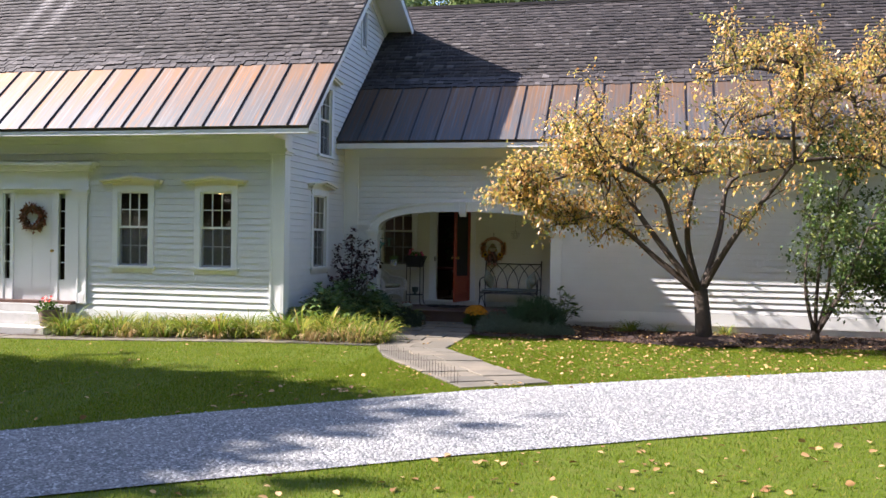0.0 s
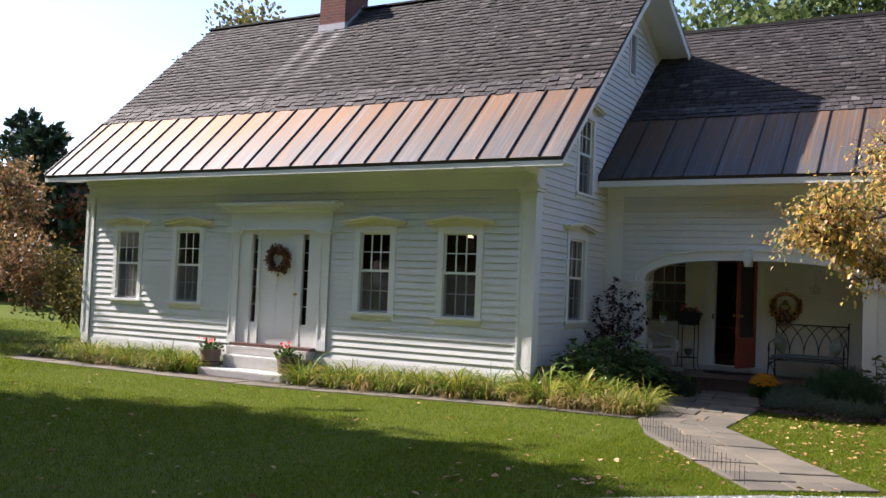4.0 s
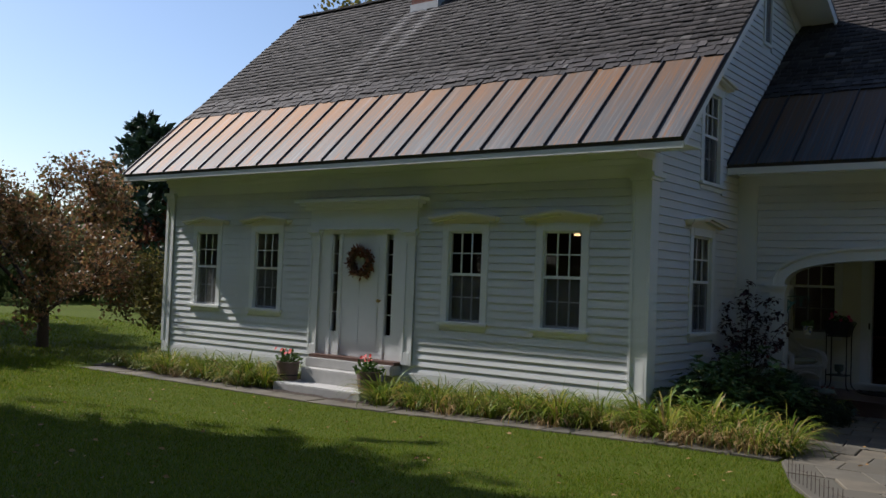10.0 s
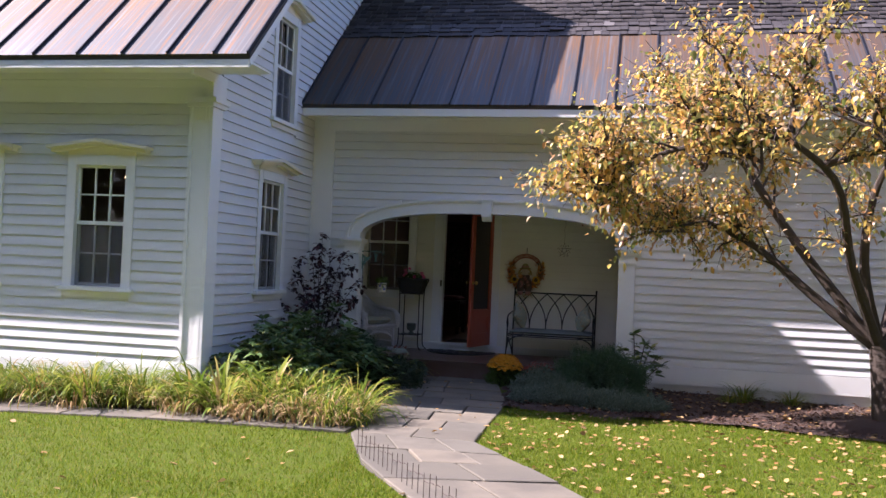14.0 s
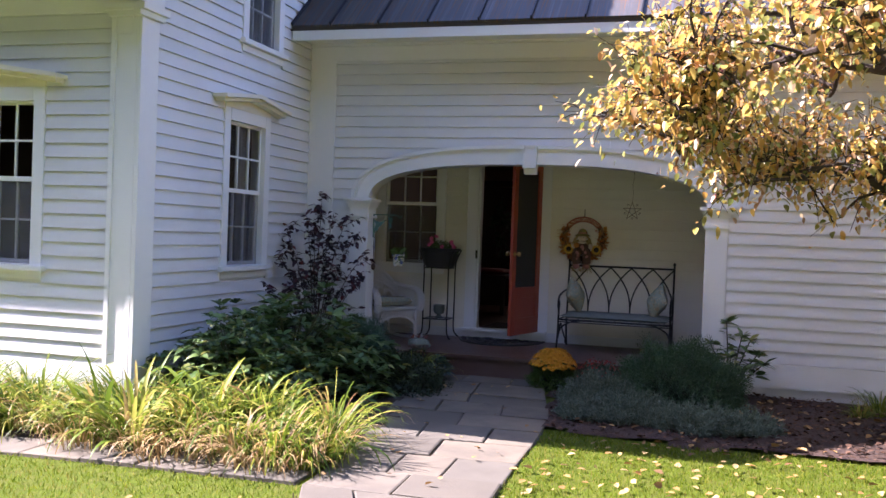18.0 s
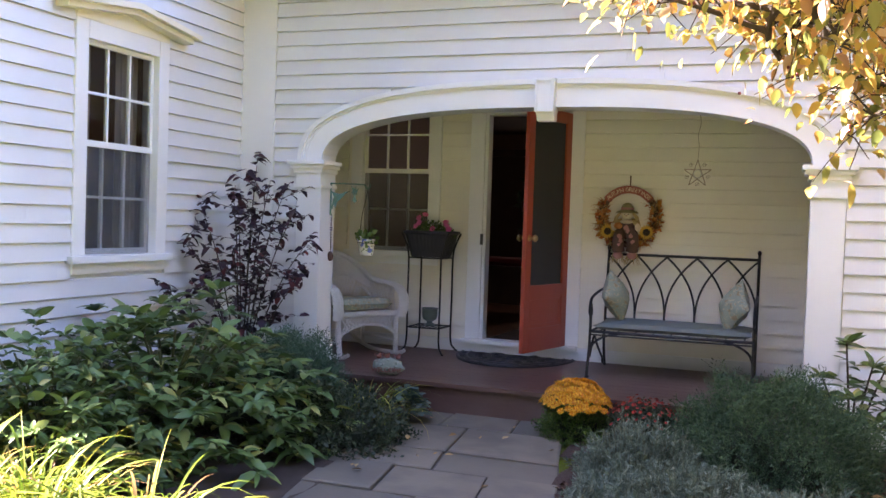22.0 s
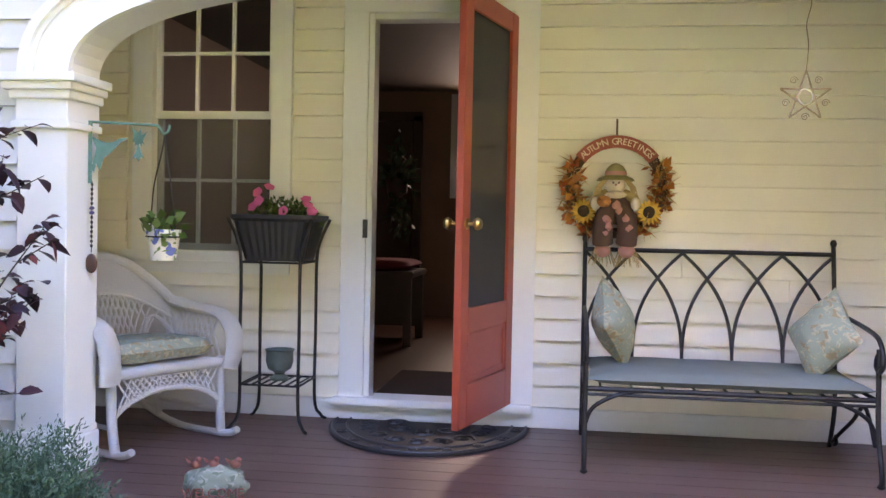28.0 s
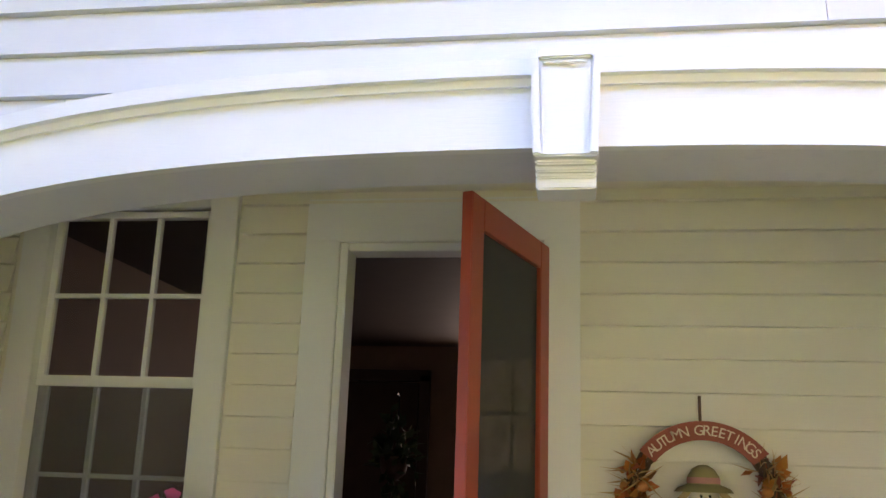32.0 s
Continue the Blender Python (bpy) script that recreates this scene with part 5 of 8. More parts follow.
def sq(a, ax_, ay_, z, k):
    c, s = math.cos(a), math.sin(a)
    q = (abs(c) ** 8 + abs(s) ** 8) ** (-1 / 8)
    w = 1 + (.012 * math.cos(a * 36) if .01 < z < .205 else 0)
    return (ax_ * c * q * w, ay_ * s * q * w, z)
n = 144
vs = [sq(6.2832 * i / n, a, b, z, 0) for z, a, b in prof for i in range(n)]
fs = [(j * n + i, j * n + (i + 1) % n, (j + 1) * n + (i + 1) % n, (j + 1) * n + i) for j in range(len(prof) - 1) for i in range(n)] + [tuple(range(n))[::-1]]
part("box", g.add(vs, fs), BLACKP, planter)
SOIL = plain("soil", (.035, .024, .016), .95, vary=.5, scale=40, bump=.8)
part("soil", Geo().box(-.185, -.145, .16, .185, .145, .185), SOIL, planter)


def leaf_cloud(rng, n, place, size, elong=1.8, curl=.25, tri=False):
    """n small folded leaves: place(rng, n) gives points and outward directions. Returns vertices and quads."""
    P, D = place(rng, n)
    D = D + rng.normal(0, .55, D.shape)
    D /= np.linalg.norm(D, axis=1, keepdims=True) + 1e-9
    up = rng.normal(0, 1, D.shape)
    S = np.cross(D, up)
    S /= np.linalg.norm(S, axis=1, keepdims=True) + 1e-9
    N = np.cross(S, D)
    s = (size * rng.uniform(.6, 1.3, n))[:, None]
    w = s / elong * .5
    a = P
    b = P + D * s * .45 + S * w - N * s * curl * .2
    c = P + D * s - N * s * curl
    d = P + D * s * .45 - S * w - N * s * curl * .2
    V = np.stack([a, b, c, d], 1).reshape(-1, 3)
    F = np.arange(4 * n).reshape(-1, 4)
    return V, F


def in_dome(c, r, h, shell=.55):
    def place(rng, n):
        d = rng.normal(0, 1, (n, 3))
        d[:, 2] = np.abs(d[:, 2])
        d /= np.linalg.norm(d, axis=1, keepdims=True)
        k = rng.uniform(shell, 1, n)[:, None]
        return np.array(c) + d * k * np.array([r[0], r[1], h]), d
    return place


LEAF_G = leafy("green_leaves", [(0.0, (.035, .075, .014)), (.6, (.07, .13, .025)), (1.0, (.12, .17, .04))])
PINK = leafy("pink_petals", [(0, (.62, .07, .22)), (1, (.80, .20, .38))], trans=.3)


def leaves(name, parent, VF, material, label=""):
    ob = new(name, fast_mesh(name, VF[0], VF[1], material))
    ob.parent = parent
    tagged(ob, label)
    return ob


rng = np.random.RandomState(5)
leaves("foliage", planter, leaf_cloud(rng, 1100, in_dome((0.02, 0, .17), (.20, .15), .15, .3), .030), LEAF_G, "small green petunia leaves")


def flower(parent, name, c, r, material, label, n=5, tilt=None, rng=random):
    g = Geo()
    z = Vector((rng.uniform(-.5, .5), rng.uniform(-1.2, -.4), rng.uniform(.2, 1))).normalized() if tilt is None else Vector(tilt).normalized()
    a = z.orthogonal().normalized()
    b = z.cross(a)
    m = n * 4
    pts = [Vector(c)]
    for i in range(m):
        t = 6.2832 * i / m
        rr = r * (.82 + .18 * abs(math.cos(n * t / 2)))
        pts.append(Vector(c) + rr * (math.cos(t) * a + math.sin(t) * b) + z * r * .45)
    g.add(pts, [(0, 1 + i, 1 + (i + 1) % m) for i in range(m)])
    return part(name, g, material, parent, label, smooth=True)


rr_ = random.Random(4)
for c in ((-.08, -.10, .30), (-.10, -.06, .345), (-.05, -.05, .37), (-.11, -.1, .27), (.06, -.13, .25), (.17, -.10, .28), (.19, -.08, .25), (.15, -.05, .31)):
    flower(planter, "petunia", c, .030, PINK, "", rng=rr_)
GREENC = plain("green_ceramic", (.10, .13, .11), .35, vary=.4, scale=20)
cup = new("goblet_pot", Geo().lathe([(.001, 0), (.045, 0), (.05, .012), (.025, .03), (.028, .04), (.06, .06), (.072, .10), (.07, .145), (.078, .16), (.07, .162), (.06, .15), (.001, .14)], 24).mesh("goblet_pot", GREENC, True))
cup.matrix_world = pose(1.33, 4.38, .494)
tagged(cup, "small mottled green ceramic goblet on the stand's shelf", "pot")

# hanging bracket, pot, wind bell
VERDI = plain("verdigris", (.10, .22, .19), .7, .2, vary=.5, scale=14)
BM = pose(.79, 3.43, 1.725, 0, 0, 27.5)
brk = thing("wall_bracket", "verdigris metal bracket with a hummingbird and trumpet flowers", "bracket", m=BM)
bp = Vector((0, 0, 0))
g = Geo().box(bp.x - .012, bp.y - .005, bp.z - .26, bp.x + .004, bp.y + .012, bp.z + .005)
part("back_plate", g, VERDI, brk)
part("arm", Geo().tube(curve([bp, bp + Vector((.24, 0, .0)), bp + Vector((.275, 0, -.01)), bp + Vector((.295, 0, -.035)), bp + Vector((.315, 0, -.02)), bp + Vector((.318, 0, .005))], 6), .006, 8), VERDI, brk)
bird = [(.0, -.20), (.02, -.11), (.0, -.06), (.03, -.075), (.06, -.085), (.09, -.08), (.11, -.065), (.15, -.06), (.115, -.083), (.085, -.12), (.05, -.15), (.035, -.21), (.02, -.175), (.012, -.215)]
part("hummingbird", Geo().prism(bird, lambda x, z: (bp.x + x, bp.y - .003, bp.z + z), lambda x, z: (bp.x + x, bp.y + .003, bp.z + z)), VERDI, brk, "flat cut-out bird")
for ox, oz, a in ((.16, -.01, 30), (.20, -.015, -10), (.225, -.03, -40), (.19, -.08, 0)):
    pet = [(0, 0), (.015, -.05), (.032, -.085), (.015, -.075), (0, -.1), (-.015, -.075), (-.032, -.085), (-.015, -.05)]
    m2 = Matrix.Rotation(radians(a), 2)
    q = [m2 @ Vector(p) for p in pet]
    part("trumpet_flower", Geo().prism([(p.x * .8, p.y * .8) for p in q], lambda x, z: (bp.x + ox + x, bp.y - .004, bp.z + oz + z), lambda x, z: (bp.x + ox + x, bp.y + .002, bp.z + oz + z)), VERDI, brk)


def pot_mat():
    k = Nodes("painted_ceramic")
    n1 = k.noise(k.coord(), 24, 1, .4, .5)
    n2 = k.noise(k.coord((1.1, .9, 1.2)), 20, 1, .4, .8)
    col = k.mix(k.ramp(n1, [(.60, (0, 0, 0)), (.62, (1, 1, 1))]), (.74, .71, .60), (.16, .20, .48))
    col = k.mix(k.ramp(n2, [(.60, (0, 0, 0)), (.63, (1, 1, 1))]), col, (.16, .24, .08))
    return k.done(col, .22)


px, py = 1.055, 3.57
hp = thing("hanging_pot", "cream ceramic pot painted with blue flowers hanging from a wire", "pot")
part("pot", Geo().lathe([(.001, 0), (.052, 0), (.055, .01), (.068, .10), (.072, .105), (.075, .135), (.066, .135), (.06, .11), (.001, .105)], 28, (px, py, 1.14)), pot_mat(), hp, smooth=True)
part("wire", Geo().tube(curve([(px, py, 1.70), (px - .012, py, 1.62), (px - .05, py, 1.45), (px - .062, py, 1.23)], 8), .0035, 6).tube(curve([(px, py, 1.70), (px + .006, py, 1.62), (px + .028, py, 1.48), (px + .058, py, 1.23)], 8), .0035, 6), IRON, hp)
part("hoop", Geo().tube([(px + .074 * math.cos(6.2832 * i / 24), py + .074 * math.sin(6.2832 * i / 24), 1.243) for i in range(25)], .004, 6), IRON, hp)
leaves("foliage", hp, leaf_cloud(rng, 60, in_dome((px, py, 1.25), (.09, .09), .10, .2), .05, 1.2), LEAF_G, "round green leaves")
bp = Vector((.80, 3.43, 1.725))
bell = thing("wind_bell", "string of beads with a round brown bell", "wind bell")
part("string", Geo().tube([(bp.x, bp.y - .008, 1.475), (bp.x, bp.y - .008, 1.17)], .002, 5), IRON, bell)
for i in range(14):
    part("bead", Geo().blob((bp.x, bp.y - .008, 1.46 - i * .02), .006 if i not in (5, 6) else .012, .006 if i not in (5, 6) else .012, .008, 8, 5), plain("blue_bead", (.05, .05, .16), .3) if i in (5, 6) else IRON, bell)
part("bell", Geo().blob((bp.x, bp.y - .008, 1.125), .028, .012, .042, 14, 8), plain("brown_bell", (.06, .025, .02), .4), bell, smooth=True)

# door mat
def mat_shape(rx, ry, z0, z1):
    n = 36
    poly = [(rx * math.cos(math.pi * i / n + math.pi), ry * math.sin(math.pi * i / n + math.pi)) for i in range(n + 1)]
    return Geo().prism(poly, lambda x, y: (x, y, z0), lambda x, y: (x, y, z1))


RUB = plain("black_rubber", (.014, .014, .016), .55, vary=.4, scale=30)
RUB2 = plain("rubber_relief", (.03, .03, .034), .4, vary=.3, scale=30)
dm = thing("door_mat", "half-round black rubber door mat with scrolled relief", "mat", m=pose(2.10, 4.60, .25))
part("base", mat_shape(.53, .70, 0.001, .012), RUB, dm, bevel=.003)
for k in (.96, .82):
    part("border", Geo().tube([(.53 * k * math.cos(math.pi + math.pi * i / 40), .70 * k * math.sin(math.pi + math.pi * i / 40) - .005, .013) for i in range(41)], .008, 6), RUB2, dm)
for i in range(9):
    a = math.pi + math.pi * (i + .5) / 9
    for kk, r0 in ((.89, .035), (.62, .06), (.35, .07)):
        cx_, cy_ = .53 * kk * math.cos(a), .70 * kk * math.sin(a)
        if kk < .5 and i % 2:
            continue
        part("scroll", Geo().tube([(cx_ + r0 * (1 - t / 22) * math.cos(t * .55 + i), cy_ + r0 * (1 - t / 22) * math.sin(t * .55 + i), .013) for t in range(20)], .006, 5), RUB2, dm)

# welcome stone
STN = cloth("welcome_stone", (.20, .23, .17), [(.33, .33, .27), (.11, .14, .09)], 30)
ws = thing("welcome_stone", "grey carved welcome stone with small red birds on it", "ornament", m=pose(1.49, 3.10, .25, 0, 0, 12))
part("stone", Geo().blob((0, 0, .062), .125, .062, .068, 28, 14, .22, 2), STN, ws, smooth=True)


def lettering(txt, size, material, extrude=.002, spacing=1.0):
    cu = bpy.data.curves.new("lettering", "FONT")
    cu.body, cu.size, cu.extrude, cu.align_x, cu.align_y = txt, size, extrude, "CENTER", "CENTER"
    cu.space_character = spacing
    ob = bpy.data.objects.new("lettering", cu)
    scene.collection.objects.link(ob)
    dg = bpy.context.evaluated_depsgraph_get()
    me = bpy.data.meshes.new_from_object(ob.evaluated_get(dg))
    bpy.data.objects.remove(ob)
    me.materials.clear()
    me.materials.append(material)
    return me


ltr = part("lettering", lettering("WELCOME", .048, plain("letter_brown", (.20, .07, .05), .7), .006), None, ws, "brown letters")
ltr.matrix_basis = pose(0, -.066, .045, 82)
BIRD = plain("bird_red", (.26, .09, .065), .6, vary=.5, scale=40)
for x, y in ((-.075, 0), (-.01, .01), (.075, 0)):
    g = Geo().blob((x, y, .138), .02, .015, .017, 10, 6).blob((x + .012, y - .006, .158), .011, .011, .011, 8, 6)
    g.add([(x - .015, y, .145), (x - .042, y, .165), (x - .03, y, .14)], [(0, 1, 2)])
    part("bird", g, BIRD, ws, "small red bird", smooth=True)

# wreath and doll
STRAW = leafy("straw", [(0, (.45, .30, .11)), (.5, (.55, .40, .18)), (1, (.38, .22, .08))], trans=.1)
AUT = leafy("autumn_leaves", [(0, (.30, .06, .02)), (.35, (.50, .15, .03)), (.7, (.58, .27, .05)), (1, (.20, .06, .03))], trans=.15)
TWIG = plain("vine_twigs", (.10, .055, .03), .85, vary=.4, scale=30)
wc = Vector((3.045, PB - .055, 1.53))
WRR = .235
wr = thing("autumn_wreath", "grapevine wreath with autumn leaves, sunflowers and a greeting board", "wreath")
for k in range(9):
    ph = k * .9
    part("vine", Geo().tube([(wc.x + (WRR + .022 * math.cos(5 * a + ph)) * math.cos(a), wc.y + .022 * math.sin(5 * a + ph), wc.z + (WRR + .022 * math.cos(5 * a + ph)) * math.sin(a)) for a in [6.2832 * i / 48 for i in range(49)]], .007, 5, caps=False), TWIG, wr)
g = Geo()
SIGN = plain("sign_rust", (.28, .065, .035), .7, vary=.2, scale=15)
nS = 24
vs = []
for y in (wc.y - .042, wc.y - .030):
    for r in (WRR - .030, WRR + .034):
        for i in range(nS + 1):
            a = radians(142 - 104 * i / nS)
            vs.append((wc.x + r * math.cos(a), y, wc.z + r * math.sin(a)))
n = nS + 1
fs = []
for i in range(nS):
    fs += [(i, i + 1, n + i + 1, n + i), (i, 2 * n + i, 2 * n + i + 1, i + 1), (n + i, n + i + 1, 3 * n + i + 1, 3 * n + i)]
sign = part("greeting_board", g.add(vs, fs), SIGN, wr, "curved rust-red board with pale letters")
CREAML = plain("letter_cream", (.72, .62, .45), .7, vary=.1)
txt = "AUTUMN GREETINGS"
for i, ch in enumerate(txt):
    if ch != " ":
        a = radians(136 - 92 * i / (len(txt) - 1))
        l = part("letter", lettering(ch, .048, CREAML, .001), None, sign)
        l.matrix_basis = Matrix.Translation((wc.x + (WRR + .001) * math.cos(a), wc.y - .045, wc.z + (WRR + .001) * math.sin(a))) @ pose(0, 0, 0, 90) @ Matrix.Rotation(a - math.pi / 2, 4, "Z")


def ring_place(a0, a1, rad, c=wc, r=WRR):
    def place(rng, n):
        a = np.radians(rng.uniform(a0, a1, n))
        t = rng.normal(0, 1, (n, 3))
        t /= np.linalg.norm(t, axis=1, keepdims=True)
        P = np.stack([c.x + r * np.cos(a), np.full(n, c.y), c.z + r * np.sin(a)], 1) + t * rad * rng.uniform(.4, 1, n)[:, None]
        t[:, 1] -= .6
        return P, t
    return place


for a0, a1 in ((150, 248), (-68, 32)):
    leaves("leaf_spray", wr, leaf_cloud(rng, 170, ring_place(a0, a1, .045), .055, 1.5), AUT, "rust and orange cloth leaves")
    leaves("raffia", wr, leaf_cloud(rng, 150, ring_place(a0, a1, .03), .075, 12, .9), STRAW, "strands of straw raffia")
YEL = leafy("sunflower_petals", [(0, (.62, .33, .03)), (1, (.75, .50, .10))], trans=.2)
for sx in (-1, 1):
    c = Vector((wc.x + sx * .165, wc.y - .075, wc.z - .125))
    sf = part("sunflower", Geo().lathe([(.001, .012), (.024, .010), (.032, .0)], 16).moved(Matrix.Translation(c) @ pose(0, 0, 0, 90)), plain("seed_head", (.03, .017, .01), .9), wr, "yellow sunflower with a black centre")
    for i in range(16):
        a = 6.2832 * i / 16
        d, q = Vector((math.cos(a), 0, math.sin(a))), Vector((-math.sin(a), 0, math.cos(a)))
        part("petal", Geo().add([c + d * .026 - q * .009, c + d * .026 + q * .009, c + d * .05 + q * .009 + Vector((0, -.008, 0)), c + d * .068, c + d * .05 - q * .009 + Vector((0, -.008, 0))], [(0, 1, 2, 3, 4)]), YEL, sf)
ORG = plain("pumpkin_orange", (.50, .19, .04), .6)
for p, r in (((-.205, -.05, .045), .022), ((-.21, -.055, .0), .02), ((.20, -.05, .04), .02)):
    part("gourd", Geo().blob((wc.x + p[0], wc.y + p[1], wc.z + p[2]), r, r, r * .85, 12, 8), ORG, wr, smooth=True)
part("hanger", Geo().box(wc.x - .005, PB - .03, wc.z + .25, wc.x + .005, PB - .02, wc.z + .36), TWIG, wr)
# the doll, one mesh in several cloths
mats = [plain("doll_brown", (.085, .045, .03), .9, vary=.2, scale=30), plain("doll_straw", (.42, .31, .13), .9, vary=.4, scale=60), plain("doll_cream", (.66, .56, .42), .9), plain("doll_hat", (.25, .22, .09), .9), plain("doll_pink", (.42, .20, .17), .9), ORG, plain("doll_black", (.02, .02, .02), .8)]
g = Geo()
slots = []


def dpart(fn, slot):
    n0 = len(g.f)
    fn()
    slots.extend([slot] * (len(g.f) - n0))


dx, dy, dz = wc.x - .005, wc.y - .05, wc.z
dpart(lambda: g.blob((dx, dy, dz - .105), .082, .055, .085, 18, 12, .1, 3), 0)
for s in (-1, 1):
    dpart(lambda: g.tube(curve([(dx + s * .04, dy - .01, dz - .12), (dx + s * .06, dy - .045, dz - .18), (dx + s * .062, dy - .05, dz - .24), (dx + s * .058, dy - .04, dz - .29)], 5), .050, 14, .053), 0)
    dpart(lambda: g.blob((dx + s * .058, dy - .045, dz - .285), .052, .05, .02, 14, 6), 0)
    dpart(lambda: g.blob((dx + s * .06, dy - .055, dz - .325), .042, .045, .036, 14, 8, .15, s), 4)
    dpart(lambda: g.blob((dx + s * .10, dy - .06, dz - .085), .026, .022, .034, 12, 8), 2)
    dpart(lambda: g.tube(curve([(dx + s * .045, dy, dz - .035), (dx + s * .085, dy - .02, dz - .05), (dx + s * .10, dy - .045, dz - .075)], 4), .028, 10, .022), 1)
    dpart(lambda: g.blob((dx + s * .014, dy - .054, dz + .022), .0045, .003, .006, 6, 4), 6)
    for k in range(34):
        rx_ = rr_.uniform(-.035, .035)
        dpart(lambda: g.tube([(dx + s * .06 + rx_, dy - .05 + rr_.uniform(-.03, .02), dz - .30), (dx + s * .06 + rx_ * 2.2, dy - .06 + rr_.uniform(-.03, .02), dz - .375 - rr_.random() * .035)], .0018, 4), 1)
    for k in range(46):
        a = rr_.uniform(0, 1)
        dpart(lambda: g.tube([(dx + s * (.030 + .02 * a), dy - .025 - .02 * a, dz + .055), (dx + s * (.07 + .03 * a), dy - .025 - .02 * rr_.random(), dz + .0), (dx + s * (.075 + .05 * rr_.random()), dy - .015 - .035 * rr_.random(), dz - .06 - .035 * rr_.random())], .0022, 4), 1)
dpart(lambda: g.blob((dx, dy - .005, dz + .018), .050, .048, .050, 16, 10), 2)
dpart(lambda: g.blob((dx, dy - .052, dz + .012), .006, .006, .006, 8, 6), 4)
dpart(lambda: g.blob((dx, dy - .018, dz - .040), .058, .044, .022, 14, 8, .2, 5), 2)
dpart(lambda: g.lathe([(.098, -.012), (.085, .002), (.055, .014), (.052, .040), (.036, .064), (.015, .076), (.001, .078)], 20, (dx, dy - .006, dz + .046)), 3)
dpart(lambda: g.lathe([(.0545, .0), (.0555, .012), (.0535, .022)], 20, (dx, dy - .006, dz + .060)), 4)
dpart(lambda: g.blob((dx - .06, dy - .085, dz - .075), .036, .03, .03, 14, 8), 5)
for k in range(8):
    dpart(lambda: g.tube([(dx - .06 + .035 * math.cos(k * .785), dy - .085 - .02, dz - .075 + .028 * math.sin(k * .785)), (dx - .06, dy - .118, dz - .07)], .004, 5), 5)
for ox, oz, r in ((.005, -.095, .024), (.02, -.12, .02), (-.045, -.165, .024), (-.035, -.20, .022), (-.05, -.235, .016), (.05, -.16, .020), (.065, -.21, .022)):
    dpart(lambda: g.blob((dx + ox, dy - .075 + (.012 if oz > -.13 else -.020), dz + oz), r, .010, r * .9, 8, 5, .6, ox * 99), 4)
me = g.mesh("scarecrow_doll", None, True)
for m_ in mats:
    me.materials.append(m_)
me.polygons.foreach_set("material_index", np.array(slots, dtype=np.int32))
tagged(new("scarecrow_doll", me), "stuffed straw scarecrow doll sitting on the wreath above the bench", "doll")

# wire star on a hook
star = thing("wire_star", "bronze wire star with curls hanging from a hook", "star ornament")
BRZ = plain("bronze_wire", (.22, .16, .10), .45, .6)
sc = Vector((3.70, 3.48, 1.845))
pts = [sc + Vector((.10 * math.sin(radians(144 * i)), .003 * (i % 2), .10 * math.cos(radians(144 * i)))) for i in range(6)]
for a, b in zip(pts, pts[1:]):
    part("bar", Geo().tube([a, b], .0035, 6), BRZ, star)
part("ring", Geo().tube([sc + Vector((.026 * math.cos(6.2832 * i / 20), 0, .03 * math.sin(6.2832 * i / 20))) for i in range(21)], .004, 6), plain("silver_ring", (.5, .5, .48), .3, .8), star)
for i in range(5):
    a = radians(36 + 72 * i)
    c = sc + Vector((.078 * math.sin(a), 0, .078 * math.cos(a)))
    part("curl", Geo().tube([c + Vector((.016 * (1 - t / 18) * math.cos(t * .7), 0, .016 * (1 - t / 18) * math.sin(t * .7))) for t in range(16)], .0018, 5), BRZ, star)
part("chain", Geo().tube(curve([sc + Vector((0, 0, .10)), sc + Vector((.005, 0, .2)), sc + Vector((-.004, 0, .28)), sc + Vector((.012, 0, .36)), sc + Vector((.003, 0, .44))], 5), .002, 5), BRZ, star)
part("hook", Geo().tube(curve([sc + Vector((.003, 0, .44)), sc + Vector((.02, 0, .435)), sc + Vector((.022, 0, .47)), sc + Vector((.0, 0, .49)), sc + Vector((-.004, 0, .56)), sc + Vector((-.004, 0, .80))], 6), .004, 6), IRON, star)

# ---------- plants by the house ----------
def big_leaves(rng, P, D, size, elong=2.2, curl=.3):
    """Folded pointed leaves: base P, direction D. Two quads each, joined along the midrib."""
    n = len(P)
    D = D / (np.linalg.norm(D, axis=1, keepdims=True) + 1e-9)
    S = np.cross(D, np.tile([0, 0, 1.0], (n, 1)) + rng.normal(0, .35, (n, 3)))
    S /= np.linalg.norm(S, axis=1, keepdims=True) + 1e-9
    N = np.cross(S, D)
    s = (size * rng.uniform(.65, 1.25, n))[:, None]
    w = s / elong * .5
    dn = np.tile([0, 0, -1.0], (n, 1))
    l1, l2 = P + D * s * .28 + S * w * .85 + N * w * .25, P + D * s * .62 + S * w * .8 + N * w * .2 + dn * s * curl * .25
    r1, r2 = P + D * s * .28 - S * w * .85 + N * w * .25, P + D * s * .62 - S * w * .8 + N * w * .2 + dn * s * curl * .25
    tip = P + D * s + dn * s * curl
    V = np.stack([P, l1, l2, tip, r2, r1], 1).reshape(-1, 3)
    i = np.arange(n)[:, None] * 6
    F = np.concatenate([i + [0, 1, 2, 3], i + [0, 3, 4, 5]], 0)
    return V, F


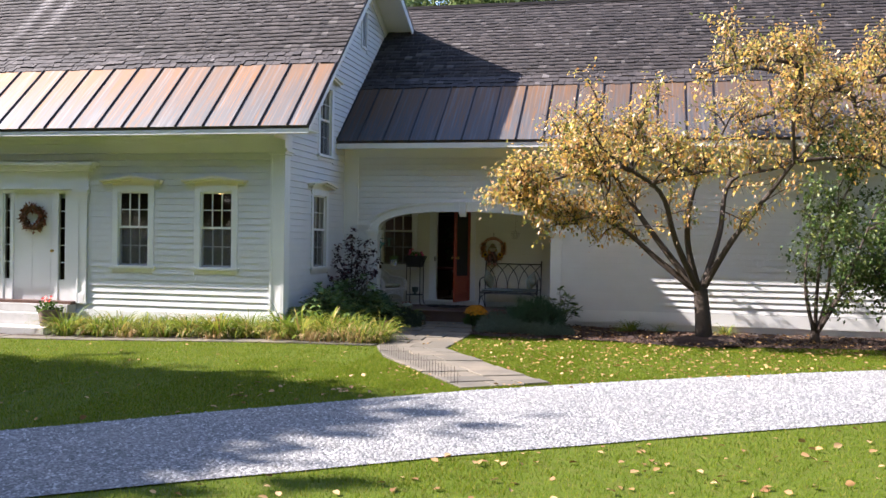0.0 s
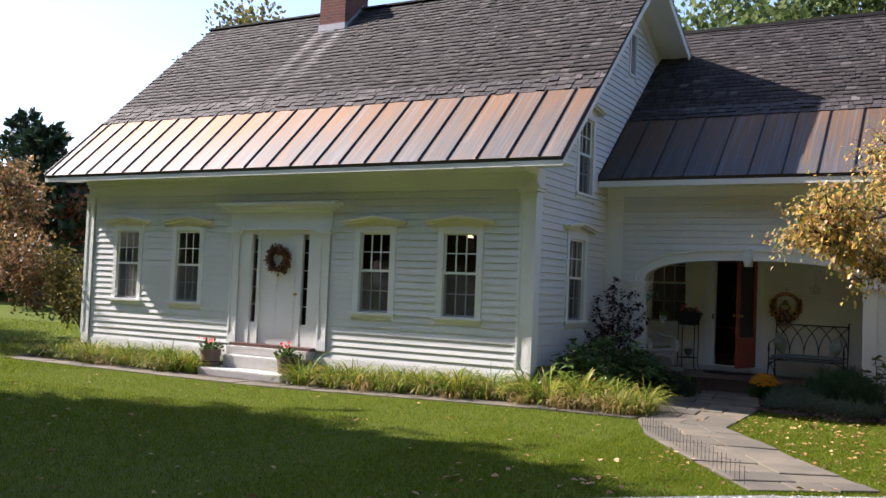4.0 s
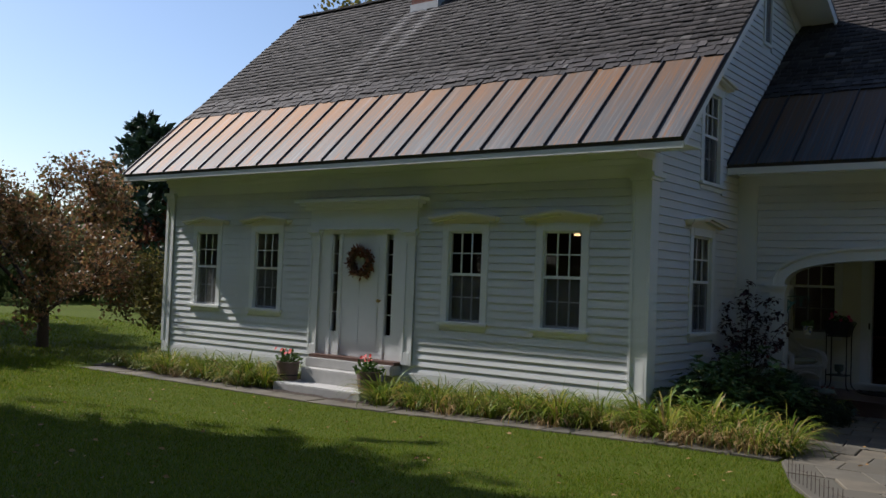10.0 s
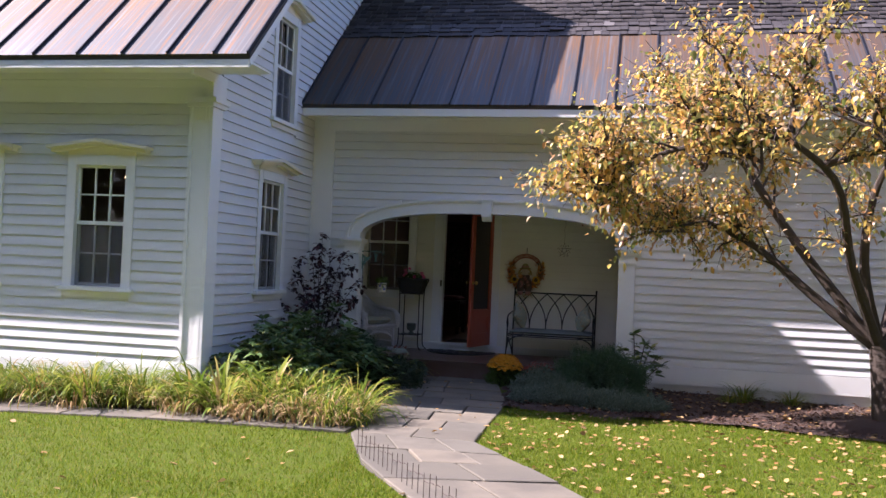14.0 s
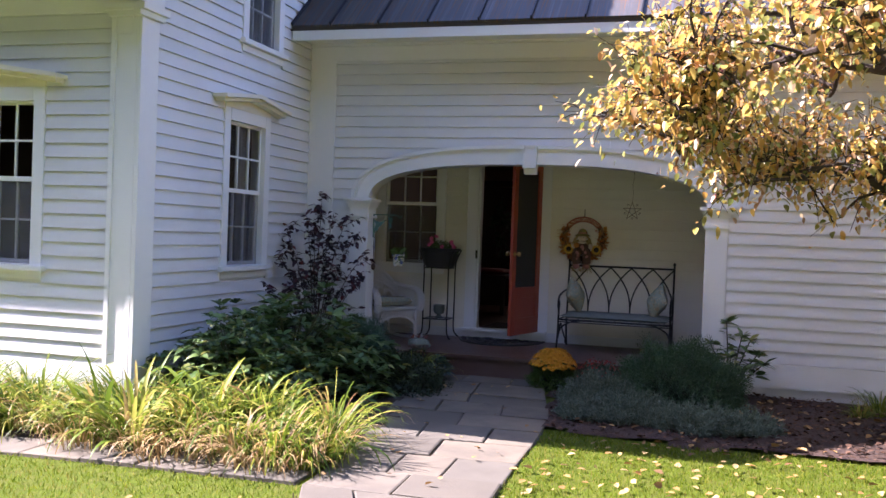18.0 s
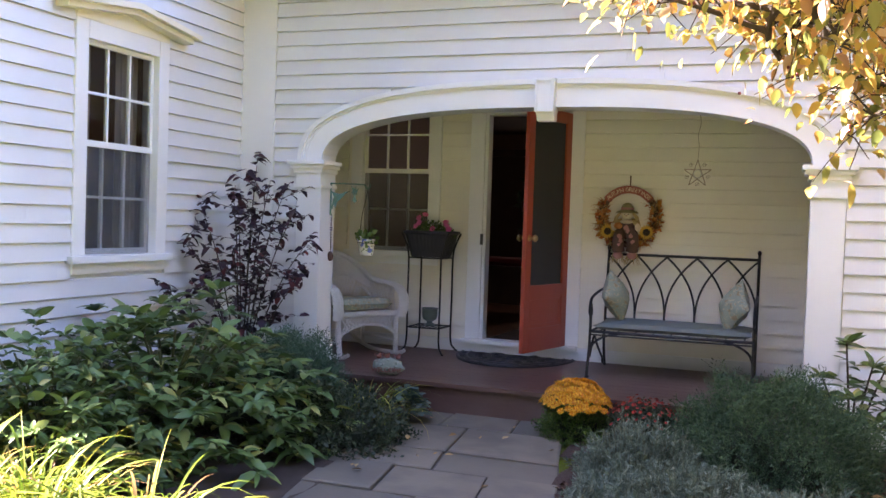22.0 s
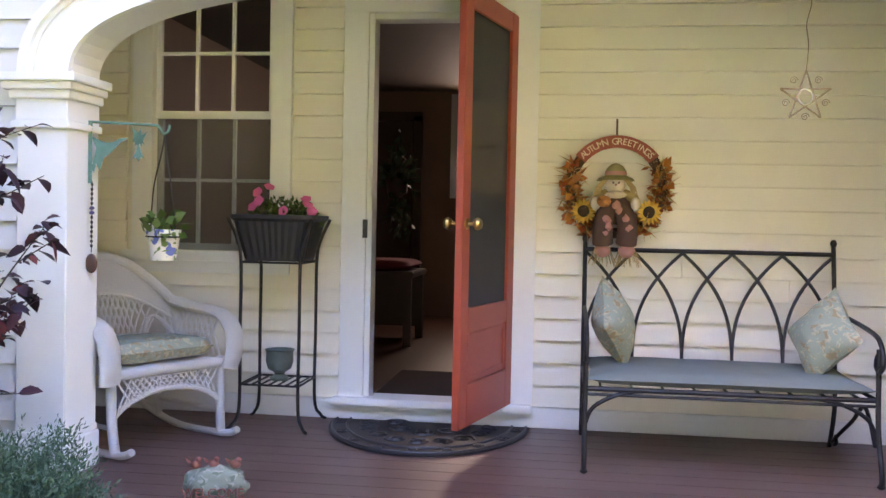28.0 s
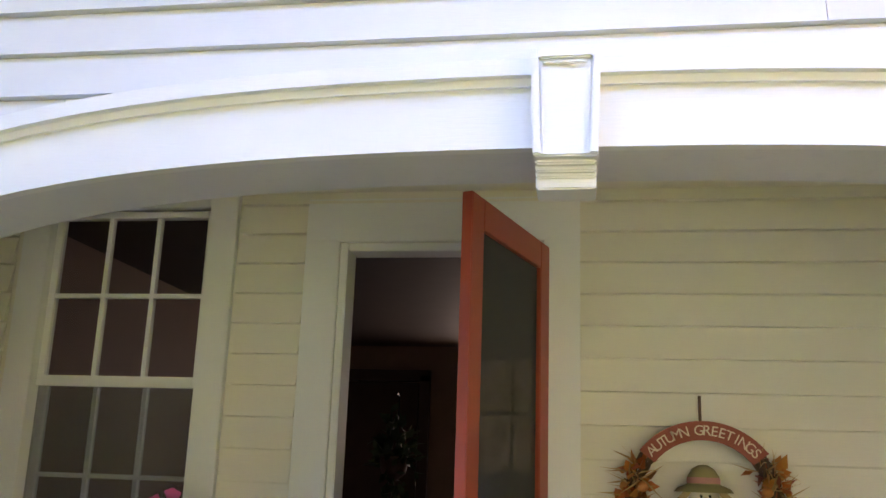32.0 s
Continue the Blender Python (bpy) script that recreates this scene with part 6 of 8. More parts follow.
def fine_leaves(rng, P, D, size, elong=2.4, curl=.3):
    """Smooth oval pointed leaves with a folded midrib that droop to the tip: twelve triangles each."""
    n = len(P)
    D = D / (np.linalg.norm(D, axis=1, keepdims=True) + 1e-9)
    S = np.cross(D, np.tile([0, 0, 1.0], (n, 1)) + rng.normal(0, .35, (n, 3)))
    S /= np.linalg.norm(S, axis=1, keepdims=True) + 1e-9
    N = np.cross(S, D)
    s = (size * rng.uniform(.6, 1.25, n))[:, None]
    w = s / elong * .5
    bend = (curl * rng.uniform(.4, 1.7, n))[:, None]
    dn = np.array([[0, 0, -1.0]])
    mid = [P + D * s * t + dn * s * bend * t * t for t in (0, .2, .48, .78, 1)]
    side = [[mid[k] + q * S * w * f + N * w * .28 * f for k, f in ((1, .72), (2, 1.0), (3, .62))] for q in (1, -1)]
    V = np.stack(mid + side[0] + side[1], 1).reshape(-1, 3)
    i = np.arange(n)[:, None] * 11
    T = []
    for o in (5, 8):
        T += [(0, 1, o), (1, 2, o + 1), (1, o + 1, o), (2, 3, o + 2), (2, o + 2, o + 1), (3, 4, o + 2)]
    T = [t if k < 6 else t[::-1] for k, t in enumerate(T)]
    return V, np.concatenate([i + np.array(t) for t in T], 0)


LILY = leafy("daylily_blades", [(0.0, (.045, .09, .008)), (.4, (.12, .18, .014)), (.76, (.25, .29, .025)), (.90, (.40, .36, .07)), (.96, (.40, .25, .08)), (1.0, (.20, .11, .05))], rough=.45, trans=.35, gloss=.25)
IRIS = leafy("pale_blades", [(0.0, (.07, .13, .012)), (.5, (.19, .25, .025)), (.85, (.36, .36, .07)), (1.0, (.45, .31, .11))], rough=.45, trans=.35, gloss=.25)
DRY = leafy("dry_blades", [(0.0, (.30, .19, .08)), (1.0, (.48, .34, .16))], trans=.2)


def straps(g1, n, spread_, length, width, bend=(.5, 1.6), seg=7, tilt=(.05, .45)):
    """Broad strap leaves, folded along the midrib, that rise from a tuft and arch over to the tip."""
    a = g1.uniform(0, 6.2832, n)
    d = np.stack([np.cos(a), np.sin(a), 0 * a], 1)
    side = np.stack([-np.sin(a), np.cos(a), 0 * a], 1) + g1.normal(0, .15, (n, 3))
    c = d * (spread_ * np.sqrt(g1.rand(n)))[:, None]
    ln, w = length * g1.uniform(.5, 1.15, n), width * g1.uniform(.6, 1.2, n)
    th0, th1 = g1.uniform(*tilt, n), g1.uniform(*bend, n)
    kink = g1.uniform(.35, .95, n)
    out = []
    for k in range(seg + 1):
        t = k / seg
        ww = (w * (.75 + .5 * t - 1.2 * t ** 3))[:, None] * .5
        out += [c - side * ww + [0, 0, .0] - d * ww * .35, c, c + side * ww - d * ww * .35]
        th = th0 + th1 * (t ** 1.4) + np.where(t > kink, .8, 0) * (t - kink)
        c = c + (d * np.sin(th)[:, None] + np.array([0, 0, 1.0]) * np.cos(th)[:, None]) * (ln / seg)[:, None]
    V = np.stack(out, 1).reshape(-1, 3)
    m = 3 * (seg + 1)
    i = np.arange(n)[:, None] * m
    F = np.concatenate([i + [3 * k + q, 3 * k + q + 1, 3 * k + q + 4, 3 * k + q + 3] for k in range(seg) for q in (0, 1)], 0)
    return V, F


rng = np.random.RandomState(11)
variants = [fast_mesh("blades", *straps(rng, 120, .17, .66 + .06 * (k % 3), .020, (1.3, 3.0), 8, (.05, .7)), LILY) for k in range(6)]
ivar = [fast_mesh("blades", *straps(rng, 34, .12, .74, .042, (.6, 2.4), 8, (.05, .7)), IRIS) for k in range(4)]
rr_ = random.Random(8)


def clump(name, me, x, y, s, label, group, z=None):
    o = thing(name, label, "plant", group, m=pose(x, y, (ground_z(x, y) if z is None else z) - .01, rr_.uniform(-6, 6), rr_.uniform(-6, 6), rr_.uniform(0, 360)) @ Matrix.Diagonal((s, s, s, 1)))
    ob = new("foliage", me)
    ob.parent = o
    tagged(ob, kind="stuff")
    return o


x = -10.5
while x < 1.3:
    for y in (-.95, -.62, -.32):
        xx, yy = x + rr_.uniform(-.12, .12), y + rr_.uniform(-.1, .1)
        if not (EC - 1.15 < xx < EC + 1.15) and not (-6.5 < xx < -3.8 and yy < -.7 and False):
            clump("daylily_clump", rr_.choice(variants), xx, yy, rr_.uniform(.62, .98), "arching green daylily clump in the bed under the windows", "daylilies along the front wall")
    x += .30
for x, y, s in ((.75, -1.0, 1.0), (.35, -.85, .95), (1.1, -.72, 1.0), (.85, -1.2, .8), (.55, -.6, .9), (-.1, -.95, .75)):
    clump("iris_clump", rr_.choice(ivar), x, y, s, "tall pale yellow-green iris clump at the corner bed", "irises at the corner")
for x, y, s in ((1.5, -1.05, .85), (1.85, -1.1, .82), (2.1, -.85, .8), (1.6, -.6, .85), (1.95, -.4, .8), (1.3, -.3, .85), (2.1, -1.2, .6)):
    clump("daylily_clump", rr_.choice(variants), x, y, s, "low yellow-green daylily clump at the bed's end", "daylilies along the front wall")
dryv = fast_mesh("dry_blades", *straps(rng, 70, .25, .42, .012, (1.4, 2.8)), DRY)
for x, y in ((.9, -1.2), (1.7, -1.2), (-6.9, -1.0), (1.3, -1.12), (2.05, -.95), (1.15, -1.25), (.4, -1.15), (-.8, -1.12), (-2.4, -1.15), (-8.3, -1.1), (1.9, -1.25)):
    clump("withered_clump", dryv, x, y, 1, "withered brown blades among the daylilies", "withered blades")

# broad-leaved shrub at the corner
HYD = leafy("shrub_leaves", [(0.0, (.05, .095, .03)), (.55, (.09, .155, .045)), (.88, (.14, .21, .06)), (1.0, (.34, .34, .10))], rough=.34, trans=.2)


shrub = thing("corner_shrub", "broad-leaved green shrub by the gable wall", "shrub", m=pose(.80, 1.32, 0))
stems = Geo()
for i in range(26):
    a, k = rr_.uniform(0, 6.28), rr_.uniform(.25, .85)
    stems.tube(curve([(.1 * math.cos(a), .1 * math.sin(a), -.02), (.4 * k * math.cos(a), .4 * k * math.sin(a), .45), (.85 * k * math.cos(a), .8 * k * math.sin(a), .55 + .35 * (1 - k))], 3), .008, 5)
part("woody_stem", stems, plain("green_stem", (.08, .09, .035), .7), shrub)
# leaves in whorls
P, D = [], []
for i in range(430):
    d = rng.normal(0, 1, 3)
    d[2] = abs(d[2])
    d /= np.linalg.norm(d)
    c = d * rng.uniform(.5, 1.0) * np.array([1.05, .95, .92]) * (1 + .12 * math.sin(d[0] * 6) * math.cos(d[1] * 7)) + [0, 0, .02]
    for j in range(7):
        a = 6.2832 * j / 7 + rng.uniform(-.3, .3)
        P.append(c)
        D.append(np.array([math.cos(a), math.sin(a), rng.uniform(-.2, .5)]) + d * .55)
leaves("foliage", shrub, fine_leaves(rng, np.array(P), np.array(D), .15, 2.7, .34), HYD, "whorls of long pointed green leaves").data.shade_smooth()

second = copy_thing(shrub, pose(.66, .50, 0, 0, 0, 140))
second.scale = (.78, .74, .86)

# purple-leaved shrub
PLUM = leafy("plum_leaves", [(0.0, (.024, .013, .022)), (.6, (.050, .024, .036)), (.9, (.085, .032, .045)), (1.0, (.20, .05, .05))], rough=.45, trans=.15)
plum = thing("purple_shrub", "slender shrub with dark purple leaves beside the porch post", "shrub", m=pose(.38, 2.78, 0))
stem = Geo()
P, D = [], []
tips = [(-.12, .36, 1.92), (.10, .2, 1.72), (.28, .1, 1.62), (.42, .0, 1.45), (-.3, -.15, 1.5), (.0, -.1, 1.6), (-.18, .1, 1.66), (.2, -.2, 1.42), (.5, .15, 1.28), (-.28, -.35, 1.25), (.1, -.3, 1.2), (.36, -.28, 1.12), (-.05, -.5, .98), (.58, -.02, 1.05), (-.25, -.75, .95)]
for tx, ty, tz in tips:
    line = curve([(rr_.uniform(-.05, .05), rr_.uniform(-.05, .05), 0), (tx * .25, ty * .25, tz * .4), (tx * .6, ty * .6, tz * .75), (tx, ty, tz)], 6)
    stem.tube(line, .008, 5, .002)
    for k, p in enumerate(line):
        if k < 7:
            continue
        for j in range(2 if k < 14 else 3):
            q = Vector(p) + Vector((rng.normal(0, .02), rng.normal(0, .02), rng.normal(0, .02)))
            P.append(tuple(q))
            D.append((rng.normal(0, 1), rng.normal(0, 1), rng.uniform(-.5, .8)))
        if rng.rand() < .55:
            e = Vector(p) + Vector((rng.normal(0, .15), rng.normal(0, .15), rng.uniform(.02, .16)))
            stem.tube([p, e], .003, 4, .0015)
            for j in range(6):
                q = Vector(p).lerp(e, .3 + .12 * j)
                P.append(tuple(q))
                D.append((rng.normal(0, 1), rng.normal(0, 1), rng.uniform(-.6, .6)))
part("woody_stem", stem, BARK, plum)
leaves("foliage", plum, fine_leaves(rng, np.array(P), np.array(D), .074, 1.5, .3), PLUM, "small dark purple leaves").data.shade_smooth()

# evergreen mounds
def sprays(g, P, D, size, per, elong, spread_=.8):
    """Small flat sprays of narrow leaflets, paired along each twig tip."""
    n = len(P)
    D = D / (np.linalg.norm(D, axis=1, keepdims=True) + 1e-9)
    S = np.cross(D, g.normal(0, 1, (n, 3)))
    S /= np.linalg.norm(S, axis=1, keepdims=True) + 1e-9
    Q, E = [], []
    for k in range(per):
        sg = 1 if k % 2 else -1
        Q.append(P + D * size * .55 * k)
        E.append(D + S * sg * spread_)
    Q, E = np.concatenate(Q), np.concatenate(E)
    return leaf_cloud(g, len(Q), lambda q, m: (Q, E * 1.6), size, elong, .15)


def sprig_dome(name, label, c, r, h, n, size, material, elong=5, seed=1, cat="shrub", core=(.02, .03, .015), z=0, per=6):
    o = thing(name, label, cat, m=pose(c[0], c[1], z))
    g = np.random.RandomState(seed)
    # near-black lump that stands in for the shade deep between the sprigs
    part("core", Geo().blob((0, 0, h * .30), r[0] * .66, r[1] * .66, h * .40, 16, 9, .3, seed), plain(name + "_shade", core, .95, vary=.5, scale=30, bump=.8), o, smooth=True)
    d = g.normal(0, 1, (n, 3))
    d[:, 2] = np.abs(d[:, 2]) + .02
    d /= np.linalg.norm(d, axis=1, keepdims=True)
    lump = 1 + .15 * np.sin(d[:, 0] * 8 + seed) * np.sin(d[:, 1] * 7 + 1) + .10 * np.sin(d[:, 2] * 13 + d[:, 0] * 9) + .06 * np.sin(d[:, 1] * 21 + d[:, 0] * 17)
    P = d * (g.uniform(.62, 1, n) ** .6 * lump)[:, None] * np.array([r[0], r[1], h])
    V, F = sprays(g, P, d + [0, 0, .35] + g.normal(0, .35, (n, 3)), size, per, elong)
    leaves("foliage", o, (V, F), material)
    return o


def feather_mound(name, label, c, r, h, stems_n, material, seed):
    """A mound of thin upright stems, each set with tiny narrow leaflets."""
    o = thing(name, label, "shrub", m=pose(c[0], c[1], 0))
    g = np.random.RandomState(seed)
    a, k = g.uniform(0, 6.2832, stems_n), np.sqrt(g.rand(stems_n))
    B = np.stack([np.cos(a) * k * r[0] * .7, np.sin(a) * k * r[1] * .7, 0 * a], 1)
    T = np.stack([np.cos(a) * k * r[0], np.sin(a) * k * r[1], h * (1 - .6 * k ** 2) * g.uniform(.65, 1.1, stems_n)], 1) + g.normal(0, .02, (stems_n, 3))
    P, D = [], []
    for t in np.linspace(.25, 1, 16):
        for q in range(3):
            P.append(B + (T - B) * (t + g.uniform(-.02, .02)))
            D.append((T - B) * 1.6 + g.normal(0, .22, (stems_n, 3)))
    st_ = Geo()
    for b, t in zip(B, T):
        st_.tube([tuple(b), tuple(t)], .0035, 3, .0015)
    part("stem", st_, bpy.data.materials["green_stem"], o)
    P, D = np.concatenate(P), np.concatenate(D)
    D /= np.linalg.norm(D, axis=1, keepdims=True)
    leaves("foliage", o, leaf_cloud(g, len(P), lambda q, m: (P, D * 1.4), .036, 6, .1), material)
    return o


JUN = leafy("juniper_sprigs", [(0.0, (.032, .075, .045)), (.6, (.065, .13, .072)), (1.0, (.12, .20, .115))], rough=.6, trans=.1)
YEW = leafy("yew_sprigs", [(0.0, (.022, .055, .030)), (.6, (.050, .105, .050)), (1.0, (.10, .165, .075))], rough=.6, trans=.1)
LAV = leafy("grey_sprigs", [(0.0, (.075, .11, .08)), (.6, (.135, .18, .13)), (1.0, (.22, .26, .19))], rough=.8, trans=.1)
GCOV = leafy("dark_groundcover", [(0.0, (.02, .035, .018)), (.7, (.04, .06, .03)), (1.0, (.07, .09, .045))], rough=.6, trans=.1)
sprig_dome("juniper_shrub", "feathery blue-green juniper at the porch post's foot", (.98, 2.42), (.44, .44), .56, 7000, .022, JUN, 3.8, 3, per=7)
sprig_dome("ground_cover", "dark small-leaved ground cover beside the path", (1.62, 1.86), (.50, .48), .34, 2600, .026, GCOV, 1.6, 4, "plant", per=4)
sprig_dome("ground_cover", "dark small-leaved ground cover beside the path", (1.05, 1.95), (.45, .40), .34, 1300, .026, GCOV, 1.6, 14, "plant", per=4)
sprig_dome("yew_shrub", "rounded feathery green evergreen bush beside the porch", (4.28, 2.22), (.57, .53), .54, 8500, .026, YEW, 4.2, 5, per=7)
for lx, ly, lr, lh, ln, ls in ((3.62, 1.75, (.40, .36), .36, 340, 6), (3.95, 1.30, (.46, .34), .27, 330, 16), (4.45, 1.12, (.44, .30), .25, 300, 26), (3.55, 1.28, (.28, .28), .20, 180, 36), (4.85, 1.25, (.28, .24), .20, 150, 46)):
    feather_mound("lavender_shrub", "low grey-green feathery mound beside the path", (lx, ly), lr, lh, ln, LAV, ls)
sedge = clump("sedge_tuft", fast_mesh("blades", *straps(rng, 130, .12, .56, .013, (1.2, 2.8), 8, (.1, .8)), IRIS), 1.72, 2.20, 1, "yellow-green sedge tuft arching over the path", "", 0.02)
clump("sedge_tuft", fast_mesh("blades", *straps(rng, 90, .12, .48, .012, (1.2, 2.8), 8, (.1, .8)), IRIS), 1.30, 2.05, 1, "yellow-green sedge tuft arching over the path", "", 0.02)
kale = thing("kale_plant", "blue-green kale rosette before the porch step", "plant", m=pose(1.86, 2.62, 0))
P, D = [], []
for i in range(120):
    a, k = 2.4 * i, (i / 120) ** .5
    P.append((.10 * k * math.cos(a), .10 * k * math.sin(a), .21 - .13 * k * k))
    D.append((math.cos(a), math.sin(a), 1.3 - 1.2 * k))
leaves("foliage", kale, fine_leaves(rng, np.array(P), np.array(D), .085, 1.05, .25), leafy("kale_leaves", [(0, (.035, .065, .06)), (1, (.10, .15, .13))], rough=.6, trans=.1), "broad crinkled leaves").data.shade_smooth()
part("stem", Geo().tube([(0, 0, -.02), (0, 0, .16)], .02, 8), bpy.data.materials["green_stem"], kale)
# chrysanthemums
for nm, lab, c, r, h, cols, nfl, fr in (("chrysanthemum", "round pot mum covered in golden-orange flowers", (3.04, 2.70), .245, .405, [(0, (.48, .17, .006)), (.6, (.70, .32, .012)), (1, (.78, .44, .03))], 300, .032),
                                        ("chrysanthemum", "dark red chrysanthemum with a few open flowers", (3.50, 2.62), .25, .35, [(0, (.16, .02, .015)), (1, (.42, .05, .03))], 90, .017)):
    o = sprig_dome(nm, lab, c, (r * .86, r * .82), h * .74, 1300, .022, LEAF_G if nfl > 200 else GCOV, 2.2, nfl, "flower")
    pm = leafy("mum_petals_%d" % nfl, cols, trans=.15)
    g1 = np.random.RandomState(nfl)
    for i in range(nfl):
        a, k = 2.39996 * i, math.sqrt((i + .5) / nfl) * .95
        p = Vector((r * k * math.cos(a), r * k * math.sin(a), h * (1 - k ** 3 * .42) - .01 + g1.uniform(-.028, .016)))
        if nfl < 200 and k < .3:
            p.z -= .03
        up = Vector((p.x * 1.6, p.y * 1.6, .35)).normalized()
        aa, bb = up.orthogonal().normalized(), up.cross(up.orthogonal().normalized())
        g = Geo()
        s = fr * g1.uniform(.75, 1.15)
        for ring, (rr, lift, m) in enumerate(((1.0, .1, 11), (.62, .35, 8))):
            for j in range(m):
                t = 6.2832 * (j + ring * .5) / m
                e1, e2 = aa * math.cos(t) + bb * math.sin(t), -aa * math.sin(t) + bb * math.cos(t)
                g.add([p, p + e1 * s * .6 * rr + e2 * s * .17 + up * s * lift, p + e1 * s * rr + up * s * lift * 1.3, p + e1 * s * .6 * rr - e2 * s * .17 + up * s * lift], [(0, 1, 2, 3)])
        part("bloom", g, pm, o)
# rhododendron
rho = thing("rhododendron", "upright rhododendron with long leathery leaves by the wing wall", "shrub", m=pose(4.74, 2.85, 0) @ Matrix.Diagonal((.85, .85, .84, 1)))
P, D = [], []
for tx, ty, tz in ((-.05, .05, .92), (.12, -.12, .78), (.22, .1, .72), (-.22, -.1, .68), (.3, -.05, .58), (-.3, .1, .55), (0, -.25, .55), (.38, .12, .45), (.15, -.3, .42), (-.12, -.28, .40)):
    part("woody_stem", Geo().tube(curve([(0, 0, -.02), (tx * .4, ty * .4, tz * .5), (tx, ty, tz)], 4), .012, 6, .006), BARK, rho)
    for j in range(12):
        a = 6.2832 * j / 9 + rng.uniform(-.2, .2)
        P.append((tx, ty, tz - rng.uniform(0, .03)))
        D.append((math.cos(a), math.sin(a), rng.uniform(-.1, .9)))
    for j in range(12):
        a = rng.uniform(0, 6.28)
        P.append((tx * .75, ty * .75, tz * rng.uniform(.55, .9)))
        D.append((math.cos(a), math.sin(a), rng.uniform(-.3, .4)))
leaves("foliage", rho, fine_leaves(rng, np.array(P), np.array(D), .15, 2.7, .15), HYD, "long leathery leaves").data.shade_smooth()
for i, (x, y, s) in enumerate(((6.1, 2.9, .55), (6.7, 2.95, .45), (7.9, 2.9, .5), (5.9, 2.6, .35))):
    clump("grass_tuft", rr_.choice(variants), x, y, s, "small green tuft against the foundation", "tufts by the foundation")
# flower pots by the front steps
POT = plain("weathered_pot", (.17, .12, .10), .85, vary=.35, scale=12, bump=.4)
GER = leafy("geranium_red", [(0, (.50, .03, .02)), (1, (.70, .10, .08))], trans=.2)
for x in (EC - 1.0, EC + .80):
    o = thing("flower_pot", "weathered brown tub of red geraniums by the front steps", "flower pot", "pots by the steps", m=pose(x, -.62, .01))
    part("tub", Geo().lathe([(.001, 0), (.15, 0), (.155, .02), (.19, .28), (.20, .285), (.20, .31), (.175, .31), (.17, .27), (.001, .26)], 20), POT, o, smooth=True)
    part("hoop", Geo().lathe([(.166, .08), (.172, .08), (.176, .10), (.17, .10)], 20), IRON, o)
    leaves("foliage", o, leaf_cloud(rng, 150, in_dome((0, 0, .27), (.22, .22), .22, .3), .07, 1.2), LEAF_G)
    for j in range(6):
        flower(o, "bloom", (rr_.uniform(-.15, .15), rr_.uniform(-.15, .15), rr_.uniform(.44, .56)), .035, GER, "", rng=rr_)
# front door wreath
dw = thing("door_wreath", "dried wreath of rust and brown leaves on the front door", "wreath")
c2 = Vector((EC, -.03, 2.02))
part("ring", Geo().tube([(c2.x + .2 * math.cos(6.2832 * i / 32), c2.y, c2.z + .2 * math.sin(6.2832 * i / 32)) for i in range(33)], .04, 8, caps=False), TWIG, dw)
DRYL = leafy("dried_leaves", [(0, (.10, .03, .025)), (.5, (.22, .07, .04)), (1, (.30, .17, .11))], trans=.1)
leaves("leaf_spray", dw, leaf_cloud(rng, 420, ring_place(0, 360, .075, c2, .2), .075, 1.6), DRYL)
# small wire fence along the path
fence = thing("wire_edging", "low rusty wire edging along the lawn beside the path", "fence")
WIRE = plain("rusty_wire", (.07, .045, .035), .7, .3)
pa, pb = Vector((2.55, -2.3, 0)), Vector((4.30, -5.0, 0))
for i in range(30):
    p = pa.lerp(pb, i / 29)
    q = pa.lerp(pb, (i + .8) / 29)
    hh = .20 + .02 * math.sin(i * 2.1)
    part("hoop", Geo().tube([(p.x, p.y, -.02), (p.x, p.y, hh), (p.x, p.y, hh)], .003, 4).tube([(p.x, p.y, hh * .75), (q.x, q.y, hh * .75)], .0022, 4), WIRE, fence)

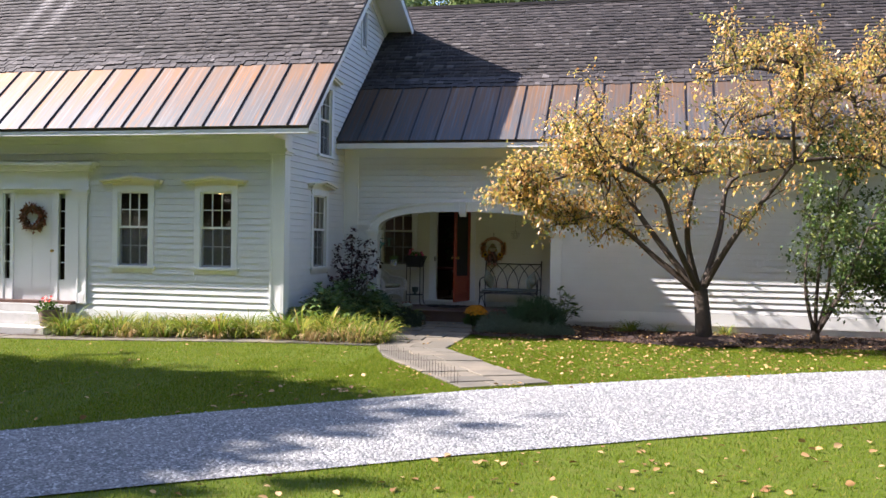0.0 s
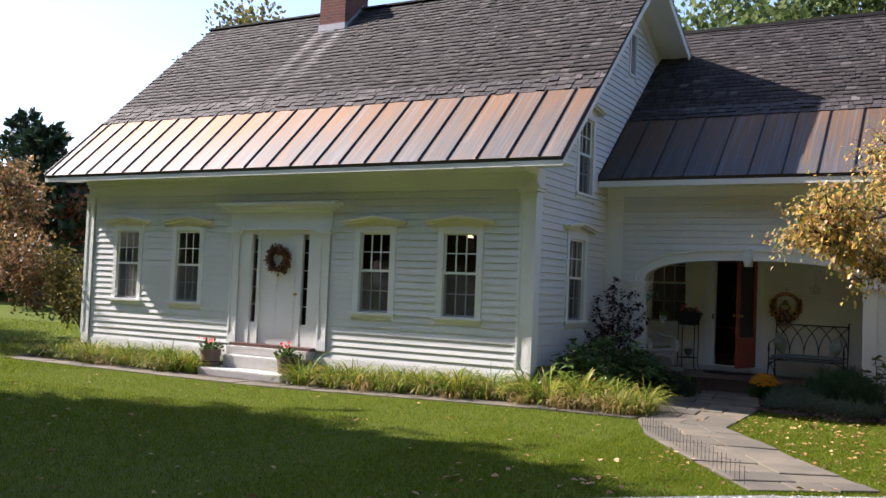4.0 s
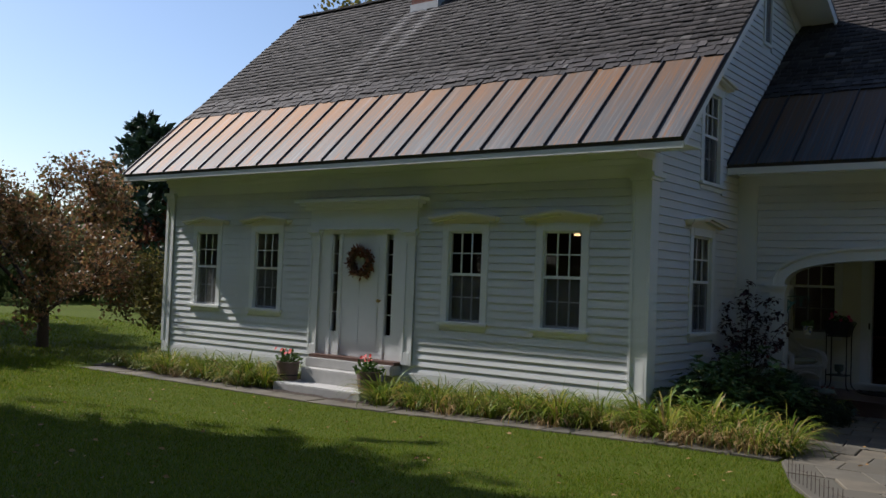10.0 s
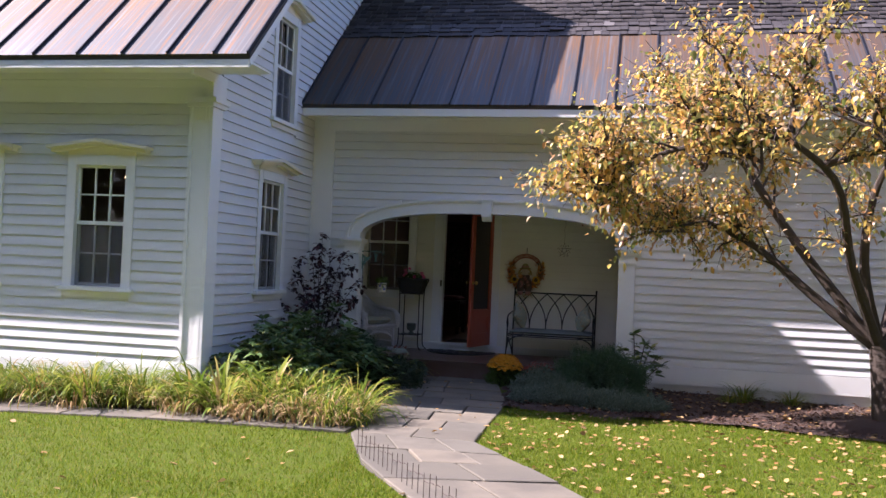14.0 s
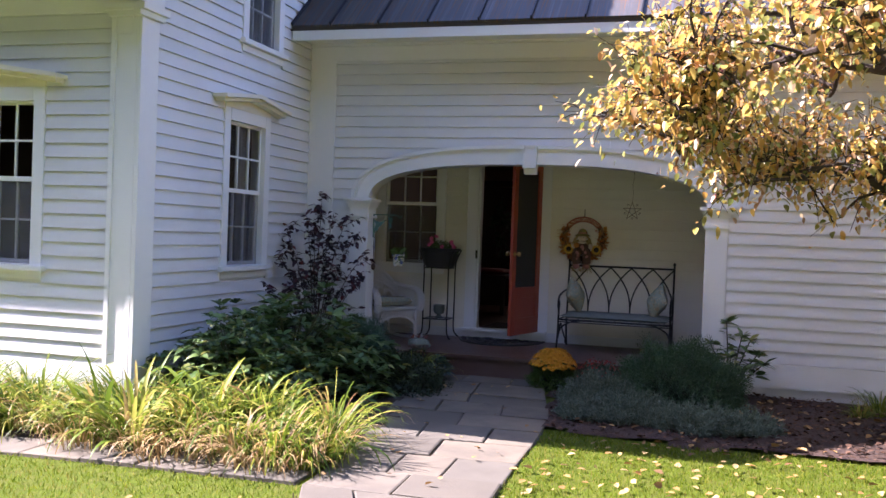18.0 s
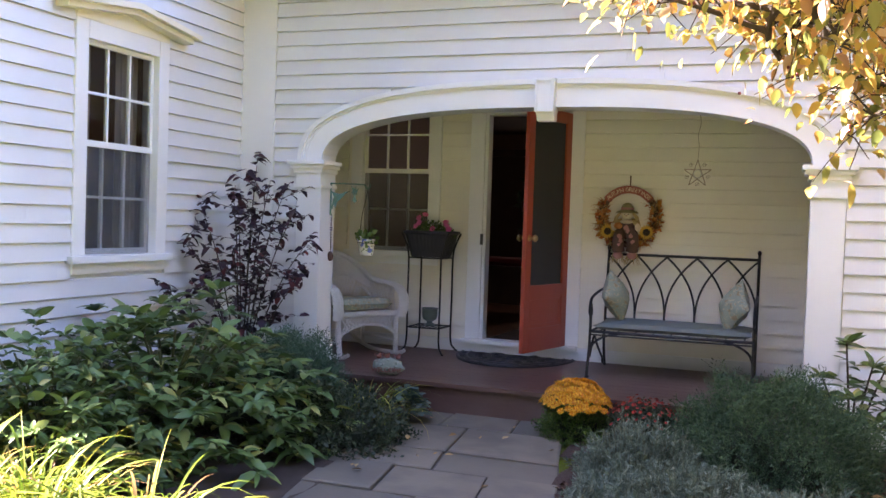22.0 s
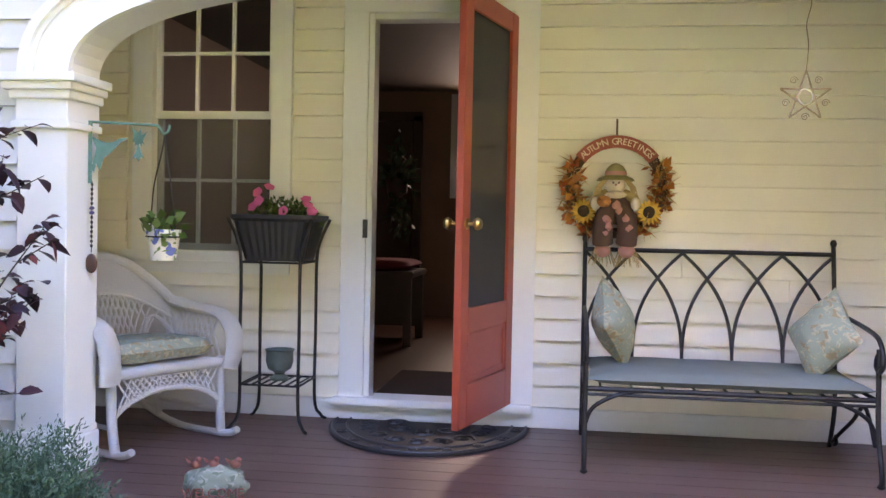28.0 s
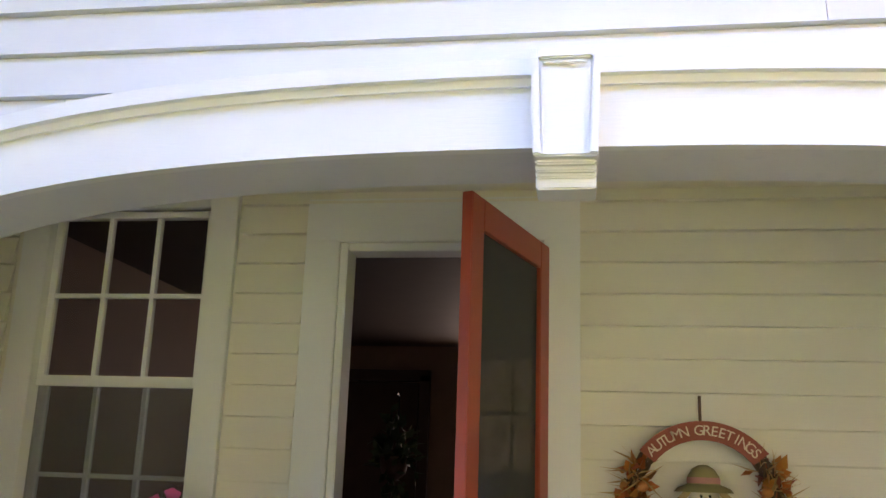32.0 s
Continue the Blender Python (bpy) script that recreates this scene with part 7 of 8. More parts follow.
# ---------- trees ----------
def tree(name, label, base, targets, trunk, fork, leaf_n, leaf_size, material, seed, sub=5, twigs=5, reach=.9, spread_=.35, trunk_r=.12, bark=None, elong=1.7, thin=1.0, droop=.0, lean=(0, 0), mothers=6, oval=False):
    """A tapered trunk that forks into limbs towards targets, with branches, twigs and separate leaves round the twigs."""
    o = thing(name, label, "tree", m=pose(*base))
    r1 = np.random.RandomState(seed)
    bark = bark or BARK
    f = Vector((lean[0], lean[1], fork))
    part("trunk", Geo().tube(curve([(0, 0, -.15), (.0, .0, .02), (f.x * .4, f.y * .4, fork * .5), f], 6), trunk_r * 1.15, 12, trunk_r * .8), bark, o, smooth=True)
    pts, dirs = [], []
    tw = Geo()
    lines = []
    for num, (tx, ty, tz) in enumerate(targets):
        t = Vector((tx, ty, tz))
        root, thick = f - Vector((0, 0, .12)), .44
        if num >= mothers and lines:
            # later limbs grow from the nearest stretch of an earlier one
            cand = [(((p - t).length + .5 * abs(p.z - t.z)), p, k) for ln in lines for k, p in enumerate(ln) if 5 < k < 14]
            _, root, k = min(cand, key=lambda c: c[0])
            thick = .26
        mid = root.lerp(t, .5) + Vector((r1.normal(0, .14), r1.normal(0, .14), .10 + abs(r1.normal(0, .12)))) * (t - root).length * .5
        line = curve([root, root.lerp(mid, .5) + Vector((r1.normal(0, .08), r1.normal(0, .08), .03)), mid, mid.lerp(t, .5) + Vector((r1.normal(0, .10), r1.normal(0, .10), r1.normal(0, .06))), t], 5)
        lines.append(line)
        part("limb", Geo().tube(line, trunk_r * thick, 8, trunk_r * .06), bark, o, smooth=True)
        for k in range(sub):
            u = .32 + .68 * (k + r1.rand()) / sub
            p = line[min(int(u * (len(line) - 1)), len(line) - 1)]
            d = Vector((r1.normal(0, 1), r1.normal(0, 1), r1.normal(.25, .6))).normalized()
            d = (d + (t - f).normalized() * .6).normalized()
            e = p + d * reach * r1.uniform(.5, 1.1)
            bl = curve([p, p.lerp(e, .5) + Vector((r1.normal(0, .08), r1.normal(0, .08), .06)) * reach, e + Vector((0, 0, -droop * reach))], 4)
            part("branch", Geo().tube(bl, trunk_r * .11, 6, trunk_r * .035), bark, o, smooth=True)
            for m in range(twigs):
                q = bl[r1.randint(2, len(bl))]
                d2 = (Vector((r1.normal(0, 1), r1.normal(0, 1), r1.normal(.15, .8))).normalized() + d * .5).normalized()
                e2 = q + d2 * reach * spread_ * r1.uniform(.5, 1.3) - Vector((0, 0, droop * .2))
                tw.tube([q, q.lerp(e2, .5) + Vector((0, 0, .03)), e2], trunk_r * .04, 4, trunk_r * .015)
                for s in np.linspace(.1, 1.05, leaf_n):
                    if r1.rand() < thin:
                        c = q.lerp(e2, s)
                        pts.append(np.array(c) + r1.normal(0, leaf_size * 1.0, 3))
                        dirs.append(np.array(d2) * .4 + r1.normal(0, 1, 3) + [0, 0, -.35])
    tagged(part("twig_spray", tw, bark, o), kind="stuff")
    if oval:
        V, F = fine_leaves(r1, np.array(pts), np.array(dirs), leaf_size, elong, .35)
    else:
        V, F = leaf_cloud(r1, len(pts), lambda g_, n_: (np.array(pts), np.array(dirs)), leaf_size, elong, .3)
    leaves("crown", o, (V, F), material, "")
    if oval:
        # small dark red fruit in hanging bunches
        fr = Geo()
        for q in r1.permutation(len(pts))[:260]:
            for m in range(r1.randint(1, 4)):
                p = pts[q] + r1.normal(0, .018, 3) + [0, 0, -.03]
                fr.blob(p, .008, .008, .009, 7, 4)
        tagged(part("fruit", fr, plain("crabapple_fruit", (.16, .02, .02), .35), o, "small dark red crabapples"), kind="stuff")
    return o


GOLD = leafy("golden_leaves", [(0.0, (.13, .17, .04)), (.22, (.28, .27, .07)), (.40, (.58, .44, .10)), (.66, (.70, .42, .10)), (.84, (.42, .21, .08)), (1.0, (.72, .60, .40))], rough=.30, trans=.45, gloss=.5)
r2 = random.Random(21)
tg = [(2.3, -1.1, 3.5), (-2.0, -1.8, 3.5), (-1.9, .6, 4.2), (2.0, 1.3, 3.2), (.3, -1.4, 3.4), (-2.9, .4, 2.5), (.3, -2.3, 2.6), (.7, 1.4, 3.9), (2.1, .3, 3.8), (1.1, -2.2, 4.0), (1.7, 1.2, 4.4), (-1.1, 1.1, 3.3), (1.6, -1.9, 3.1), (-.7, -1.9, 2.8), (3.1, -.6, 3.9), (3.2, 1.1, 3.4), (2.7, .5, 2.8), (-2.1, .9, 2.8), (-2.5, -1.3, 2.8), (-1.7, -1.8, 2.3), (3.1, .4, 4.4), (-2.6, .1, 3.5), (-.2, -2.3, 3.8), (3.2, -1.0, 2.5), (-1.8, -.3, 3.0), (-1.1, -1.3, 3.7), (-3.1, -.7, 2.35), (-3.0, -1.5, 2.45), (-3.2, -.1, 2.15), (-2.7, .1, 1.95), (-2.2, -.4, 1.95), (-1.6, .2, 2.1), (-3.1, -.85, 2.3), (-2.9, -.45, 2.15), (.2, .2, 4.2)]
tg = [(x * (.985 if x < -2.4 else 1), y, z * (1.12 if x > -.5 and z > 3 else 1.04)) for x, y, z in tg]
tree("crabapple_tree", "spreading crabapple tree with golden autumn leaves before the wing", (7.40, 1.25, -.0), tg, .95, .95, 16, .062, GOLD, 31, 9, 10, .68, .46, .15, elong=1.45, lean=(-.08, .05), thin=.56, mothers=6, oval=True)
mound = Geo().blob((7.4, 1.25, -.06), .75, .65, .16, 24, 8, .25, 4)
MULCH = plain("bark_mulch", (.055, .031, .021), .95, vary=.5, scale=45, bump=.9)
tagged(new("mulch_mound", mound.mesh("mulch_mound", MULCH, True)), "low mound of red-brown bark mulch round the tree", "mulch")
VINE = leafy("bush_leaves", [(0.0, (.035, .070, .015)), (.6, (.075, .125, .03)), (1.0, (.17, .19, .05))], rough=.45, trans=.3)
tree("tall_bush", "tall leafy green bush with many stems by the wing", (9.35, 2.0, -.05), [(-.3, 0, 2.4), (.3, -.3, 3.0), (.7, .1, 2.2), (1.1, -.2, 2.8), (.5, -.5, 1.4), (1.2, -.4, 1.6), (.9, .2, 3.6), (-.1, -.4, 3.4), (1.6, -.3, 2.2), (1.4, -.5, 1.0)], .3, .25, 16, .075, VINE, 8, 7, 7, .55, .5, .09, thin=.9)
tree("tall_bush", "tall leafy green bush with many stems by the wing", (10.6, 1.7, -.05), [(-.3, 0, 2.0), (.3, -.3, 2.6), (.7, .1, 3.0), (0, -.4, 1.2), (-.5, -.3, 1.5), (.5, .3, 3.6)], .3, .25, 16, .08, VINE, 9, 7, 7, .6, .5, .08, thin=.9)
RUST = leafy("rusty_leaves", [(0.0, (.08, .09, .03)), (.4, (.17, .12, .05)), (.75, (.26, .12, .055)), (1.0, (.34, .22, .09))], rough=.5, trans=.35)
tg = [(-.3 + r * w * math.cos(a), -.5 + r * w * math.sin(a), 1.0 + 3.1 * u) for a, u, r, w in [(i * 2.4, ((i * 53) % 31) / 31, .5 + .5 * ((i * 37) % 10) / 10, 3.7 * math.sqrt(1 - (((i * 53) % 31) / 34) ** 2)) for i in range(31)]]
tree("crabapple_tree", "round crabapple tree with rust-coloured leaves at the lawn's far edge", (-15.2, .15, -.13), tg, 1.0, .9, 18, .11, RUST, 33, 7, 7, .75, .5, .14, thin=.85)
YELB = leafy("yellowing_leaves", [(0.0, (.06, .07, .02)), (.6, (.16, .14, .03)), (1.0, (.24, .19, .05))], trans=.25)
tree("yellow_bush", "bushy shrub turning yellow at the house corner", (-13.0, 2.2, -.13), [(math.cos(i * 2.4) * .9, math.sin(i * 2.4) * .9, .7 + 1.3 * ((i * 7) % 10) / 10) for i in range(14)], .3, .25, 14, .10, YELB, 36, 6, 6, .55, .5, .06)

DARKL = leafy("dark_tree_leaves", [(0.0, (.05, .085, .03)), (.6, (.105, .15, .05)), (1.0, (.19, .22, .08))], rough=.45, trans=.45)
PINE = leafy("pine_needles", [(0.0, (.014, .030, .014)), (.6, (.028, .052, .024)), (1.0, (.05, .08, .035))], rough=.6, trans=.1)
REDM = leafy("red_maple_leaves", [(0.0, (.10, .045, .025)), (.6, (.20, .06, .03)), (1.0, (.26, .12, .05))], trans=.25)


def big_tree(name, label, base, h, r, material, seed, n=26, low=.22, size=.28, per=5, thin=.9, sub=6, twigs=6):
    g = random.Random(seed)
    t = []
    for i in range(n):
        z = low + (1 - low) * (i + .5) / n
        w = math.sin(math.pi * min(max((z - low) / (1 - low), .02), .98)) ** .6
        a = i * 2.4 + g.uniform(-.4, .4)
        k = g.uniform(.55, 1.0) * r * w
        t.append((k * math.cos(a), k * math.sin(a), z * h))
    return tree(name, label, base, t, None, low * h * .9, per, size, material, seed, sub, twigs, r * .34, .45, h * .022, thin=thin)


big_tree("shade_tree", "tall dark maple shading the lawn", (-29.5, -.8, -.1), 10.6, 4.4, DARKL, 41, 38, .08, .30, 22)
big_tree("shade_tree", "tall dark maple shading the lawn", (-16.5, -11.4, -.1), 16.7, 3.4, DARKL, 42, 46, .34, .50, 20)
big_tree("shade_tree", "tall dark maple shading the lawn", (-17.0, -13.7, -.1), 14.0, 4.6, DARKL, 43, 40, .10, .55, 17)
big_tree("shade_tree", "tall dark maple shading the lawn", (-20.5, -4.6, -.1), 7.4, 2.8, DARKL, 44, 26, .10, .30, 14)
big_tree("shade_tree", "tall dark maple shading the lawn", (-13.7, -12.2, -.1), 13.2, 3.6, DARKL, 47, 44, .25, .55, 17)
big_tree("far_maple", "maple turned red beyond the lawn", (-33, 17, -.1), 6.6, 4.0, REDM, 45, 28, .10, .26, 14)


def pine(base, h, r, seed, label):
    """A white pine: straight trunk with tiers of flat boughs."""
    o = thing("pine_tree", label, "tree", m=pose(*base))
    g1 = np.random.RandomState(seed)
    part("trunk", Geo().tube([(0, 0, -.2), (0.1, 0, h * .5), (0, 0, h)], h * .018, 10, .03), BARK, o, smooth=True)
    P, D = [], []
    for i in range(46):
        z = h * (.16 + .82 * i / 46)
        w = r * (1 - (i / 46)) ** .75 * g1.uniform(.55, 1.1) + .3
        a = i * 2.4 + g1.uniform(-.4, .4)
        d = np.array([math.cos(a), math.sin(a), .18])
        part("bough", Geo().tube([(0, 0, z), tuple(d * w * .6 + [0, 0, z]), tuple(d * w + [0, 0, z + .1 * w])], .05, 5, .015), BARK, o)
        for k in range(60):
            t = g1.uniform(.2, 1.05)
            P.append(d * w * t + [0, 0, z] + g1.normal(0, 1, 3) * [.28 * w * .45, .28 * w * .45, .16])
            D.append(d + g1.normal(0, .8, 3) + [0, 0, .3])
    leaves("crown", o, leaf_cloud(g1, len(P), lambda q, m: (np.array(P), np.array(D)), .5, 2.2, .15), PINE)


pine((-45, 23, 0), 11.6, 3.8, 51, "tall dark white pine beyond the lawn")
pine((-42, 31, 0), 10.5, 3.4, 52, "tall dark white pine beyond the lawn")
pine((-31.5, 14.5, 0), 8.4, 3.0, 53, "dark pine behind the house corner")

# woods all round, far off
def woods(name, spots, material, seed, label, n=900, size=.20):
    g1 = np.random.RandomState(seed)
    V, F, k = [], [], 0
    for x, y, h, r in spots:
        d = g1.normal(0, 1, (n, 3))
        d /= np.linalg.norm(d, axis=1, keepdims=True)
        lump = 1 + .28 * np.sin(d[:, 0] * 5 + x) * np.cos(d[:, 2] * 6 + y) + .15 * np.sin(d[:, 1] * 9 + x)
        P = np.array([x, y, h * .55]) + d * (g1.uniform(.6, 1, n) * lump)[:, None] * np.array([r, r, h * .46])
        P[:, 2] = np.maximum(P[:, 2], .3)
        v, f = leaf_cloud(g1, n, lambda q, m: (P, d), r * size, 1.3, .2)
        V.append(v)
        F.append(f + k)
        k += len(v)
    ob = new(name, fast_mesh(name, np.concatenate(V), np.concatenate(F), material))
    return tagged(ob, label, "woods", kind="stuff")


g2 = random.Random(77)
back = [(x, g2.uniform(36, 50), g2.uniform(21, 25), g2.uniform(6, 8)) for x in range(-9, 64, 5)]
woods("far_woods", back, DARKL, 61, "green woods behind the house", 15000, .065)
woods("far_woods", [(-25, 22, 15.2, 4.2), (9.0, 48, 20, 5)], YELB, 62, "yellowing trees behind the house", 22000, .06)
woods("far_woods", [(-15.5, 28, 18.6, 3.4), (-12, 31, 18.2, 3.4)], REDM, 63, "reddening trees behind the house", 24000, .075)
side = [(-60 + g2.uniform(-6, 6), y, g2.uniform(5, 7), g2.uniform(4, 6)) for y in range(-40, 60, 8)]
woods("far_woods", side, DARKL, 64, "dark woods across the far lawn", 1300)
hedge = [(-44 + g2.uniform(-3, 3), y, g2.uniform(3, 4.6), 3.2) for y in range(-26, 44, 4)]
woods("far_woods", hedge, DARKL, 67, "dark undergrowth beyond the far lawn", 900)
edge_ = [(-27 + g2.uniform(-1.5, 1.5), y, g2.uniform(2.0, 3.4), 1.9) for y in range(-16, 4, 2)]
woods("far_woods", edge_, DARKL, 68, "dark undergrowth at the lawn's edge", 1500, .12)
# unseen trees behind the camera, added to keep southern skylight off the house
unseen_woods = [(4 + 30 * math.cos(a) + g2.uniform(-2, 2), -10 + 22 * math.sin(a) + g2.uniform(-2, 2), g2.uniform(21, 26), g2.uniform(5, 6.5)) for a in [math.pi + .75 + i * .10 for i in range(23)]]
woods("far_woods", unseen_woods, DARKL, 65, "tall dark woods out of view, added to block skylight", 2600, .15)
rightw = [(48 + g2.uniform(-4, 4), y, g2.uniform(12, 17), 5.5) for y in range(-20, 40, 8)]
woods("far_woods", rightw, DARKL, 66, "dark woods beyond the wing", 600)

# ---------- paths ----------
FLAG = None


def flag_mat():
    k = Nodes("flagstone")
    r = k.rand()
    n = k.noise(k.world(), 2.2, 5)
    f = k.noise(k.world(), 35, 4)
    col = k.ramp(r, [(0.0, (.088, .079, .058)), (.4, (.132, .114, .082)), (.75, (.18, .15, .104)), (1.0, (.105, .098, .077))])
    col = k.mix(k.ramp(n, [(.42, (0, 0, 0)), (.62, (.7, .7, .7))]), col, (.082, .073, .055))
    col = k.mix(k.math("MULTIPLY", f, .3), col, (.09, .081, .064))
    k.bump(f, .35, .006)
    return k.done(col, .8)


FLAG = flag_mat()
JOINT = plain("joint_soil", (.075, .066, .052), .95, vary=.5, scale=30, bump=.6)


def in_poly(x, y, poly):
    c = False
    for (x0, y0), (x1, y1) in zip(poly, poly[1:] + poly[:1]):
        if (y0 > y) != (y1 > y) and x < (x1 - x0) * (y - y0) / (y1 - y0) + x0:
            c = not c
    return c


def clip(poly, a, b, keep):
    """Cut a convex polygon by the line through a and b; keep: +1 its left side."""
    out = []
    sd = lambda p: keep * ((b[0] - a[0]) * (p[1] - a[1]) - (b[1] - a[1]) * (p[0] - a[0]))
    for p, q in zip(poly, poly[1:] + poly[:1]):
        s, t = sd(p), sd(q)
        if s >= 0:
            out.append(p)
        if (s > 0 > t) or (s < 0 < t):
            k = s / (s - t)
            out.append((p[0] + (q[0] - p[0]) * k, p[1] + (q[1] - p[1]) * k))
    return out


def flags(name, strip, label, seed, zf, cols, bed_mat=None):
    """Flagstones laid in courses across a strip of quads (left, right edge points in order)."""
    g1 = random.Random(seed)
    base = Geo()
    n = len(strip)
    base.add([(*p, zf(*p) + .004) for pr in strip for p in pr], [(2 * i, 2 * i + 1, 2 * i + 3, 2 * i + 2) for i in range(n - 1)])
    o = setting(name, base, JOINT, label, "path")

    def at(u, v):
        k = min(int(v), n - 2)
        t = v - k
        (a, b), (c, d) = strip[k], strip[k + 1]
        l = (a[0] + (c[0] - a[0]) * t, a[1] + (c[1] - a[1]) * t)
        r = (b[0] + (d[0] - b[0]) * t, b[1] + (d[1] - b[1]) * t)
        return (l[0] + (r[0] - l[0]) * u, l[1] + (r[1] - l[1]) * u)
    v = 0.0
    while v < n - 1 - .01:
        k = min(int(v), n - 2)
        ln = math.hypot((strip[k + 1][0][0] - strip[k][0][0] + strip[k + 1][1][0] - strip[k][1][0]) / 2, (strip[k + 1][0][1] - strip[k][0][1] + strip[k + 1][1][1] - strip[k][1][1]) / 2)
        dv = min(g1.uniform(.38, .62) / max(ln, .05), n - 1 - v)
        if n - 1 - v - dv < .12:
            dv = n - 1 - v
        us = [0.0]
        c = g1.choice(cols)
        for i in range(1, c):
            us.append(i / c + g1.uniform(-.1, .1) / c * 1.6)
        us.append(1.0)
        sk = g1.uniform(-.05, .05)
        for a, b in zip(us, us[1:]):
            corners = [(a, v), (b, v), (b, v + dv), (a, v + dv)]
            pts = [at(min(max(u, 0), 1), min(max(w, 0), n - 1.0001)) for u, w in corners]
            cx_, cy_ = sum(p[0] for p in pts) / 4, sum(p[1] for p in pts) / 4
            q = []
            for p in pts:
                d = math.hypot(p[0] - cx_, p[1] - cy_)
                s = 1 - .008 / max(d, .05) - g1.uniform(0, .012)
                q.append((cx_ + (p[0] - cx_) * s, cy_ + (p[1] - cy_) * s))
            h = g1.uniform(.018, .032)
            tilt = g1.uniform(-.006, .006)
            g = Geo()
            m = 0.012
            top = [(cx_ + (p[0] - cx_) * (1 - m / .3), cy_ + (p[1] - cy_) * (1 - m / .3)) for p in q]
            g.add([(*p, zf(*p)) for p in q] + [(*p, zf(*p) + h * .8 + tilt * (p[0] - cx_)) for p in q] + [(*p, zf(*p) + h + tilt * (p[0] - cx_)) for p in top],
                  [(0, 1, 5, 4), (1, 2, 6, 5), (2, 3, 7, 6), (3, 0, 4, 7), (4, 5, 9, 8), (5, 6, 10, 9), (6, 7, 11, 10), (7, 4, 8, 11), (8, 9, 10, 11)])
            part("flagstone", g, FLAG, o)
        v += dv
    return o


walk_main = [((1.72, 3.02), (2.92, 3.02)), ((1.74, 2.2), (3.05, 2.2)), ((1.86, 1.2), (3.28, 1.2)), ((2.05, .2), (3.33, .3)), ((2.2, -.7), (3.34, -.6)), ((2.25, -1.55), (3.38, -1.55)), ((2.72, -2.75), (4.0, -2.45)), ((3.55, -4.0), (4.66, -3.55)), ((4.38, -5.2), (5.34, -4.52))]
flags("pavement_walk", walk_main, "flagstone walk leading to the porch", 3, ground_z, (2, 3, 3))
edge_walk = [((x, -1.60 + .012 * (x + 4)), (x, -1.18 + .01 * (x + 4))) for x in (2.2, .8, -.6, -2, -3.4, -4.8, -6.2, -7.6, -9, -10.6)]
flags("pavement_edge", edge_walk, "narrow flagstone edging along the flower bed", 9, ground_z, (1, 1, 2))
# planting beds
BED = plain("dark_bed_soil", (.045, .030, .020), .95, vary=.5, scale=30, bump=.9)


def bed(name, poly, material, label, z=.012):
    g = Geo()
    xs = [p[0] for p in poly]
    ys = [p[1] for p in poly]
    st = .11
    nx, ny = int((max(xs) - min(xs)) / st) + 2, int((max(ys) - min(ys)) / st) + 2
    idx, vs = {}, []
    for j in range(ny + 1):
        for i in range(nx + 1):
            x, y = min(xs) + (i - .5) * st, min(ys) + (j - .5) * st
            idx[i, j] = len(vs)
            vs.append((x, y, ground_z(x, y) + z + .03 * noise.noise(Vector((x * 3, y * 3, 0)))))
    fs = [(idx[i, j], idx[i + 1, j], idx[i + 1, j + 1], idx[i, j + 1]) for j in range(ny) for i in range(nx) if in_poly(vs[idx[i, j]][0] + st / 2, vs[idx[i, j]][1] + st / 2, poly)]
    return setting(name, g.add(vs, fs), material, label, "flower bed", smooth=True)


bed("ground_bed_front", [(-10.9, -1.2), (2.2, -1.2), (2.15, .4), (1.8, 1.6), (1.75, 3.2), (-.2, 3.2), (-.2, .1), (-10.9, .1)], BED, "dark soil of the flower bed under the windows", .022)
bed("ground_bed_wing", [(3.0, 2.98), (3.30, .70), (4.4, .55), (5.6, .62), (6.5, .55), (7.4, .35), (8.2, .7), (10, 1.1), (14, 1.3), (14.6, 3.4), (3.0, 3.4)], MULCH, "bark mulch bed along the wing's foot", .022)


# ---------- grass, stones and fallen leaves ----------
def scatter(n, seed, box, keep):
    g1 = np.random.RandomState(seed)
    x = g1.uniform(box[0], box[1], n)
    y = g1.uniform(box[2], box[3], n)
    m = keep(x, y)
    return x[m], y[m]


def np_smooth(a, b, x):
    t = np.clip((x - a) / (b - a), 0, 1)
    return t * t * (3 - 2 * t)


def gz(x, y):
    return -0.13 * (1 - np_smooth(-5, 2, x)) * np_smooth(-9, -2, y) - 0.05 * np_smooth(4.5, 7, x) * np_smooth(-1, 2, y) + np.where((y < -4) & (x < 0), .02, 0)


far_v = np.vectorize(drive_far)
near_v = np.vectorize(drive_near)


def in_poly_np(x, y, poly):
    c = np.zeros(len(x), bool)
    for (x0, y0), (x1, y1) in zip(poly, poly[1:] + poly[:1]):
        if y0 == y1:
            continue
        c ^= ((y0 > y) != (y1 > y)) & (x < (x1 - x0) * (y - y0) / (y1 - y0) + x0)
    return c


walk_poly = [p[0] for p in walk_main] + [p[1] for p in walk_main[::-1]]
BEDS = [[(-11.2, -1.67), (2.2, -1.50), (2.2, 3.2), (-11.2, 3.2)], [(3.0, 3.4), (3.30, .70), (4.4, .55), (5.6, .62), (6.5, .55), (7.4, .35), (8.2, .7), (10, 1.1), (14, 1.3), (15, 3.4)], walk_poly]


def on_lawn(x, y):
    m = ~((y < far_v(x) + .03) & (y > near_v(x) - .03))
    for p in BEDS:
        m &= ~in_poly_np(x, y, p)
    return m & ~((x > -10.6) & (x < 3) & (y > .0)) & (y < np.where(x > 3, 3.2, 99))


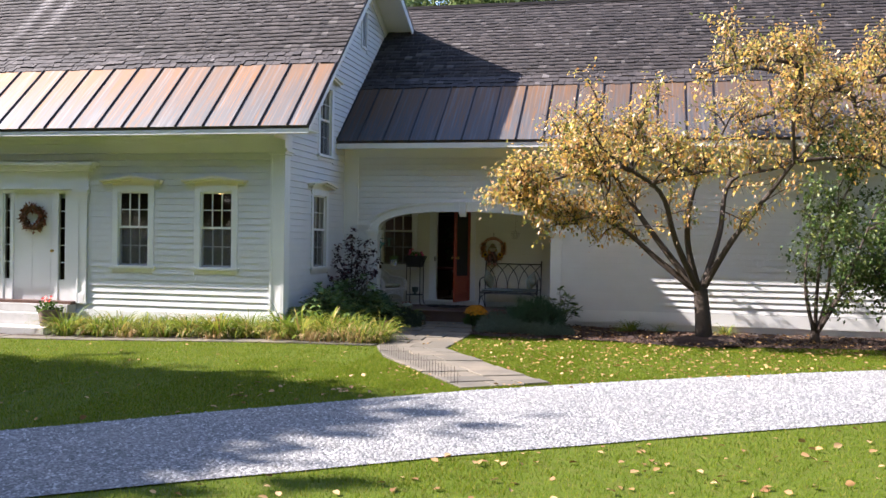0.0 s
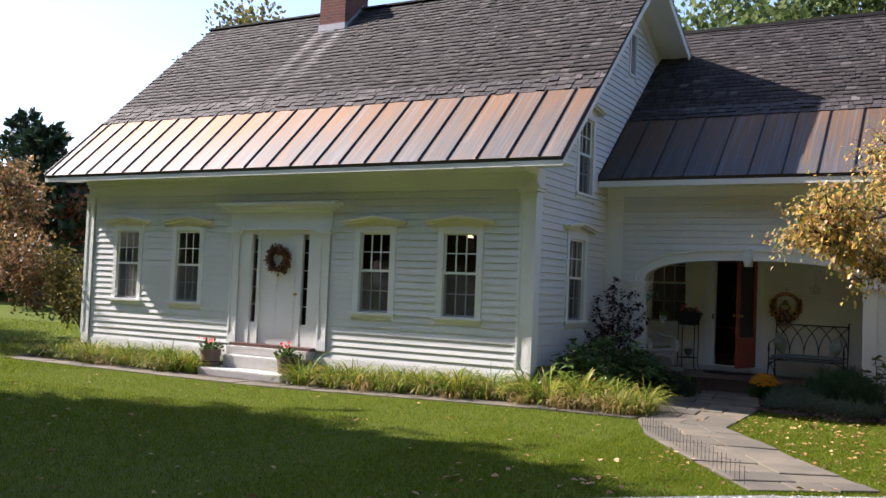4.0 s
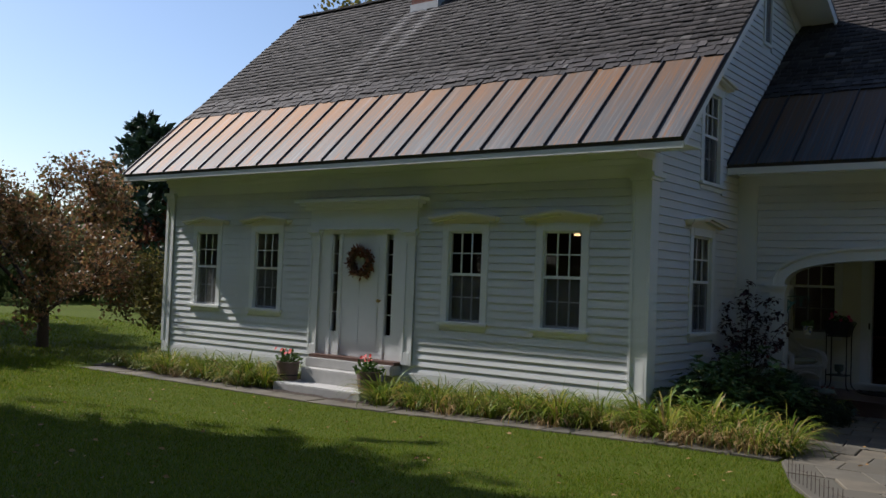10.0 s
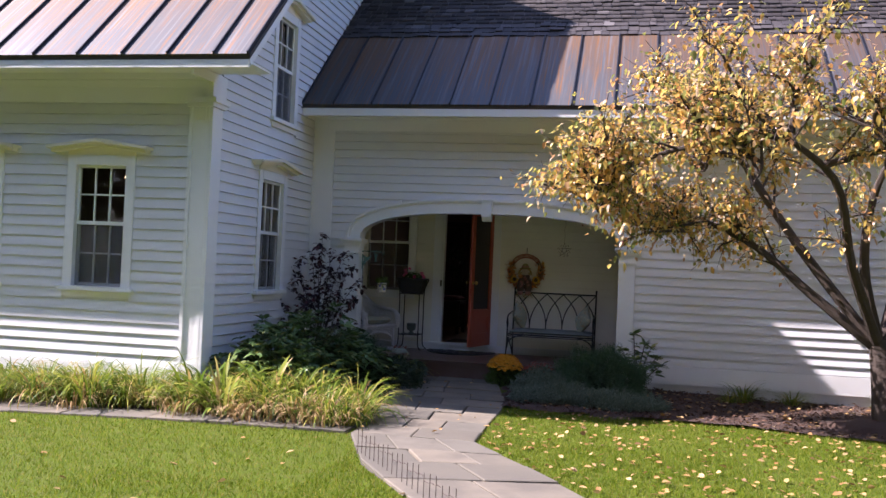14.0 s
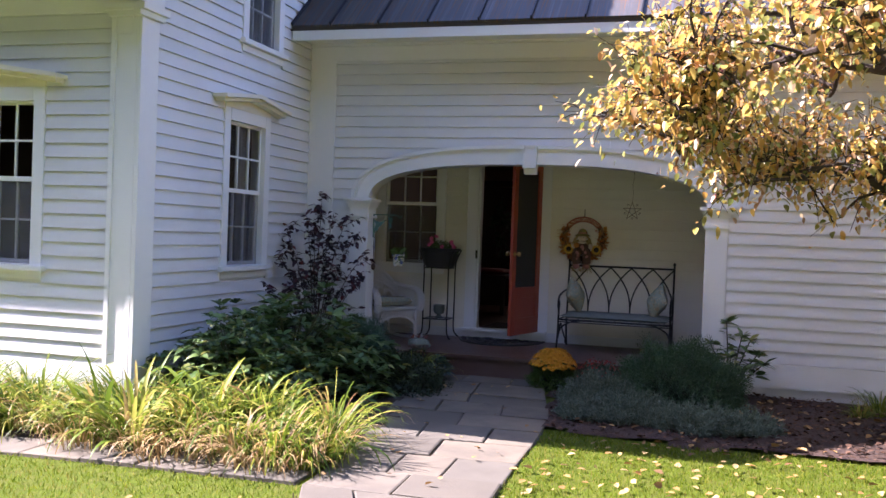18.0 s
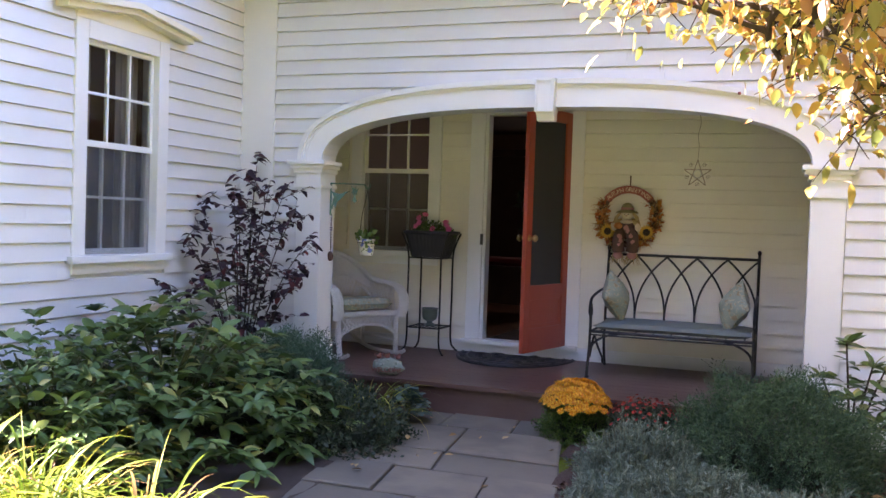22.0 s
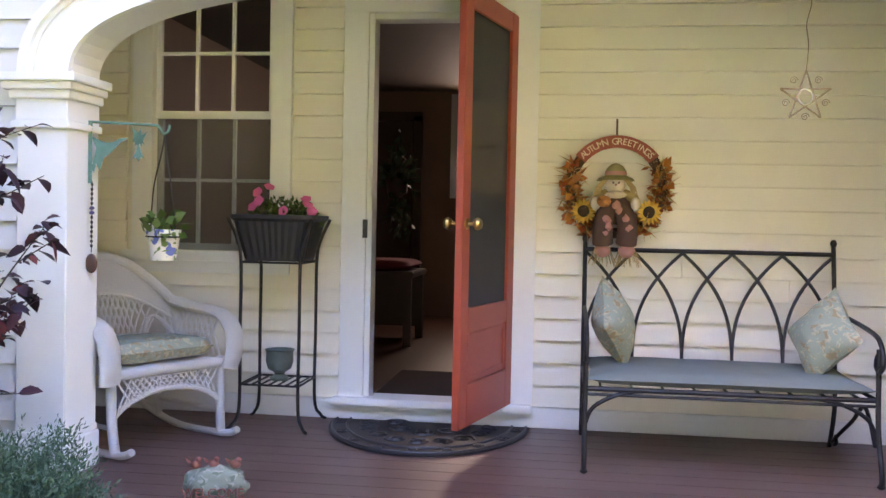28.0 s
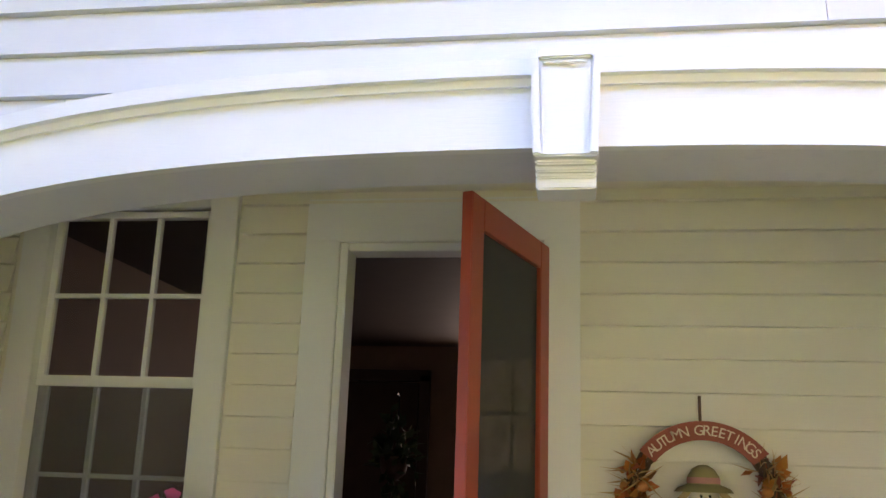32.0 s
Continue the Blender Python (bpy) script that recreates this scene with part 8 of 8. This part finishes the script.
def grass(name, n, box, seed, ln, label):
    x, y = scatter(n, seed, box, on_lawn)
    g1 = np.random.RandomState(seed + 1)
    m = len(x)
    a = g1.uniform(0, 6.2832, m)
    h = ln * g1.uniform(.5, 1.25, m)
    w = .0035 + .0035 * g1.rand(m)
    w = w * (ln / .05)
    lean = g1.uniform(.1, .9, m) * h
    b = g1.uniform(0, 6.2832, m)
    z = gz(x, y) - .004
    A = np.stack([x - np.cos(a) * w, y - np.sin(a) * w, z], 1)
    B = np.stack([x + np.cos(a) * w, y + np.sin(a) * w, z], 1)
    C = np.stack([x + np.cos(b) * lean, y + np.sin(b) * lean, z + h], 1)
    V = np.stack([A, B, C], 1).reshape(-1, 3)
    me = fast_mesh(name, V, np.arange(3 * m).reshape(-1, 3), GRASS)
    return tagged(new(name, me), label, "grass", kind="stuff")


GRASS = leafy("grass_blades", [(0.0, (.060, .105, .005)), (.5, (.125, .185, .008)), (.85, (.195, .22, .018)), (1.0, (.29, .24, .07))], rough=.7, trans=.45, gloss=.08)
grass("lawn_grass", 270000, (-13, 5.6, -9.5, -1.2), 1, .034, "short mown grass before the house")
grass("lawn_grass", 170000, (2.5, 13, -5.5, 1.5), 2, .034, "short mown grass beside the flagstone walk")
grass("lawn_grass", 200000, (1, 13, -14.5, -3.5), 3, .034, "short mown grass on the near side of the driveway")
grass("lawn_grass", 70000, (-30, -8, -9, 8), 4, .07, "grass on the far lawn")


def flakes(name, x, y, size, material, seed, label, lift=.012):
    g1 = np.random.RandomState(seed)
    n = len(x)
    P = np.stack([x, y, gz(x, y) + lift + g1.uniform(0, .02, n)], 1)
    a = g1.uniform(0, 6.2832, n)
    D = np.stack([np.cos(a), np.sin(a), g1.uniform(-.15, .5, n)], 1)
    V, F = big_leaves(g1, P, D, size, 1.5, .1)
    return tagged(new(name, fast_mesh(name, V, F, material)), label, "leaves", kind="stuff")


BROWNL = leafy("brown_leaves", [(0.0, (.16, .08, .03)), (.5, (.30, .17, .07)), (1.0, (.42, .28, .14))], rough=.7, trans=.1)
FALL = leafy("fallen_leaves", [(0.0, (.22, .11, .035)), (.4, (.34, .20, .065)), (.8, (.42, .29, .13)), (1.0, (.14, .07, .03))], rough=.6, trans=.15)
x, y = scatter(2300, 5, (3.2, 13, -4.6, 1.6), lambda x, y: on_lawn(x, y) & (y < far_v(x) + 7))
flakes("fallen_leaves", x, y, .06, FALL, 6, "yellow fallen leaves under the crabapple")
x, y = scatter(700, 15, (4, 14, -5.2, 2.5), lambda x, y: (np.abs(y - far_v(x)) < .35))
flakes("fallen_leaves", x, y, .065, FALL, 16, "fallen leaves along the driveway's edge", .03)
x, y = scatter(700, 25, (3.5, 13.5, 0, 3.2), lambda x, y: in_poly_np(x, y, BEDS[1]))
flakes("fallen_leaves", x, y, .07, FALL, 26, "fallen leaves on the mulch", .04)
CHIP = leafy("bark_chips", [(0.0, (.03, .017, .011)), (.5, (.07, .038, .024)), (1.0, (.14, .08, .05))], rough=.9, trans=.0)
x, y = scatter(9000, 27, (3.1, 12.5, .5, 3.3), lambda x, y: in_poly_np(x, y, BEDS[1]))
flakes("bark_chips", x, y, .045, CHIP, 28, "loose red-brown bark chips on the bed", .02)
x, y = scatter(1100, 35, (2, 12, -14.5, -4.5), on_lawn)
flakes("fallen_leaves", x, y, .075, BROWNL, 36, "large brown leaves on the near lawn")
x, y = scatter(260, 45, (-12, 4, -9, -1.8), on_lawn)
flakes("fallen_leaves", x, y, .06, FALL, 46, "few fallen leaves on the front lawn")
x, y = scatter(40, 55, (2.0, 3.3, -1.5, 3.0), lambda x, y: in_poly_np(x, y, walk_poly))
flakes("fallen_leaves", x, y, .05, FALL, 56, "few fallen leaves on the flagstones", .035)


def pebbles(n, box, seed):
    x, y = scatter(n, seed, box, lambda x, y: (y < far_v(x) - .02) & (y > near_v(x) + .02))
    g1 = np.random.RandomState(seed)
    m = len(x)
    s = g1.uniform(.007, .02, m)
    a = g1.uniform(0, 6.28, m)
    k = (y - near_v(x)) / (far_v(x) - near_v(x))
    z = gz(x, y) + .012 + .02 * np.sin(k * math.pi)
    C = np.stack([x, y, z], 1)
    e1 = np.stack([np.cos(a), np.sin(a), 0 * a], 1) * s[:, None]
    e2 = np.stack([-np.sin(a), np.cos(a), 0 * a], 1) * (s * g1.uniform(.55, 1, m))[:, None]
    up = np.stack([0 * a, 0 * a, s * g1.uniform(.5, .9, m)], 1)
    V = np.stack([C + e1, C + e2, C - e1, C - e2, C + up + e1 * .3], 1).reshape(-1, 3)
    i = np.arange(m)[:, None] * 5
    F = np.concatenate([i + [0, 1, 4], i + [1, 2, 4], i + [2, 3, 4], i + [3, 0, 4]], 0)
    k2 = Nodes("gravel_stone")
    mat = k2.done(k2.ramp(k2.island(), [(0, (.10, .102, .10)), (.6, (.21, .213, .21)), (1, (.42, .42, .41))]), .85)
    return tagged(new("gravel", fast_mesh("gravel", V, F, mat)), "loose grey crushed stone on the driveway", "gravel", kind="stuff")


pebbles(90000, (-1, 12, -13, -2), 71)

# ---------- inside, seen through the openings ----------
WOODF = plain("dark_furniture", (.05, .022, .014), .45, vary=.4, scale=6)
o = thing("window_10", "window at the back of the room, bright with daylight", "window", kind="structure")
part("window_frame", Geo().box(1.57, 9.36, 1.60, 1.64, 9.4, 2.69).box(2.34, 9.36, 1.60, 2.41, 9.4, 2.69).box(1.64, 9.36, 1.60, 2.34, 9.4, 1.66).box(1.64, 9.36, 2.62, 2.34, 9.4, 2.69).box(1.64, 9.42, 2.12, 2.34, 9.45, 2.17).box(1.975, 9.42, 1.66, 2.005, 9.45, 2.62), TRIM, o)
k = Nodes("daylight_garden")
em = k.n("Emission")
k.link(k.ramp(k.noise(k.world(), 9, 4), [(.35, (.10, .10, .03)), (.5, (.60, .36, .10)), (.68, (1.0, .80, .45))]), em.inputs[0])
em.inputs[1].default_value = .22
k.link(em.outputs[0], k.t.nodes["Material Output"].inputs["Surface"])
tagged(new("backdrop", Geo().add([(0.6, 10.3, .9), (3.4, 10.3, .9), (3.4, 10.3, 3.4), (.6, 10.3, 3.4)], [(0, 1, 2, 3)]).mesh("backdrop", k.m)), "bright autumn garden beyond the back window", "backdrop", kind="structure")
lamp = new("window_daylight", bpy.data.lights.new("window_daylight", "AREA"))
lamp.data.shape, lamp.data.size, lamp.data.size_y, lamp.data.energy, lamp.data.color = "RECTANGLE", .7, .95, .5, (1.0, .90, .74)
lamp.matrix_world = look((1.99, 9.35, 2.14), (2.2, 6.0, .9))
# pendant lamp in the front room
pd = thing("pendant_lamp", "small glowing pendant lamp in the front room", "lamp")
GLOW = Nodes("lamp_glow")
GLOW.b.inputs["Emission Color"].default_value = (1.0, .62, .28, 1)
GLOW.b.inputs["Emission Strength"].default_value = 1.6
part("shade", Geo().lathe([(.03, 0), (.06, .0), (.05, .03), (.02, .06), (.001, .13)], 20, (-2.49, 2.52, 2.62)), GLOW.done((.8, .6, .4), .5), pd, "warm glowing glass shade", smooth=True)
part("cord", Geo().tube([(-2.49, 2.52, 2.74), (-2.49, 2.52, 2.96)], .006, 6), WOODF, pd)
bulb = new("pendant_light", bpy.data.lights.new("pendant_light", "POINT"))
bulb.data.energy, bulb.data.color, bulb.data.shadow_soft_size = .5, (1.0, .65, .35), .06
bulb.matrix_world = Matrix.Translation((-2.49, 2.52, 2.55))
# furniture in the hall
tb = thing("hall_bench", "dark wooden hall bench with a red cushion inside the door", "bench", m=pose(1.15, 7.3, .34))
part("seat", Geo().box(-.45, -.35, .55, .45, .35, .60), WOODF, tb, bevel=.01)
for x in (-.4, .4):
    for y in (-.3, .3):
        part("leg", Geo().box(x - .03, y - .03, 0, x + .03, y + .03, .55), WOODF, tb)
part("panel", Geo().box(-.42, .28, .1, .42, .31, .55), WOODF, tb)
pad(-.42, .42, -.32, .32, 0, .09, plain("red_cloth", (.20, .02, .03), .9), "red_cushion", "dark red cushion on the hall bench", "cushion").matrix_world = pose(1.15, 7.3, .94)
hb = thing("wall_basket", "hanging wall basket with trailing green leaves indoors", "plant", m=pose(1.28, 7.9, 1.55))
part("basket", Geo().lathe([(.02, 0), (.09, .05), (.11, .16), (.10, .17)], 14), WOODF, hb, smooth=True)
leaves("foliage", hb, leaf_cloud(rng, 130, in_dome((0, 0, .1), (.16, .12), .42, .2), .10, 1.8), GCOV)
leaves("foliage", hb, leaf_cloud(rng, 70, lambda q, n: (np.stack([q.normal(.03, .06, n), q.normal(-.05, .05, n), q.uniform(-.35, .1, n)], 1), q.normal(0, 1, (n, 3)) + [0, 0, -1]), .09, 1.8), GCOV)
part("hook", Geo().tube([(0, .08, .15), (0, .1, .6), (0, .0, .62)], .008, 6), IRON, hb)
im = new("hall_rug", Geo().box(DX0 + .02, PB + .2, .341, DX1 + .2, 5.75, .352).mesh("hall_rug", plain("rug_dark", (.035, .014, .012), .95)))
tagged(im, "dark red-brown rug inside the open door", "rug")
tall = thing("inner_door", "dark wooden inner door at the back of the hall", "door", m=pose(.75, 9.36, .34))
part("leaf", Geo().box(-.42, -.03, 0, .42, .02, 2.05), WOODF, tall, bevel=.004)
part("casing", Geo().box(-.52, -.04, 0, -.43, .02, 2.12).box(.43, -.04, 0, .52, .02, 2.12).box(-.52, -.04, 2.06, .52, .02, 2.16), WOODF, tall)
